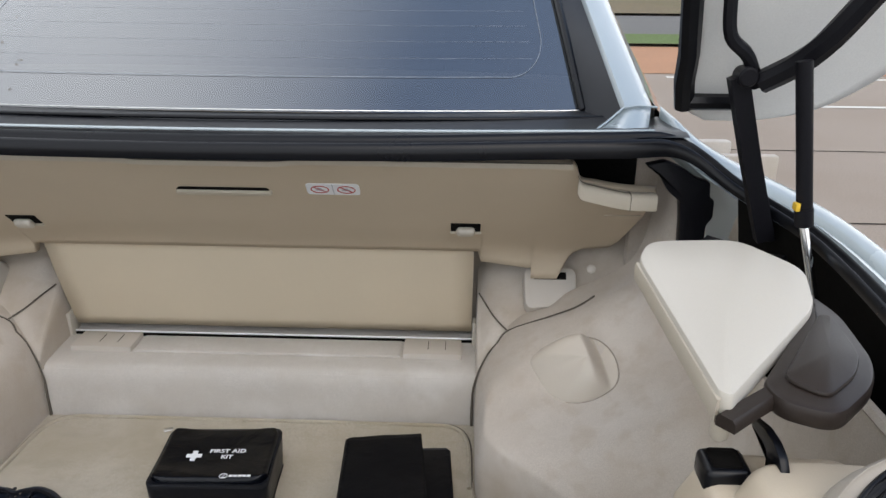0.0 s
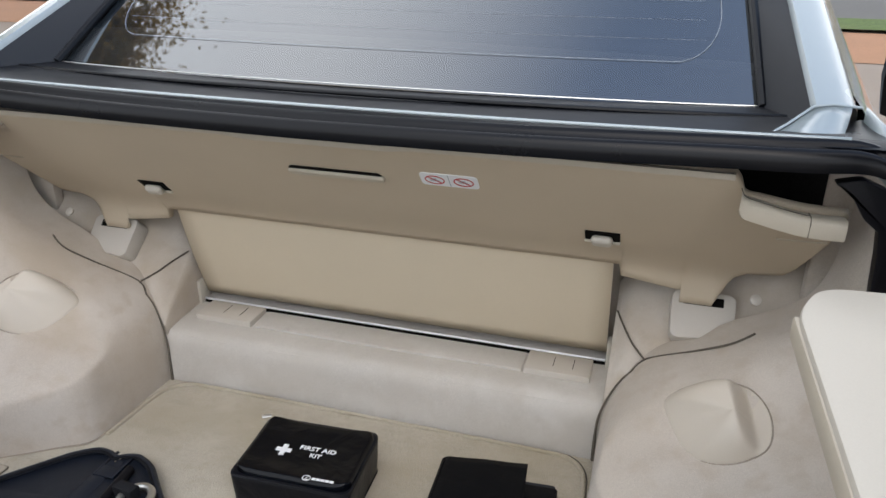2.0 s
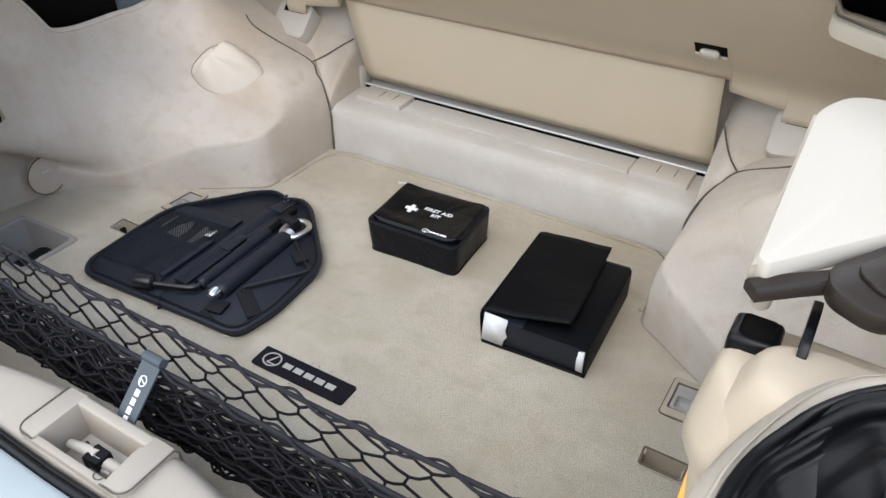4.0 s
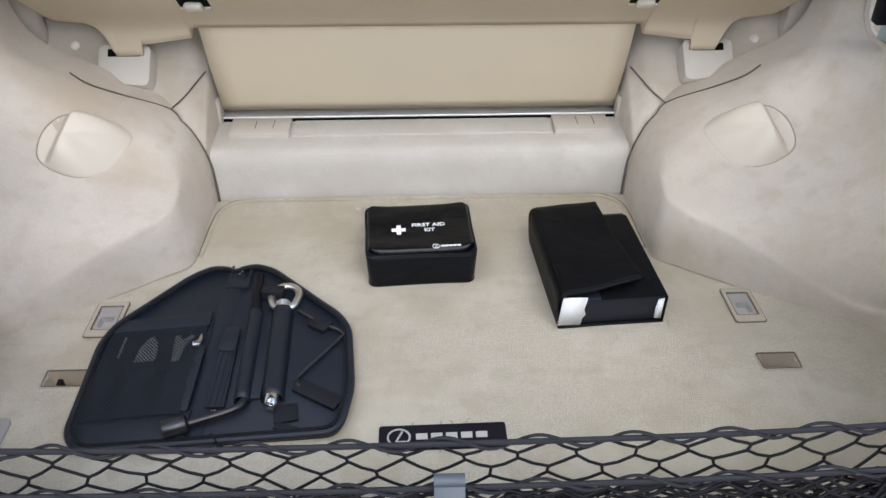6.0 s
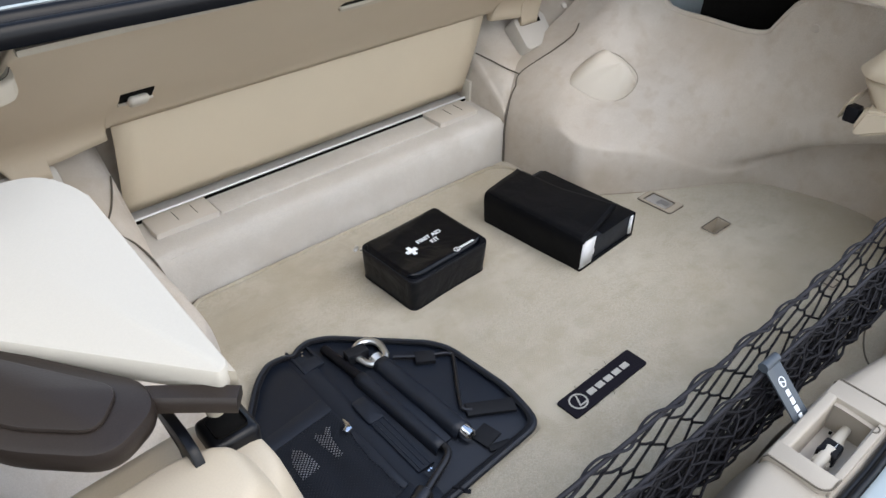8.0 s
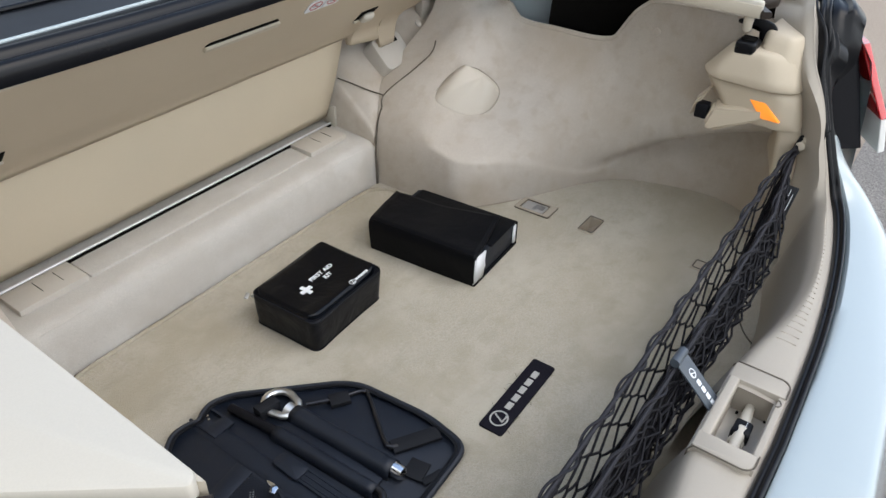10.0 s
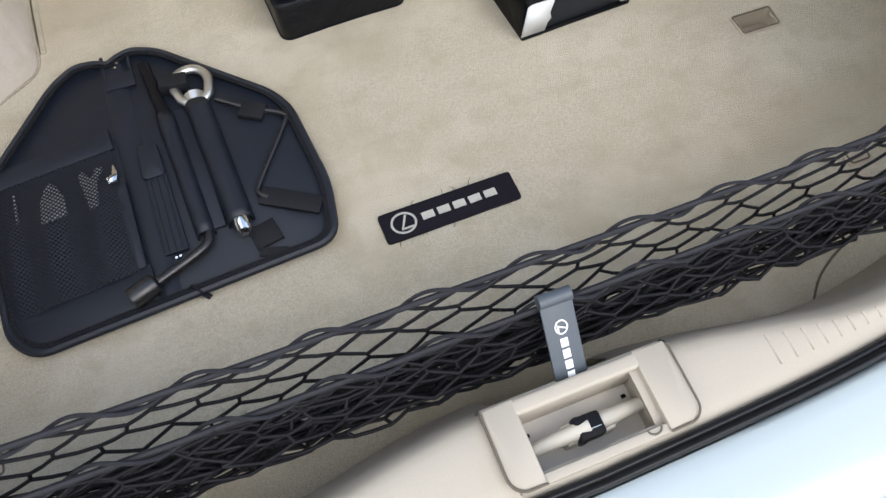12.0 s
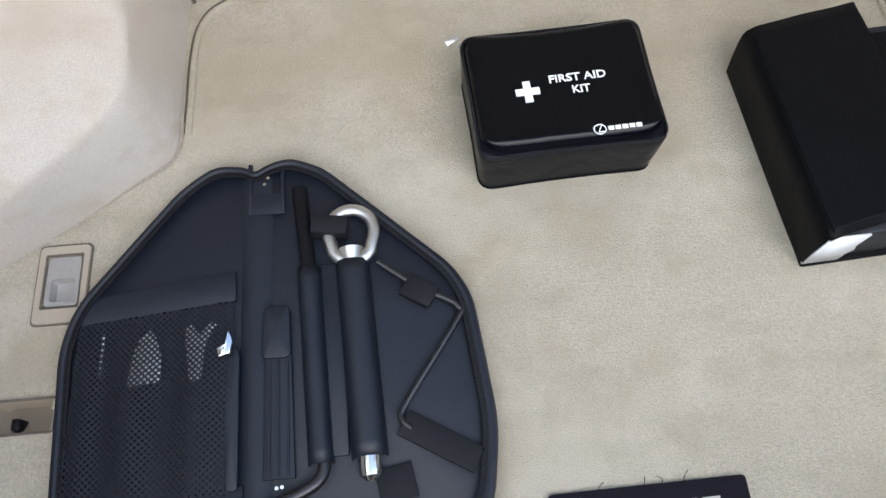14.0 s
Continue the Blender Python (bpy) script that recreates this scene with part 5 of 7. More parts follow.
part("lock_catch", bm, BLACKPLASTIC, cover, "black lock catch").location = LOCK_AT
bm = bmesh.new()
box(bm, -0.002, 0.008, 0.2410, 0.2416, 0.6985, 0.6994)
part("catch_mark", bm, STEEL, cover).location = LOCK_AT
for x, y in ((-0.042, 0.257), (0.042, 0.258), (0.0475, 0.2275)):
    bm = bmesh.new()
    box(bm, x - 0.0016, x + 0.0016, y - 0.0014, y + 0.0014, 0.671, 0.675)
    part("cover_screw", bm, GAP, cover).location = LOCK_AT

# ---- hinge cover flaps, their posts and the corner towers ----
for s in (1, -1):
    fo = rounded([(s * 0.503, 0.700), (s * 0.524, 0.748), (s * 0.618, 0.756), (s * 0.656, 0.680), (s * 0.632, 0.600), (s * 0.516, 0.456), (s * 0.508, 0.462)], 0.022, 6)
    bm = bmesh.new()
    slab(bm, fo, 0.955, 0.974, 0.003)
    flap = part("hinge_flap", bm, FLAPTOP, car, "ivory hinge cover flap with a black hinge end")
    bm = bmesh.new()
    slab(bm, [(s * x, y) for x, y in ((0.5012, 0.700), (0.5065, 0.458), (0.516, 0.466), (0.512, 0.69))], 0.950, 0.9685, 0.002)
    part("flap_edge", bm, TRIM, flap, "cream flap edge")
    bm = bmesh.new()
    slab(bm, rounded([(s * 0.548, 0.488), (s * 0.628, 0.606), (s * 0.646, 0.648), (s * 0.655, 0.600), (s * 0.645, 0.522), (s * 0.628, 0.488), (s * 0.585, 0.446), (s * 0.552, 0.464)], 0.018, 5), 0.949, 0.966, 0.005)
    tube(bm, smooth_path([(s * 0.511, 0.449, 0.955), (s * 0.532, 0.466, 0.956), (s * 0.556, 0.484, 0.957)], 4), 1, profile=[(-0.0075, -0.004), (-0.0075, 0.003), (-0.005, 0.006), (0.005, 0.006), (0.0075, 0.003), (0.0075, -0.004)])
    hinge_ob = part("flap_hinge", bm, HINGEPLASTIC, flap, "black plastic hinge end of the flap")
    bm = bmesh.new()
    slab(bm, rounded([(s * 0.562, 0.488), (s * 0.632, 0.592), (s * 0.642, 0.590), (s * 0.634, 0.525), (s * 0.618, 0.496), (s * 0.584, 0.464)], 0.012, 5), 0.9655, 0.970, 0.002)
    part("hinge_plate", bm, HINGEPLASTIC, hinge_ob)
    bm = bmesh.new()
    lathe(bm, [(0.004, 0.0), (0.0065, 0.003), (0.0075, 0.02), (0.0075, 0.032)], Matrix.Translation((s * 0.518, 0.474, 0.926)), 14)
    part("flap_peg", bm, TRIM, flap, "cream peg below the flap")
    # tower
    def hull(bm, pts, bevel, segs=3):
        b2 = bmesh.new()
        for p in pts:
            b2.verts.new(flip(p, s))
        bmesh.ops.convex_hull(b2, input=b2.verts)
        bmesh.ops.dissolve_limit(b2, angle_limit=0.2, verts=b2.verts, edges=b2.edges)
        bmesh.ops.bevel(b2, geom=list(b2.edges), offset=bevel, segments=segs, affect="EDGES", clamp_overlap=True)
        return join(bm, b2)
    def loft(bm, low, high, z0, z1, r, under=True):
        b2 = bmesh.new()
        lo, hi = rounded([flip((*p, 0), s).xy for p in low], r), rounded([flip((*p, 0), s).xy for p in high], r)
        n = len(lo)
        clo, chi = sum(lo, Vector((0, 0))) / n, sum(hi, Vector((0, 0))) / n
        rings = []
        levels = ([(0.0, 0.90), (0.02, 0.97), (0.06, 1.0)] if under else [(0.0, 1.0)]) + [(0.3, 1), (0.6, 1), (0.82, 0.995), (0.92, 0.97), (0.97, 0.92), (1.0, 0.82)]
        for u, f in levels:
            c2 = clo.lerp(chi, u)
            rings.append([b2.verts.new((*(c2 + (a.lerp(b, u) - c2) * f), z0 + (z1 - z0) * u)) for a, b in zip(lo, hi)])
        for a, b in zip(rings, rings[1:]):
            for k in range(n):
                b2.faces.new((a[k], a[(k + 1) % n], b[(k + 1) % n], b[k]))
        b2.faces.new(rings[0][::-1])
        b2.faces.new(rings[-1])
        return join(bm, b2)
    bm = bmesh.new()
    loft(bm, [(0.499, 0.505), (0.496, 0.408), (0.518, 0.373), (0.650, 0.374), (0.655, 0.52), (0.535, 0.530)], [(0.508, 0.482), (0.505, 0.430), (0.530, 0.395), (0.62, 0.392), (0.62, 0.486), (0.540, 0.490)], 0.850, 0.904, 0.016)
    loft(bm, [(0.503, 0.446), (0.502, 0.402), (0.532, 0.376), (0.648, 0.376), (0.648, 0.460), (0.57, 0.462)], [(0.530, 0.446), (0.530, 0.408), (0.545, 0.396), (0.632, 0.390), (0.636, 0.450), (0.56, 0.454)], 0.862, 0.9265, 0.014, under=False)
    loft(bm, [(0.516, 0.464), (0.515, 0.390), (0.530, 0.360), (0.65, 0.360), (0.65, 0.500), (0.57, 0.502)], [(0.508, 0.503), (0.507, 0.398), (0.524, 0.374), (0.655, 0.376), (0.655, 0.51), (0.54, 0.526)], 0.787, 0.8495, 0.012)
    loft(bm, [(0.535, 0.380), (0.545, 0.350), (0.66, 0.345), (0.66, 0.42)], [(0.535, 0.395), (0.545, 0.362), (0.66, 0.360), (0.66, 0.42)], 0.70, 0.80, 0.010, under=False)
    tower = part("corner_tower", bm, TOWERTRIM, car, "cream moulded corner housing", 60)
    bm = bmesh.new()
    box(bm, s * 0.522 - 0.0165, s * 0.522 + 0.0165, 0.451, 0.482, 0.893, 0.914, 0.005, segs=3)
    part("tower_stop", bm, BLACK, tower, "black rubber stop")
    bm = bmesh.new()
    box(bm, s * 0.522 - 0.011, s * 0.522 + 0.011, 0.456, 0.477, 0.9132, 0.9150, 0.003)
    part("stop_hollow", bm, GAP, tower)
    bm = bmesh.new()
    hook_m = Matrix(((0, 0, s, s * 0.5515), (1, 0, 0, 0.448), (0, 1, 0, 0.888), (0, 0, 0, 1)))
    slab(bm, rounded([(-0.004, 0.0), (-0.012, 0.022), (-0.013, 0.037), (-0.005, 0.046), (0.008, 0.0495), (0.026, 0.049), (0.048, 0.0425), (0.047, 0.0375), (0.030, 0.038), (0.018, 0.0385), (0.011, 0.034), (0.009, 0.026), (0.012, 0.018), (0.007, 0.0)], 0.004), -0.0032, 0.0032, 0.0008, m=hook_m)
    part("tower_hook", bm, BLACK, tower, "black latch hook")
    bm = bmesh.new()
    hull(bm, [(0.502, 0.500, 0.768), (0.502, 0.485, 0.763), (0.510, 0.412, 0.800), (0.510, 0.415, 0.820), (0.503, 0.489, 0.804), (0.538, 0.500, 0.768), (0.538, 0.485, 0.763), (0.550, 0.412, 0.800), (0.550, 0.415, 0.820), (0.538, 0.497, 0.806)], 0.005)
    clip = part("warning_clip", bm, TOWERTRIM, tower, "cream clip arm")
    bm = bmesh.new()
    hull(bm, [(0.504, 0.524, 0.774), (0.503, 0.518, 0.806), (0.520, 0.502, 0.828), (0.552, 0.502, 0.832), (0.546, 0.529, 0.796), (0.536, 0.527, 0.772), (0.516, 0.512, 0.801)], 0.004)
    part("clip_finger", bm, TOWERTRIM, clip, "cream clip finger")
    bm = bmesh.new()
    box(bm, s * 0.516 - 0.010, s * 0.516 + 0.010, 0.497, 0.517, 0.778, 0.803, 0.003)
    part("clip_catch", bm, BLACKPLASTIC, clip, "black catch")
    q = Matrix(((0, 0, -s, s * 0.5125), (1, 0, 0, 0), (0, 1, 0, 0), (0, 0, 0, 1)))
    bm = bmesh.new()
    slab(bm, rounded([(0.4405, 0.8295), (0.4155, 0.8305), (0.3875, 0.8035), (0.4165, 0.8035)], 0.003), -0.010, 0.0028, 0.0012, m=q)
    part("boot_lamp", bm, AMBER if s == 1 else GREYTRIM, tower, "lit amber boot lamp" if s == 1 else "plastic boot lamp cover")
    bm = bmesh.new()
    lathe(bm, [(0.010, 0), (0.010, 0.004), (0.006, 0.005), (0.0045, 0.012), (0.007, 0.016)], Matrix.Translation((s * 0.548, 0.352, 0.768)) @ pose(0, 0, 0, 0, -90 * s, 0), 12)
    part("net_hook", bm, TRIM, tower, "cream net hook")

    if s == -1:
        tower.location.x += 0.014
        tower.location.y += 0.007
        flap.location.x += 0.006

# the rest of the body, closed round the cabin
for s in (1, -1):
    bm = bmesh.new()
    sheet(bm, lambda y, v, s=s: (s * (ramp(v, [(0, 0.80), (0.25, 0.85), (0.6, 0.865), (0.85, 0.84), (1, 0.79)]) - 0.10 * max(0, (y - 3.6) / 0.9) ** 2 - 0.02 * max(0, 1.3 - y)), y, 0.26 + (0.57 - 0.05 * max(0, y - 3.0)) * v), steps(1.05, 4.45, 40), steps(0, 1, 14))
    wing = part("body_side", bm, PAINT, car, "pearl white painted body side")
    bm = bmesh.new()
    box(bm, s * 0.868 - 0.006, s * 0.868 + 0.006, 1.75, 1.90, 0.72, 0.745, 0.005)
    part("door_handle", bm, PAINT, wing, "white door handle")
    bm = bmesh.new()
    tube(bm, [(s * 0.79, 1.10, 0.835), (s * 0.79, 3.2, 0.825)], 0.012, 8)
    part("belt_trim", bm, BLACKPLASTIC, wing, "black belt line trim")
    bm = bmesh.new()
    sheet(bm, lambda y, v, s=s: (s * (0.79 - (0.27 * v)), y + 0.10 * v * (y < 1.8), 0.84 + 0.53 * v), steps(1.95, 3.05, 8), steps(0, 1, 6))
    part("side_window", bm, GLASS, car, "tinted side window")
bm = bmesh.new()
sheet(bm, lambda x, y: (x, y, 0.845 + 0.03 * (1 - (x / 0.8) ** 2) - 0.10 * max(0, (y - 3.2) / 1.25) ** 2), steps(-0.78, 0.78, 16), steps(3.2, 4.45, 14))
part("bonnet", bm, PAINT, car, "pearl white bonnet", face=(0, 0, 1))
bm = bmesh.new()
sheet(bm, lambda x, v: (x * (1 - 0.22 * v), 3.2 - 0.36 * v, 0.86 + 0.54 * v), steps(-0.72, 0.72, 14), steps(0, 1, 8))
part("windscreen", bm, GLASS, car, "tinted windscreen")
bm = bmesh.new()
box(bm, -0.72, 0.72, 4.40, 4.50, 0.28, 0.72, 0.04)
part("front_bumper", bm, PAINT, car, "pearl white front bumper")

# wheels under the car
for s in (1, -1):
    for y in (0.98, 3.6):
        wm = Matrix.Translation((s * 0.755, y, 0.33)) @ pose(0, 0, 0, 0, 90, 0)
        bm = bmesh.new()
        lathe(bm, [(0.24, -0.11), (0.31, -0.11), (0.33, -0.08), (0.33, 0.08), (0.31, 0.11), (0.24, 0.11)], wm, 40)
        wheel = part("tyre", bm, BLACK, car, "black road tyre")
        bm = bmesh.new()
        lathe(bm, [(0.05, -0.10), (0.238, -0.112), (0.238, 0.112), (0.05, 0.10)], wm, 32)
        part("rim", bm, STEEL, wheel, "silver alloy rim")
bm = bmesh.new()
box(bm, -0.62, 0.62, 0.30, 4.2, 0.22, 0.50, 0.03)
part("underbody", bm, BLACKPLASTIC, car, "dark underbody")

# ---- boot floor carpet ----
mat_thing = thing("boot_carpet", (0, 0.7, 0.53), "cream cut-pile carpet on the boot floor, lightly soiled", "carpet")


def lean(y):
    """The floor falls a little towards the seats."""
    return 0.5405 - 0.029 * max(0.0, y - 0.53)


def floor_z(x, y):
    return lean(y) + 0.0012 * noise.noise((x * 6, y * 6, 1)) + 0.0008 * noise.noise((x * 25, y * 25, 4))


def half_width(y):
    return max(0.3, ramp(y, FOOT) + 0.012) if y > 0.40 else ramp(y, [(0.40, 0.66), (0.34, 0.60), (0.29, 0.50)])


def inside(x, y):
    """True over the openings cut in the carpet."""
    if -0.64 < x < -0.512 and 0.475 < y < 0.570 + 0.05 * (x + 0.512):
        return True
    ax = x - 0.456 if x > 0 else x + 0.446
    return (abs(ax) < 0.0175 and abs(y - 0.752) < 0.027) or (abs(abs(x) - 0.464) < 0.0245 and abs(y - 0.638) < 0.0130)


bm = bmesh.new()
sheet(bm, lambda u, y: (u * half_width(y), y, floor_z(u * half_width(y), y) - 0.010 * (y > 1.060)), steps(-1, 1, 220), steps(0.29, 1.066, 154))
bmesh.ops.delete(bm, geom=[f for f in bm.faces if inside(*f.calc_center_median().xy)], context="FACES")
part("carpet_surface", bm, CARPET, mat_thing, face=(0, 0, 1))


def recess(bm, outer, inner, deep, m, rise=0.003, taper=0.8, tilt=0.0):
    """A rim of the outer outline round a hollow of the inner one."""
    b2 = bmesh.new()
    rings = []
    for ol, z, f in ((outer, -0.004, 1.0), (outer, rise * 0.6, 1.0), (outer, rise, 0.985), (inner, rise, 1.0), (inner, rise * 0.4, 0.97), (inner, -deep, taper)):
        rings.append([b2.verts.new((p.x * f, p.y * f, z + (tilt * p.y if z == -deep else 0))) for p in ol])
    n = len(rings[0])
    for a, b in zip(rings, rings[1:]):
        for k in range(n):
            b2.faces.new((a[k], a[(k + 1) % n], b[(k + 1) % n], b[k]))
    b2.faces.new(rings[-1])
    return join(bm, b2, m)


# rolled edge of the mat and the dark gap beside it
def mat_edge(s, out, lift):
    pts = [(0.0, 1.052), (0.16, 1.052), (0.29, 1.051), (0.322, 1.044), (0.340, 1.022), (0.346, 0.985), (0.347, 0.93), (0.3475, 0.892)]
    pts = [(x + out * min(1, x / 0.30), y + out * (1 if x < 0.33 else 0.4)) for x, y in pts]
    return smooth_path([(s * x, y, lean(y) + lift) for x, y in pts], 6)


for s in (1, -1):
    bm = bmesh.new()
    tube(bm, mat_edge(s, 0.0, 0.0012), 0.0034, 8)
    part("carpet_edge", bm, CARPET, mat_thing, "rolled carpet edge")
    bm = bmesh.new()
    tube(bm, mat_edge(s, 0.0046, 0.0004), 0.0013, 6)
    part("carpet_joint", bm, SEAM, mat_thing, "shadow gap along the carpet edge")
for s in (1, -1):
    bm = bmesh.new()
    tube(bm, [(s * (ramp(y, FOOT) - 0.0020), y, lean(y) + 0.0012) for y in steps(0.905, 0.795, 20)], 0.0014, 6)
    part("carpet_joint", bm, SOFTSEAM, mat_thing, "shadow gap along the lining")
    tx = 0.456 if s == 1 else -0.446
    hk = thing("tie_down", (tx, 0.750, lean(0.75)), "satin metal tie-down ring in a beige tray in the carpet", "tie-down", "tie-down rings")
    bm = bmesh.new()
    M = Matrix.Translation((tx, 0.750, lean(0.75) + 0.0012)) @ pose(0, 0, 0, -1.6, 0, 0)
    recess(bm, rounded([(-0.0215, -0.0355), (0.0215, -0.0355), (0.0215, 0.0355), (-0.0215, 0.0355)], 0.005), rounded([(-0.0165, -0.0230), (0.0165, -0.0230), (0.0165, 0.0280), (-0.0165, 0.0280)], 0.002), 0.014, M, rise=0.0022, taper=0.94)
    part("tray", bm, TRAY, hk, "beige plastic tray")
    # a metal plate with a rounded ring hollow
    bm = bmesh.new()
    recess(bm, rounded([(-0.0142, -0.0200), (0.0142, -0.0200), (0.0142, 0.0256), (-0.0142, 0.0256)], 0.004), rounded([(-0.0100, -0.0160), (0.0100, -0.0160), (0.0100, 0.0050), (-0.0100, 0.0050)], 0.004), 0.0075, M @ Matrix.Translation((0, 0, -0.0012)), rise=0.0016, taper=0.85)
    part("ring", bm, TIEMETAL, hk, "satin metal ring plate")
    bm = bmesh.new()
    tube(bm, [M @ Vector((p.x, p.y, 0.0002)) for p in rounded([(-0.0222, -0.0362), (0.0222, -0.0362), (0.0222, 0.0362), (-0.0222, 0.0362)], 0.005)], 0.0009, 6, closed=True)
    tube(bm, [M @ Vector((p.x, p.y, 0.0008)) for p in rounded([(-0.0158, -0.0222), (0.0158, -0.0222), (0.0158, 0.0272), (-0.0158, 0.0272)], 0.002)], 0.0010, 6, closed=True)
    part("tray_joint", bm, SEAM, hk, "dark joint round the tray")
    px = 0.464 if s == 1 else -0.464
    pk = thing("floor_pocket", (px, 0.638, lean(0.638)), "shallow beige plastic finger pocket let into the carpet", "pocket", "finger pockets")
    bm = bmesh.new()
    M = Matrix.Translation((px, 0.638, lean(0.638) + 0.0008))
    recess(bm, rounded([(-0.0285, -0.0160), (0.0285, -0.0160), (0.0285, 0.0160), (-0.0285, 0.0160)], 0.004), rounded([(-0.0240, -0.0125), (0.0240, -0.0125), (0.0262, 0.0142), (-0.0262, 0.0142)], 0.003), 0.015, M, rise=0.0006, taper=0.92, tilt=-0.85)
    part("tray", bm, TRAY, pk, "beige plastic tray")
    bm = bmesh.new()
    tube(bm, [M @ Vector((p.x, p.y, 0.0004)) for p in rounded([(-0.0252, -0.0130), (0.0252, -0.0130), (0.0264, 0.0144), (-0.0264, 0.0144)], 0.003)], 0.0011, 6, closed=True)
    part("pocket_lip", bm, SEAM, pk, "dark edge of the pocket")
    if s == -1:
        bm = bmesh.new()
        box(bm, px - 0.008, px - 0.001, 0.628, 0.638, 0.524, 0.5395, 0.002)
        part("pocket_catch", bm, BLACKPLASTIC, pk, "small black catch")
    ot = thing("floor_catch", (s * 0.462, 0.432, 0.54), "small plastic floor catch near the rear of the carpet", "catch", "floor catches")
    bm = bmesh.new()
    box(bm, s * 0.462 - 0.016, s * 0.462 + 0.016, 0.418, 0.446, 0.536, 0.5420, 0.002)
    part("plate", bm, TRAY, ot)
    bm = bmesh.new()
    tube(bm, [(s * 0.462 + x, y, 0.5424) for x, y in rounded([(-0.012, 0.421), (0.012, 0.421), (0.012, 0.442), (-0.012, 0.442)], 0.004)], 0.0011, 6, closed=True)
    part("slot", bm, SEAM, ot, "dark outline of the catch")

for s in (1, -1):
    bm = bmesh.new()
    tube(bm, smooth_path([(s * x, y, 0.5412) for x, y in ((0.318, 0.300), (0.338, 0.319), (0.37, 0.336), (0.41, 0.347), (0.486, 0.345), (0.56, 0.356), (0.625, 0.368), (0.669, 0.384))], 5), 0.0013, 6)
    part("carpet_joint", bm, SEAM, mat_thing, "dark joint at the rear corner of the carpet")

# open storage bin in the corner of the floor
bin_thing = thing("floor_bin", (-0.575, 0.525, 0.50), "open grey plastic storage bin sunk in the carpet corner", "storage bin")
bm = bmesh.new()
recess(bm, rounded([(-0.072, -0.056), (0.074, -0.056), (0.074, 0.052), (-0.072, 0.046)], 0.012), rounded([(-0.064, -0.050), (0.066, -0.050), (0.066, 0.044), (-0.064, 0.038)], 0.010), 0.075, Matrix.Translation((-0.575, 0.5225, 0.5405)), taper=0.85)
part("bin_shell", bm, BIN, bin_thing)

# woven patch on the carpet
patch_thing = thing("carpet_patch", (0.017, 0.530, 0.542), "black woven brand patch with silver ring sewn on the carpet", "patch")
PM = Matrix.Translation((0.0155, 0.5280, 0.5415)) @ pose(0, 0, 0, 0, 0, 0.8)
bm = bmesh.new()
slab(bm, rounded([(-0.0755, -0.0175), (0.0755, -0.0175), (0.0755, 0.0175), (-0.0755, 0.0175)], 0.004), -0.002, 0.0022, 0.0006, m=PM)
part("patch_cloth", bm, PATCH, patch_thing)
emblem(patch_thing, SILVERTHREAD, -0.052, 0, 0.0125, 0.0005, PM @ Matrix.Translation((0, 0, 0.0022)), 5, 0.0135, 0.0085, 0.0042, 0.0022, "silver thread ring")
bm = bmesh.new()
rnd = random.Random(8)
for k in range(9):
    x, sy = rnd.uniform(-0.07, 0.07), rnd.choice((1, -1, -1))
    L = rnd.uniform(0.003, 0.009)
    p = [PM @ Vector((x, sy * 0.017, 0.001)), PM @ Vector((x + rnd.uniform(-0.5, 0.7) * L, sy * (0.017 + L * 0.5), 0.002)), PM @ Vector((x + rnd.uniform(-0.5, 1.0) * L, sy * (0.017 + L * 0.9), 0.001))]
    tube(bm, smooth_path(p, 3), 0.0003, 4)
part("loose_thread", bm, PATCH, patch_thing)["kind"] = "stuff"

# ---- first aid kit ----
kit = thing("first_aid_kit", (-0.007, 0.862, 0.541), "black zipped vinyl first aid kit lying on the carpet", "first aid kit")
KM = Matrix.Translation((-0.0070, 0.8750, 0.5295)) @ pose(0, 0, 0, 0.8, 0, 3.0)
W, D, HT = 0.0815, 0.0632, 0.0600


def kit_ring(f, d=0.0):
    """The kit's outline, drawn in by d, its long sides bowed in a little."""
    w, dd = W * f - d, D * f - d
    pts = rounded([(-w, -dd), (-w * 0.3, -dd + 0.0016), (w * 0.3, -dd + 0.0016), (w, -dd), (w - 0.001, 0), (w, dd), (w * 0.3, dd - 0.0012), (-w * 0.3, dd - 0.0012), (-w, dd), (-w + 0.001, 0)], 0.014, 6)
    return pts


bm = bmesh.new()
b2 = bmesh.new()
rings = [[b2.verts.new((p.x, p.y, z + 0.0022 * (p.x / W) * (p.y / D) * (z / HT) + 0.0006 * noise.noise((p.x * 45, p.y * 45, z * 30)))) for p in kit_ring(f)]
         for z, f in ((0.0, 0.930), (0.0012, 0.955), (0.006, 0.968), (HT * 0.45, 0.985), (HT * 0.75, 0.995), (HT * 0.90, 1.0), (HT * 0.97, 0.992), (HT, 0.965), (HT - 0.002, 0.90))]
for p, q in zip(rings, rings[1:]):
    for k in range(len(p)):
        b2.faces.new((p[k], p[(k + 1) % len(p)], q[(k + 1) % len(p)], q[k]))
b2.faces.new(rings[0][::-1])
b2.faces.new(rings[-1])
join(bm, b2, KM)
part("case", bm, CASEVINYL, kit, "soft black vinyl case", 60)
# puffed glossy lid panel, sunk in the middle and rolled over at its rim
bm = bmesh.new()


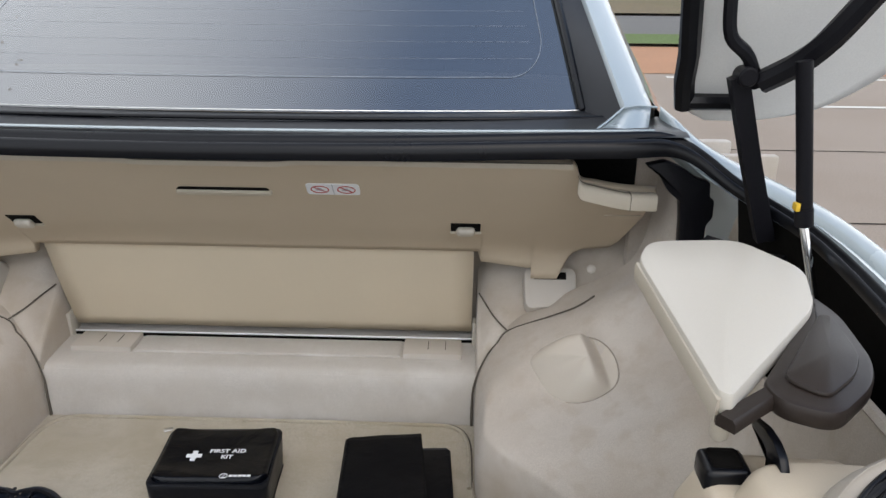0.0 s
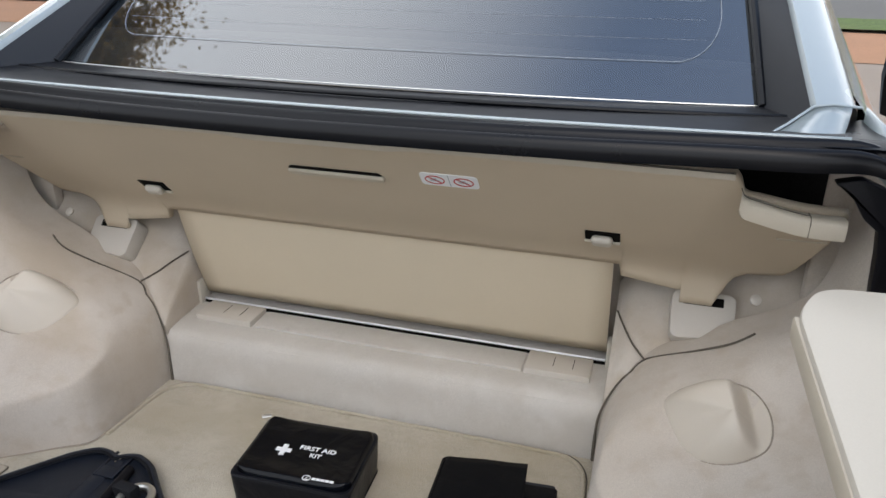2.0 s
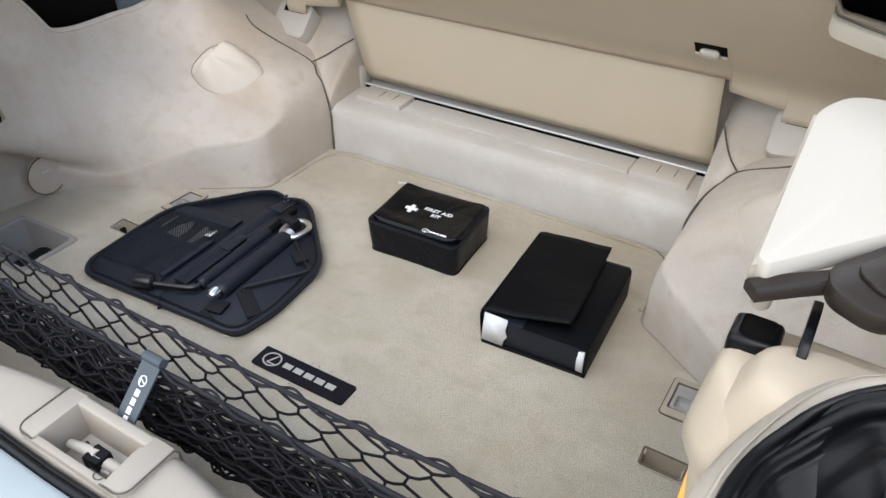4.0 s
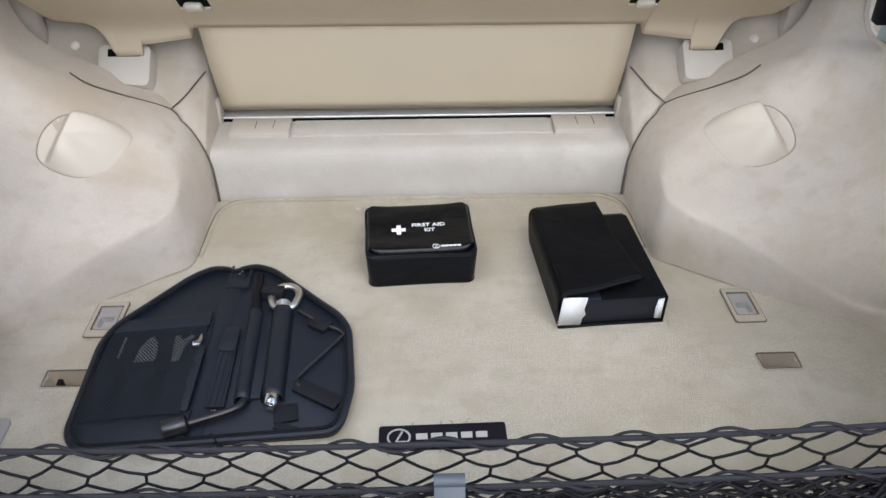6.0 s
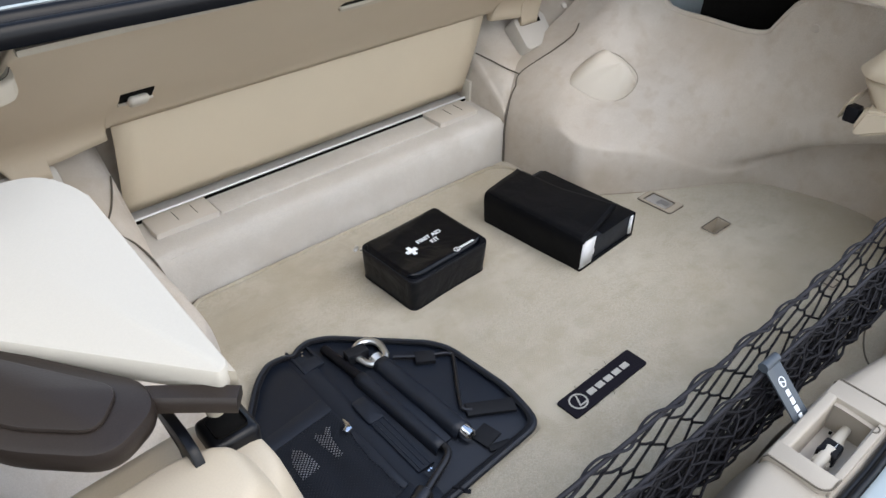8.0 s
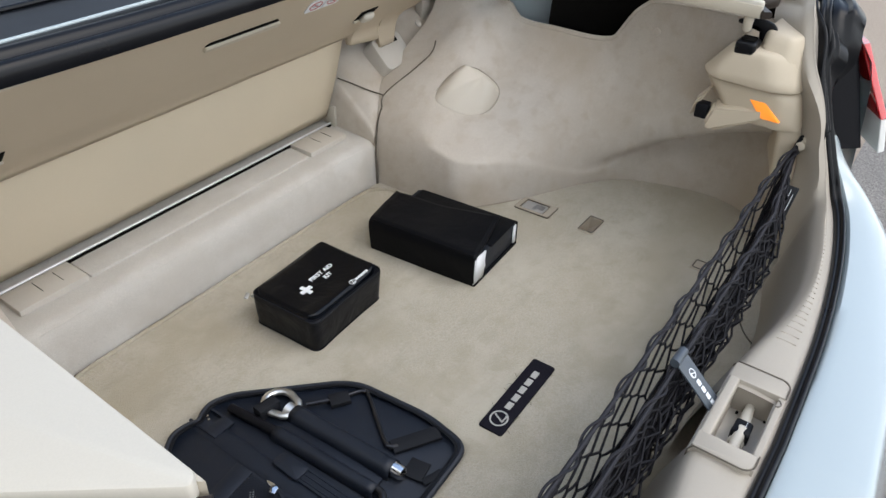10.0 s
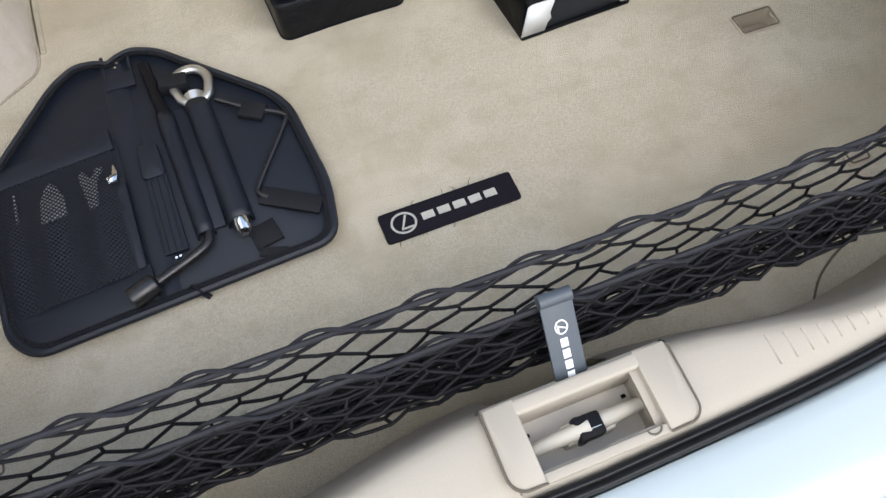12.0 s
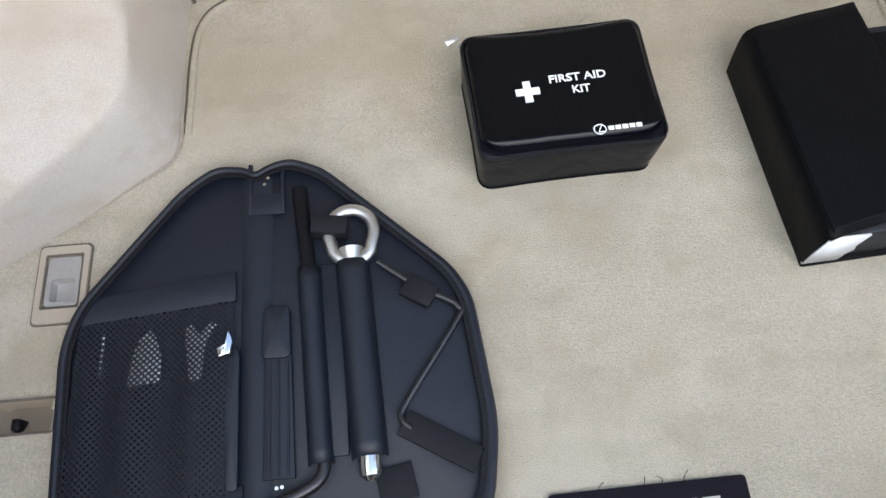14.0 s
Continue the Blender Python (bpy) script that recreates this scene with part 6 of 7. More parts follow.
def lid_panel(u, v):
    """A place on the lid; u and v from -1 to 1."""
    r = max(abs(u), abs(v))
    edge = min(1.0, (1 - abs(u)) / 0.08) * min(1.0, (1 - abs(v)) / (0.08 if v > 0 else 0.13))
    z = HT - 0.0055 + 0.0118 * (1 - (1 - max(0.0, edge)) ** 2.2)
    z -= 0.0040 * (1 - u * u) * (1 - v * v) - 0.0030 * abs(u) ** 3 * abs(v) ** 3 * (1 if r < 0.97 else 0)
    z -= 0.0020 * (1 - u * u) * abs(v) ** 6
    z += 0.0012 * noise.noise((u * 1.7, v * 1.5, 7)) * edge
    cut = max(0.0, abs(u) + abs(v) - 1.72) * 0.36
    return KM @ Vector(((W - 0.0012) * u * (1 - cut * abs(v)), (D - (0.0010 if v > 0 else 0.0055)) * v * (1 - cut * abs(u)) + 0.0016 * (1 - u * u) * abs(v) ** 4 * (-1 if v > 0 else 1), z))


sheet(bm, lid_panel, steps(-1, 1, 56), steps(-1, 1, 44))
part("lid_panel", bm, VINYL, kit, "glossy black vinyl lid panel", 80, (0, 0, 1))
bm = bmesh.new()
tube(bm, [KM @ Vector((p.x, p.y, HT - 0.0022 + 0.0022 * (p.x / W) * (p.y / D))) for p in kit_ring(0.990)], 0.0013, 8, closed=True)
part("piping", bm, STRAP, kit, "black piping round the lid")
bm = bmesh.new()
tube(bm, [KM @ Vector((p.x, p.y, 0.0040)) for p in kit_ring(0.966)], 0.0013, 6, closed=True)
part("base_piping", bm, CASEVINYL, kit, "black piping round the base")
bm = bmesh.new()
tube(bm, [KM @ Vector((p.x, p.y, HT * 0.962)) for p in kit_ring(0.990)], 1, closed=True, profile=[(-0.0008, -0.0028), (-0.0008, 0.0028), (0.0008, 0.0028), (0.0008, -0.0028)])
part("zip_tape", bm, STRAP, kit, "black zip tape")
zip_line = [KM @ Vector((p.x, p.y, HT * 0.972)) for p in kit_ring(0.992)]
verts, faces = [], []
for p, q in zip(zip_line, zip_line[1:] + zip_line[:1]):
    count = max(1, int((q - p).length / 0.0017))
    for j in range(count):
        c = p.lerp(q, j / count)
        k = len(verts)
        verts += [c + Vector((dx, dy, dz)) for dx, dy, dz in ((-0.0006, 0, -0.0011), (0.0006, 0, -0.0011), (0.0006, 0, 0.0011), (-0.0006, 0, 0.0011), (0, -0.0007, 0), (0, 0.0007, 0))]
        faces += [(k, k + 1, k + 4), (k + 1, k + 2, k + 4), (k + 2, k + 3, k + 4), (k + 3, k, k + 4), (k, k + 1, k + 5), (k + 1, k + 2, k + 5), (k + 2, k + 3, k + 5), (k + 3, k, k + 5)]
me = bpy.data.meshes.new("zip_teeth")
me.from_pydata(verts, [], faces)
me.materials.append(GUNMETAL)
teeth_ob = new("zip_teeth", me)
teeth_ob.parent, teeth_ob.matrix_parent_inverse, teeth_ob["kind"] = kit, kit.matrix_basis.inverted(), "stuff"
bm = bmesh.new()
box(bm, -0.0030, 0.0030, -0.0100, 0.0035, -0.0010, 0.0010, 0.0008, m=KM @ Matrix.Translation((-W - 0.0035, D + 0.001, HT * 0.93 + 0.004)) @ pose(0, 0, 0, 0, 20, -60))
box(bm, -0.0022, 0.0022, -0.0022, 0.0022, -0.0022, 0.0022, 0.0008, m=KM @ Matrix.Translation((-W + 0.0012, D - 0.004, HT * 0.93)))
part("zip_puller", bm, STEEL, kit, "small metal zip puller")
KT = KM @ Matrix.Translation((0, 0, HT + 0.0032))
bm = bmesh.new()
for a, b in ((0.0105, 0.0034), (0.0034, 0.0105)):
    box(bm, -a, a, -b, b, -0.0006, 0.0005 + 0.0001 * (a > b), m=KT @ Matrix.Translation((-0.0310, -0.0030, 0.0002)))
part("cross", bm, PRINT, kit, "white printed cross")
lettering("words", "FIRST AID", 0.0106, KT @ Matrix.Translation((-0.0115, 0.0030, 0.0006)), PRINT, kit, width=0.0500)
lettering("words", "KIT", 0.0106, KT @ Matrix.Translation((0.0070, -0.0095, 0.0006)), PRINT, kit, width=0.0155)
emblem(kit, PRINT, 0.0215, -0.0495, 0.0050, 0.0004, KT @ Matrix.Translation((0, 0, 0.0030)), 5, 0.0050, 0.0040, 0.0010, 0.0010, "white printed ring")

# ---- document wallet ----
wallet = thing("document_wallet", (0.235, 0.82, 0.541), "closed black leatherette document wallet with white papers showing at its ends", "wallet")
WM = Matrix.Translation((0.2470, 0.8165, 0.5320)) @ pose(0, 0, 0, -1.0, 0, 3.6)
bm = bmesh.new()
WX0, WX1, WY0, WY1 = -0.0745, 0.076, -0.102, 0.117
box(bm, WX0 + 0.003, WX1, WY0, WY1 - 0.010, 0.0, 0.005, 0.002, m=WM)
ol = [(0.0, 0.005), (0.03, 0.0022), (0.052, 0.0012), (0.0605, 0.0040)]
b2 = bmesh.new()
sheet(b2, lambda z, y: (WX0 + ramp(z, ol) - 0.002, y, z), steps(0.0, 0.0605, 12), steps(WY0 + 0.001, WY1 - 0.010, 6))
join(bm, b2, WM)
part("cover", bm, LEATHER, wallet, "black leatherette cover", 50)
bm = bmesh.new()
box(bm, WX0 + 0.004, WX1, WY0 + 0.004, WY1 - 0.014, 0.004, 0.0485, 0.004, m=WM)
part("pocket_block", bm, NYLON, wallet, "black cloth inner pocket")
bm = bmesh.new()
b2 = bmesh.new()


def flap_shape(u, v):
    x = WX0 + 0.001 + u * (0.120 - 0.010 * v)
    y = WY0 - 0.001 + (WY1 - WY0 - 0.010) * v + 0.021 * u
    z = 0.0645 - 0.0045 * max(0.0, 0.10 - u) ** 2 / 0.01 - 0.0090 * u + 0.044 * max(0.0, u - 0.35) * max(0.0, 0.50 - v)
    return Vector((x, y, z + 0.0010 * noise.noise((u * 3, v * 4, 1))))


sheet(b2, flap_shape, steps(0, 1, 24), steps(0, 1, 20))
join(bm, b2, WM)
fl = part("flap", bm, LEATHER, wallet, "black leatherette closing flap", face=(0, 0, 1))
thicken(fl, 0.0035)
bm = bmesh.new()
box(bm, WX0 + 0.060, WX1 + 0.001, WY0 + 0.002, WY1 - 0.022, 0.0470, 0.0495, 0.0012, m=WM)
box(bm, WX1 - 0.0005, WX1 + 0.0025, WY0 + 0.000, WY1 - 0.022, 0.0, 0.0485, 0.0014, m=WM)
part("side_cover", bm, LEATHER, wallet)
bm = bmesh.new()
b2 = bmesh.new()
rg = [b2.verts.new((x, WY0 + 0.0030, z)) for x, z in ((WX0 + 0.002, 0.007), (WX0 + 0.034, 0.006), (WX0 + 0.036, 0.018), (WX0 + 0.040, 0.024), (WX0 + 0.037, 0.034), (WX0 + 0.040, 0.0535), (WX0 + 0.006, 0.056))]
b2.faces.new(rg)
join(bm, b2, WM)
pp = part("paper", bm, WHITE, wallet, "white torn paper label", face=(0, 1, 0))
thicken(pp, 0.002)
bm = bmesh.new()
b2 = bmesh.new()
rg = [b2.verts.new((x, WY0 + 0.0030, z)) for x, z in ((WX1 - 0.011, 0.009), (WX1 - 0.002, 0.008), (WX1 - 0.002, 0.044), (WX1 - 0.010, 0.042), (WX1 - 0.012, 0.026))]
b2.faces.new(rg)
join(bm, b2, WM)
pp = part("paper", bm, WHITE, wallet, "white torn paper label", face=(0, 1, 0))
thicken(pp, 0.002)
bm = bmesh.new()
tube(bm, [WM @ (flap_shape(0.035, v) + Vector((0, 0, 0.0006))) for v in steps(0.02, 0.98, 24)], 0.0008, 6)
part("spine_seam", bm, LEATHER, wallet, "raised seam along the spine")
bm = bmesh.new()
tube(bm, [WM @ (flap_shape(u, 0.035) + Vector((0, 0, 0.0001))) for u in steps(0.10, 0.97, 20)], 0.0004, 5)
part("hem_stitch", bm, STRAP, wallet)
emblem(wallet, LEATHER, 0.010, -0.078, 0.005, 0.0004, WM @ Matrix.Translation((0, 0, 0.0649)), 5, 0.0045, 0.005, 0.0015, 0.0009, "blind embossed ring")

# ---- tool bag ----
bag = thing("tool_bag", (-0.27, 0.68, 0.541), "dark slate nylon tool bag lying unzipped and flat", "tool bag")
OUT = rounded([(-0.4315, 0.538), (-0.410, 0.5135), (-0.100, 0.532), (-0.088, 0.600), (-0.098, 0.708), (-0.112, 0.735), (-0.222, 0.840), (-0.250, 0.851), (-0.268, 0.846), (-0.280, 0.838), (-0.292, 0.845), (-0.316, 0.848), (-0.345, 0.828), (-0.428, 0.725), (-0.438, 0.690)], 0.022, 5)
OUT = [Vector((-0.262 + (p.x + 0.262) * 0.957, 0.515 + (p.y - 0.5135) * 0.970)) for p in OUT]
bm = bmesh.new()
slab(bm, OUT, 0.5405, 0.5555, 0.004)
part("base", bm, NYLON, bag, "slate nylon base", 60)
bm = bmesh.new()
c = Vector((-0.265, 0.67))
rimp = [Vector((p.x, p.y, 0.557)) for p in OUT]
tube(bm, rimp, 0.0048, 8, closed=True)
part("binding", bm, NYLON, bag, "padded edge binding")
bm = bmesh.new()
tube(bm, [Vector((c.x + (p.x - c.x) * 0.972, c.y + (p.y - c.y) * 0.970, 0.5605)) for p in rimp], 1, closed=True, profile=[(-0.0022, -0.001), (-0.0022, 0.001), (0.0022, 0.001), (0.0022, -0.001)])
part("zip_tape", bm, STRAP, bag, "zip tape")
teeth = [Vector((c.x + (p.x - c.x) * 0.972, c.y + (p.y - c.y) * 0.970, 0.562)) for p in rimp]
bm = bmesh.new()
for a, b in zip(teeth, teeth[1:] + teeth[:1]):
    L = (b - a).length
    k = max(1, int(L / 0.003))
    for j in range(k):
        p = a.lerp(b, j / k)
        box(bm, p.x - 0.0007, p.x + 0.0007, p.y - 0.0007, p.y + 0.0007, 0.5612, 0.5626)
zt = part("zip_teeth", bm, BLACKPLASTIC, bag, "fine dark zip teeth")
zt["kind"] = "stuff"
# two halves and the fold between them
bm = bmesh.new()
sheet(bm, lambda u, v: (-0.2775 + 0.013 * u, 0.525 + 0.305 * v, 0.5560 + 0.0035 * (1 - u * u)), steps(-1, 1, 8), steps(0, 1, 10))
part("fold", bm, NYLON, bag, "fold between the two halves")
bm = bmesh.new()
box(bm, -0.283, -0.256, 0.792, 0.812, 0.557, 0.5605, 0.001)
for x in (-0.284, -0.256):
    box(bm, x - 0.002, x + 0.002, 0.792, 0.842, 0.557, 0.5605, 0.001)
part("zip_patch", bm, NYLON, bag)
# mesh pocket
bm = bmesh.new()
PX0, PX1, PY0, PY1 = -0.420, -0.296, 0.552, 0.708


def pocket(u, v):
    x = PX0 + (PX1 - PX0) * u
    y = PY0 + (PY1 - PY0) * v + 0.012 * u
    lump = 0.006 * math.exp(-((u - 0.38) / 0.13) ** 2) + 0.008 * math.exp(-((u - 0.78) / 0.12) ** 2) + 0.003 * math.exp(-((u - 0.1) / 0.08) ** 2)
    return Vector((x, y, 0.5600 + (0.002 + lump) * math.sin(math.pi * min(1, 0.12 + v)) + 0.0008 * noise.noise((u * 7, v * 7, 5))))


sheet(bm, pocket, steps(0, 1, 40), steps(0, 1, 30))
part("mesh_pocket", bm, MESHCLOTH, bag, "black mesh pocket")
bm = bmesh.new()
slab(bm, [(PX0 - 0.004, PY1 - 0.004), (PX1 + 0.002, PY1 + 0.008), (PX1 + 0.001, PY1 + 0.034), (PX0 - 0.001, PY1 + 0.018)], 0.5565, 0.5605, 0.001)
part("pocket_band", bm, NYLON, bag, "nylon band of the pocket")
bm = bmesh.new()
slab(bm, [(PX0 - 0.001, PY0 - 0.006), (PX0 + 0.018, PY0 - 0.030), (PX1 + 0.010, PY0 - 0.022), (PX1 + 0.010, PY0 + 0.018), (PX0 - 0.004, PY0 + 0.004)], 0.5555, 0.5600, 0.001)
part("pocket_band", bm, NYLON, bag, "nylon band of the pocket")
bm = bmesh.new()
slab(bm, rounded([(PX1 - 0.003, PY0 + 0.014), (PX1 + 0.0065, PY0 + 0.014), (PX1 + 0.0060, PY1 - 0.036), (PX1 + 0.0010, PY1 - 0.030), (PX1 - 0.004, PY1 - 0.048), (PX1 - 0.006, PY1 - 0.080)], 0.004), 0.557, 0.5625, 0.0012)
part("pocket_side", bm, NYLON, bag, "pleated pocket side")


def sleeve(name, x0, y0, x1, y1, w, h):
    """A half-round cloth sleeve along a line on the bag."""
    bm = bmesh.new()
    a, b = Vector((x0, y0, 0.5555)), Vector((x1, y1, 0.5555))
    t = (b - a).normalized()
    sd = Vector((t.y, -t.x, 0))
    sheet(bm, lambda u, v: a.lerp(b, v) + sd * (w * math.copysign(abs(math.sin(u * 1.5708)) ** 0.85, u)) + Vector((0, 0, h * max(0.0, math.cos(u * 1.5708)) ** 0.8 * (1 + 0.04 * noise.noise((u * 2, v * 6, x0 * 50))))), steps(-1, 1, 16), steps(0, 1, 14))
    ob = part(name, bm, NYLON, bag, "stitched nylon sleeve", 70, (0, 0, 1))
    thicken(ob, 0.0015)
    return ob


sleeve("sleeve", -0.2340, 0.738, -0.2275, 0.580, 0.0100, 0.0140)
sleeve("sleeve", -0.1980, 0.741, -0.1908, 0.582, 0.0140, 0.0165)
bm = bmesh.new()
box(bm, -0.228, -0.206, 0.585, 0.742, 0.5555, 0.5600, 0.002, m=Matrix.Identity(4))
part("sleeve_base", bm, NYLON, bag)
# narrow pen pocket with a flap
bm = bmesh.new()
slab(bm, [(-0.271, 0.572), (-0.247, 0.572), (-0.249, 0.668), (-0.270, 0.668)], 0.5565, 0.5610, 0.001)
for x in (-0.266, -0.259, -0.252):
    tube(bm, [(x, 0.574, 0.5609), (x, 0.664, 0.5609)], 0.0011, 6)
part("pen_pocket", bm, NYLON, bag, "narrow nylon pocket")
bm = bmesh.new()
slab(bm, rounded([(-0.273, 0.664), (-0.249, 0.664), (-0.250, 0.708), (-0.271, 0.708)], 0.006), 0.5570, 0.5635, 0.002)
part("pocket_flap", bm, NYLON, bag)


def strap(name, pts, w, label, h=0.566):
    bm = bmesh.new()
    (ax, ay), (bx, by) = pts
    t = Vector((bx - ax, by - ay)).normalized()
    n = Vector((-t.y, t.x)) * w
    slab(bm, [(ax + n.x, ay + n.y), (bx + n.x, by + n.y), (bx - n.x, by - n.y), (ax - n.x, ay - n.y)], 0.5568, h, 0.001)
    return part(name, bm, STRAP, bag, label)


strap("strap", ((-0.1555, 0.7185), (-0.1325, 0.7040)), 0.0100, "black retaining strap", 0.5635)
strap("strap", ((-0.1640, 0.6060), (-0.1090, 0.5730)), 0.0105, "black retaining strap", 0.5615)
strap("strap", ((-0.1860, 0.5590), (-0.1580, 0.5640)), 0.0130, "black hook and loop strap", 0.5600)
strap("strap", ((-0.1830, 0.5440), (-0.1560, 0.5350)), 0.0050, "black strap end", 0.5600)
bm = bmesh.new()
tube(bm, smooth_path([(-0.255, 0.531, 0.5615), (-0.251, 0.527, 0.5612), (-0.246, 0.521, 0.5590)], 4), 0.0022, 6)
box(bm, -0.006, 0.006, -0.0030, 0.0030, -0.001, 0.001, 0.0008, m=Matrix.Translation((-0.2440, 0.5190, 0.5575)) @ pose(0, 0, 0, 0, 0, -50))
part("zip_puller", bm, BLACKPLASTIC, bag, "black zip puller")
for x, y in ((-0.271, 0.820), (-0.268, 0.826), (-0.2605, 0.5655), (-0.2565, 0.5660)):
    bm = bmesh.new()
    lathe(bm, [(0.0015, 0), (0.0015, 0.002)], Matrix.Translation((x, y, 0.5605)), 8)
    part("zip_stop", bm, CHROME, bag, "bright zip stop")

# ---- tools in the bag ----
tow = thing("towing_eye", (-0.197, 0.68, 0.56), "satin steel towing eye with a threaded end, held in a sleeve", "towing eye")
bm = bmesh.new()
EY = Vector((-0.1975, 0.7675, 0.5640))
loop_pts = []
for k in range(28):
    a = 2 * math.pi * k / 28
    loop_pts.append(EY + Vector((0.0192 * math.sin(a), 0.0205 * math.cos(a) - (0.006 if math.cos(a) < -0.6 else 0), 0)))
tube(bm, loop_pts, 1, closed=True, profile=[(0.0054 * math.cos(q), 0.0042 * math.sin(q)) for q in steps(0, 2 * math.pi, 10)[:-1]])
tube(bm, [(-0.1985, 0.752, 0.561), (-0.1980, 0.739, 0.561)], lambda u: 0.0115 - 0.0035 * u, 14)
part("eye", bm, STEEL, tow, "satin steel eye", 60)
bm = bmesh.new()
tube(bm, [(-0.198, 0.736, 0.562), (-0.1902, 0.574, 0.562)], 0.0072, 12)
tube(bm, [(-0.1905, 0.582, 0.5645), (-0.1904, 0.574, 0.5645), (-0.1902, 0.5685, 0.5645), (-0.1900, 0.5650, 0.5640)], lambda u: 0.0092 - 0.0045 * u ** 4 + 0.0004 * math.sin(u * 40), 14)
part("shank", bm, CHROME, tow, "bright threaded end")
strap("eye_strap", ((-0.2300, 0.7745), (-0.2000, 0.7705)), 0.0080, "black strap through the eye", 0.5735)
bar = thing("extension_bar", (-0.236, 0.77, 0.56), "black enamelled jack handle bar, half in a sleeve", "bar")
bm = bmesh.new()
tube(bm, [(-0.2410, 0.8130, 0.562), (-0.2335, 0.7330, 0.562), (-0.2270, 0.590, 0.562)], 0.0064, 12)
part("bar_shaft", bm, BLACKPLASTIC, bar)
lug = thing("wheel_wrench", (-0.26, 0.55, 0.56), "dark steel wheel nut wrench with a socket end", "wheel wrench")
bm = bmesh.new()
tube(bm, smooth_path([(-0.2262, 0.592, 0.563), (-0.2250, 0.575, 0.564), (-0.2340, 0.564, 0.565), (-0.2600, 0.553, 0.565), (-0.2850, 0.543, 0.566)], 6), 0.0048, 12)
part("wrench_rod", bm, GUNMETAL, lug, "polished dark rod")
bm = bmesh.new()
d = Vector((-0.026, -0.010, 0)).normalized()
q = Matrix.Translation((-0.2820, 0.5445, 0.5665)) @ d.to_track_quat("Z", "Y").to_matrix().to_4x4()
lathe(bm, [(0.0060, 0.0), (0.0110, 0.003), (0.0114, 0.0045), (0.0114, 0.0285), (0.0110, 0.0295), (0.0084, 0.0295), (0.0080, 0.018)], q, 18)
part("socket", bm, GUNMETAL, lug, "dark steel socket", 25)
crank = thing("jack_crank", (-0.13, 0.67, 0.56), "thin dark cranked jack rod under black straps", "rod")
bm = bmesh.new()
tube(bm, smooth_path([(-0.1770, 0.7400, 0.5600), (-0.1450, 0.7150, 0.5600), (-0.1200, 0.7010, 0.5600), (-0.1135, 0.6945, 0.5600), (-0.1150, 0.6850, 0.5600), (-0.1600, 0.6220, 0.5600), (-0.1650, 0.6090, 0.5600), (-0.1580, 0.6010, 0.5600)], 5), 0.0027, 8)
part("rod", bm, GUNMETAL, crank)


def flat_tool(name, pts, label, cat):
    t = thing(name, (pts[0][0], pts[0][1], 0.56), label, cat)
    bm = bmesh.new()
    slab(bm, [(x, y - 0.003) for x, y in pts], 0.5568, 0.5594, 0.0009)
    part("jaw", bm, DULLSTEEL, t)
    return t


flat_tool("pliers", [(-0.378, 0.655), (-0.352, 0.657), (-0.353, 0.680), (-0.358, 0.694), (-0.364, 0.701), (-0.370, 0.694), (-0.376, 0.680)], "steel pliers showing through the mesh pocket", "pliers")
flat_tool("tyre_key", [(-0.4015, 0.664), (-0.3990, 0.664), (-0.3985, 0.700), (-0.4010, 0.700)], "thin steel key showing through the mesh pocket", "key")
flat_tool("spanner", [(-0.330, 0.655), (-0.321, 0.656), (-0.319, 0.679), (-0.316, 0.690), (-0.309, 0.700), (-0.314, 0.703), (-0.323, 0.693), (-0.330, 0.702), (-0.335, 0.699), (-0.334, 0.687)], "steel open-ended spanner showing through the mesh pocket", "spanner")
t = thing("spanner", (-0.301, 0.676, 0.56), "small bright open-ended spanner standing out of the pocket", "spanner")
bm = bmesh.new()
slab(bm, [(-0.304, 0.667), (-0.2955, 0.669), (-0.2935, 0.678), (-0.2955, 0.688), (-0.2985, 0.686), (-0.2995, 0.677), (-0.306, 0.674)], 0.566, 0.571, 0.0012)
part("jaw", bm, CHROME, t)

for ob in (bag, tow, bar, lug, crank, *[o for o in scene.objects if o.type == "EMPTY" and o.name.split(".")[0] in ("pliers", "spanner", "tyre_key")]):
    ob.location.z -= 0.007

# ---- cargo net ----
net = thing("cargo_net", (0, 0.36, 0.55), "slack black elastic cargo net strung across behind the load", "net")
NX = 0.545


def sag(x):
    return min(1.0, (1 - abs(x / NX)) / 0.30) if abs(x) < NX else 0.0


def net_top(x):
    f = sag(x)
    return Vector((x, 0.366 - 0.009 * (1 - f) ** 2, 0.7420 + 0.024 * (abs(x) / NX) ** 3))


def net_back(x):
    f = sag(x)
    return Vector((x, 0.366 - 0.009 * (1 - f) ** 2 - 0.028 * f, 0.7420 + 0.022 * (abs(x) / NX) ** 3 - 0.022 * f))


def net_low(x):
    f = sag(x)
    return Vector((x, 0.357 - 0.003 * (1 - f), 0.765 - 0.205 * f**1.3))



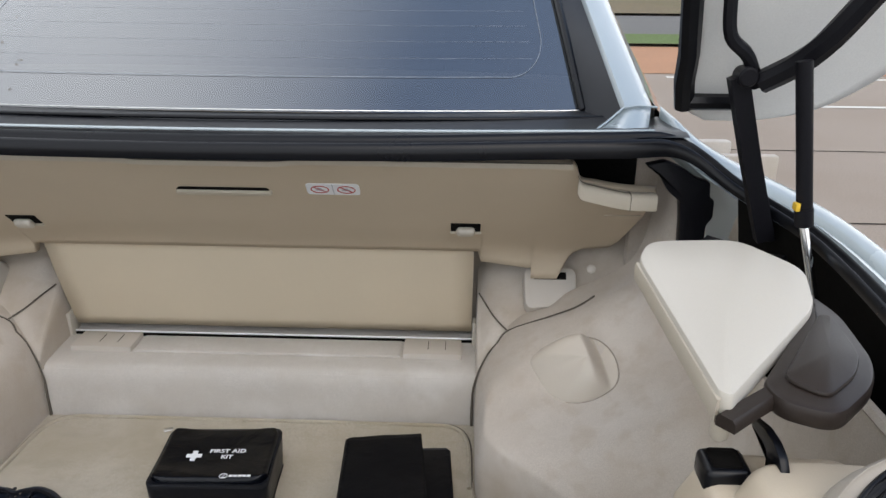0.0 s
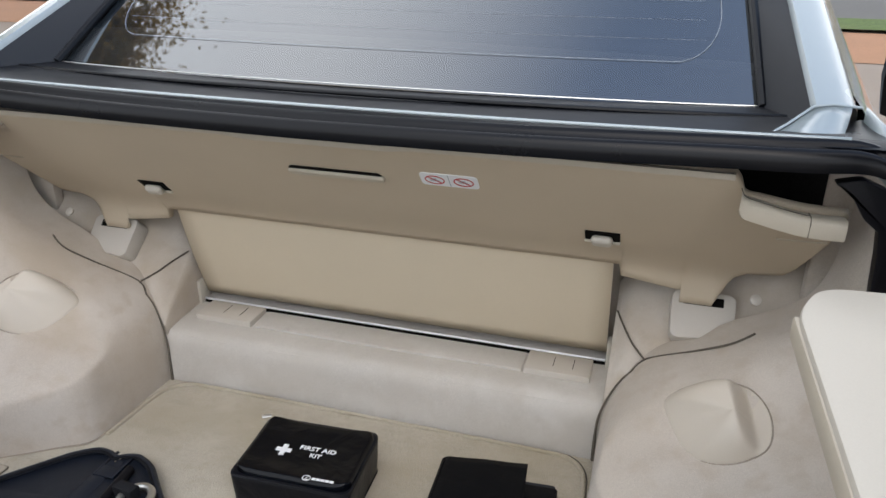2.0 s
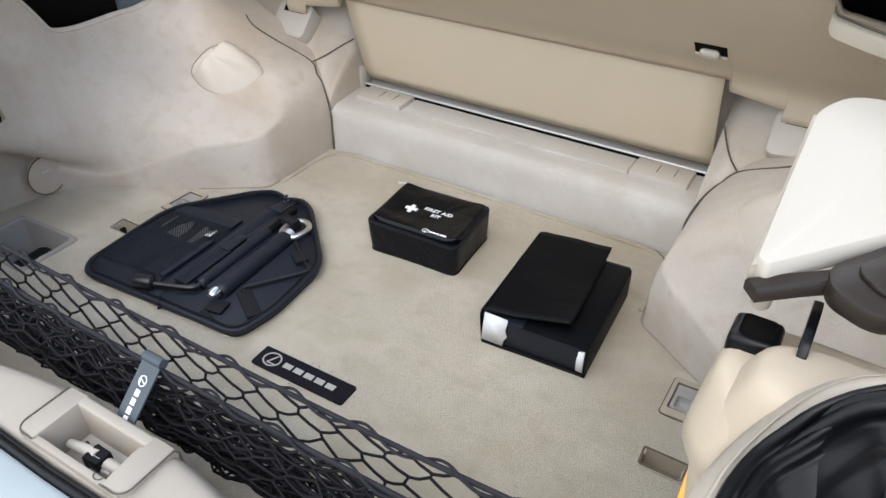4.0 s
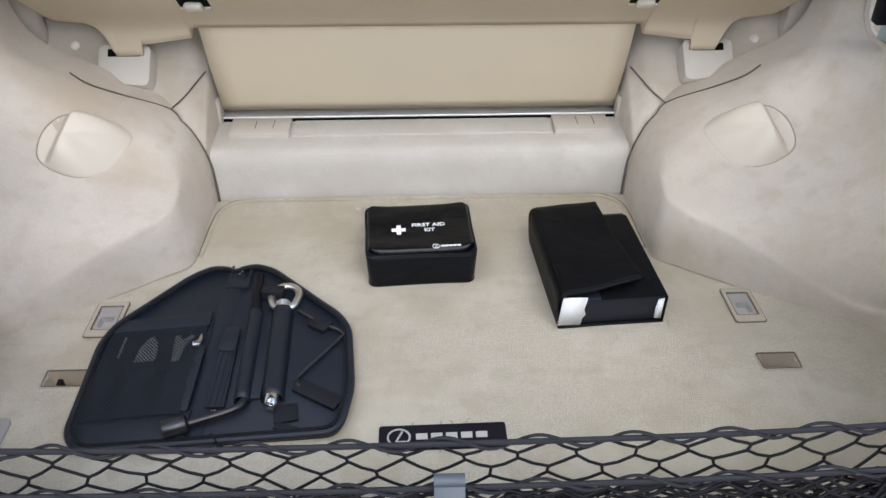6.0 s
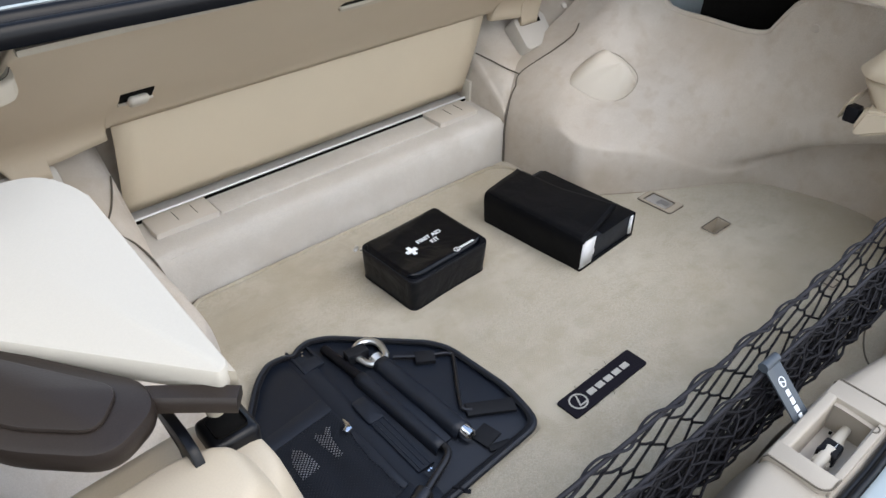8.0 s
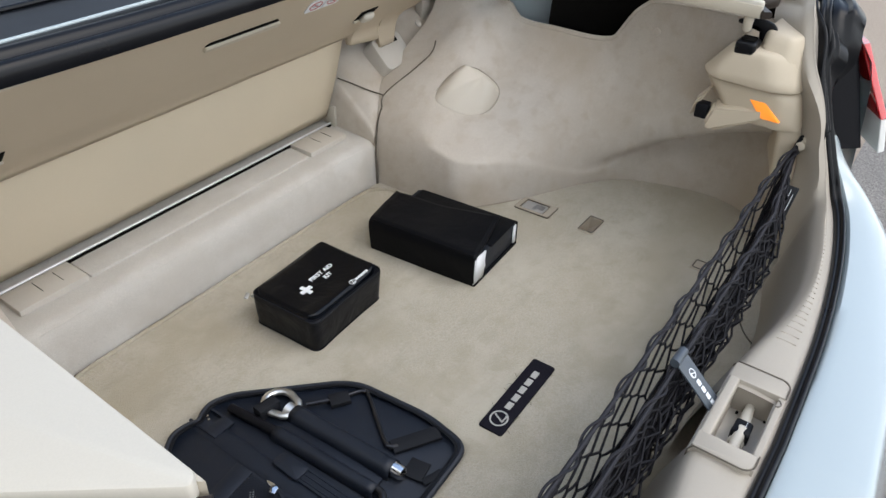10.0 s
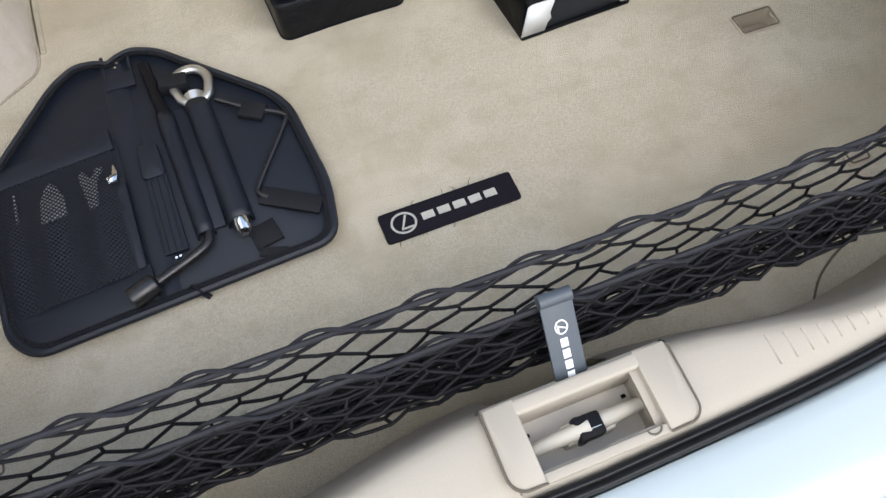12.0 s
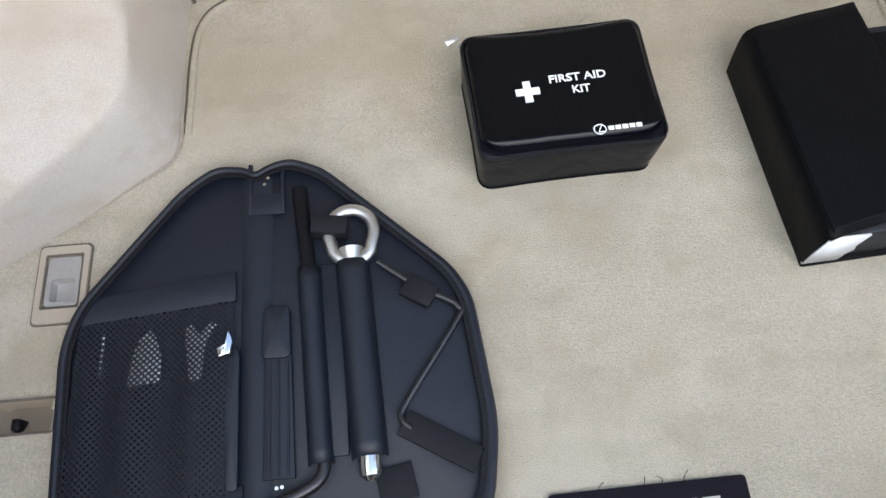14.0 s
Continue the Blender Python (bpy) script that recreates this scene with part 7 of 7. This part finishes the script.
def strands(bm, head, foot, seed, rows_n, slack, r, loose=1.0, columns=22):
    """A layer of wide six-sided meshes hanging from the cord head(x) down to foot(x)."""
    rd = random.Random(seed)
    dx = 2 * NX / columns
    pts = {}
    for j in range(2 * rows_n + 1):
        for i in range(columns + 1):
            x = -NX + i * dx + (dx / 2 if (j + 1) // 2 % 2 else 0) + rd.uniform(-1, 1) * 0.0030 * loose
            x = max(-NX, min(NX, x))
            v = ((j // 2) + (0.68 if j % 2 else 0.0)) / rows_n
            p = head(x).lerp(foot(x), v)
            bulge = slack * math.sin(math.pi * v) * sag(x)
            p += Vector((rd.uniform(-1, 1) * 0.003, bulge + rd.uniform(-1, 1) * 0.0035 * (0.25 + v), rd.uniform(-1, 1) * 0.0035 * (0.2 + v))) * loose * min(1, sag(x) * 1.3 + 0.1)
            p.z = max(p.z, 0.546)
            pts[i, j] = p

    def line(a, b):
        m = (a + b) / 2 - Vector((0, 0, 0.10 * (a - b).length * rd.random()))
        tube(bm, [a, m, b], r, 5, caps=False)
    for j in range(2 * rows_n):
        for i in range(columns + 1):
            line(pts[i, j], pts[i, j + 1])
            k = i + (1 if (j + 1) // 2 % 2 else -1)
            if j % 2 == 0 and 0 <= k <= columns:
                line(pts[i, j], pts[k, j + 1])


def net_bed(x):
    """Where the front layer sinks to, between the two cords."""
    return net_back(x).lerp(net_low(x), 0.38) + Vector((0, 0.012 * sag(x), 0))


bm = bmesh.new()
strands(bm, net_top, net_bed, 11, 4, 0.004, 0.0015, 0.7)
part("front_mesh", bm, CORD, net, "front layer of black cord meshes", 80)
bm = bmesh.new()
strands(bm, net_bed, net_low, 14, 6, 0.006, 0.0015)
part("front_mesh", bm, CORD, net, "lower front layer of black cord meshes", 80)
bm = bmesh.new()
strands(bm, net_back, net_low, 12, 11, -0.012, 0.0014)
part("back_mesh", bm, CORD, net, "back layer of black cord meshes", 80)
for seed, share, push in ((21, 0.0, 0.002), (22, 0.08, -0.016), (23, 0.20, -0.006), (24, 0.36, -0.010), (26, 0.04, -0.010)):
    bm = bmesh.new()
    strands(bm, lambda x: net_back(x).lerp(net_low(x), share), lambda x: net_back(x).lerp(net_low(x), min(1.0, share + 0.58)), seed, 8, push, 0.0016, 1.8, 25)
    part("slack_mesh", bm, CORD, net, "bunched slack of the net", 80)
for name, fn in (("top_cord", net_top), ("back_cord", net_back)):
    bm = bmesh.new()
    xs = steps(-NX, NX, 60)
    tube(bm, [fn(x) for x in xs], 0.0026, 8)
    cord = part(name, bm, THICKCORD, net, "thick dark grey elastic cord")
    bm = bmesh.new()
    tube(bm, [fn(x) + Vector((0, 0.0052 * math.cos(x * 2 * math.pi / 0.081), 0.0052 * math.sin(x * 2 * math.pi / 0.081))) for x in steps(-NX, NX, 260)], 0.0016, 6)
    part("lacing", bm, THICKCORD, cord, "braided lacing round the cord")
bm = bmesh.new()
tube(bm, [net_low(x) + Vector((0, 0, 0.004)) for x in steps(-NX, NX, 60)], 0.0018, 6)
part("fold_cord", bm, CORD, net)
for s in (1, -1):
    bm = bmesh.new()
    tube(bm, smooth_path([(s * 0.515, 0.360, 0.745), (s * 0.535, 0.357, 0.766), (s * 0.549, 0.354, 0.776), (s * 0.552, 0.350, 0.768), (s * 0.545, 0.350, 0.762)], 5), 0.004, 8)
    part("end_loop", bm, CORD, net, "corded end loop")
    bm = bmesh.new()
    n_tag, long_tag = Vector((-0.86 * s, -0.15, 0.48)).normalized(), Vector((0.497 * s, -0.068, 0.866))
    tag_at = Matrix.Translation((s * 0.486, 0.342, 0.698)) @ Matrix((long_tag, n_tag.cross(long_tag).normalized(), n_tag)).transposed().to_4x4()
    box(bm, -0.023, 0.023, -0.012, 0.012, -0.0008, 0.0008, 0.0005, m=tag_at)
    tg = part("care_tag", bm, STRAP, net, "black sewn care tag with pale lines")
    bm = bmesh.new()
    for k in range(4):
        box(bm, -0.018, 0.017 - 0.006 * (k % 2), 0.0075 - 0.0050 * k, 0.0083 - 0.0050 * k, 0.0006, 0.0011, m=tag_at)
    part("tag_line", bm, PRINT, tg)
    bm = bmesh.new()
    tube(bm, smooth_path([(s * 0.492, 0.345, 0.708), (s * 0.474, 0.338, 0.676), (s * 0.450, 0.333, 0.643), (s * 0.420, 0.338, 0.628), (s * 0.385, 0.348, 0.630)], 5), 1, profile=[(-0.011, -0.0008), (-0.011, 0.0008), (0.011, 0.0008), (0.011, -0.0008)], up=(0, 1, 0))
    part("end_strap", bm, STRAP, net, "black fabric end strap")
# rubber tag over the back cord
tag_m = Matrix.Translation((0.0125, 0.334, 0.7255)) @ pose(0, 0, 0, 42, 0, -1)
bm = bmesh.new()
box(bm, -0.0130, 0.0130, -0.066, 0.004, -0.0012, 0.0012, 0.0008, m=tag_m)
tube(bm, [tag_m @ Vector((x, 0.006, -0.001)) for x in (-0.0130, 0.0130)], 0.0058, 10)
tag_ob = part("brand_tag", bm, TAG, net, "slate rubber tag with a pale ring and bars")
emblem(tag_ob, PRINT, -0.0, 0, 0.0052, 0.0004, tag_m @ Matrix.Translation((0, -0.017, 0.0012)) @ pose(0, 0, 0, 0, 0, -90), 4, 0.0070, 0.0058, 0.0022, 0.0010, "pale printed ring")
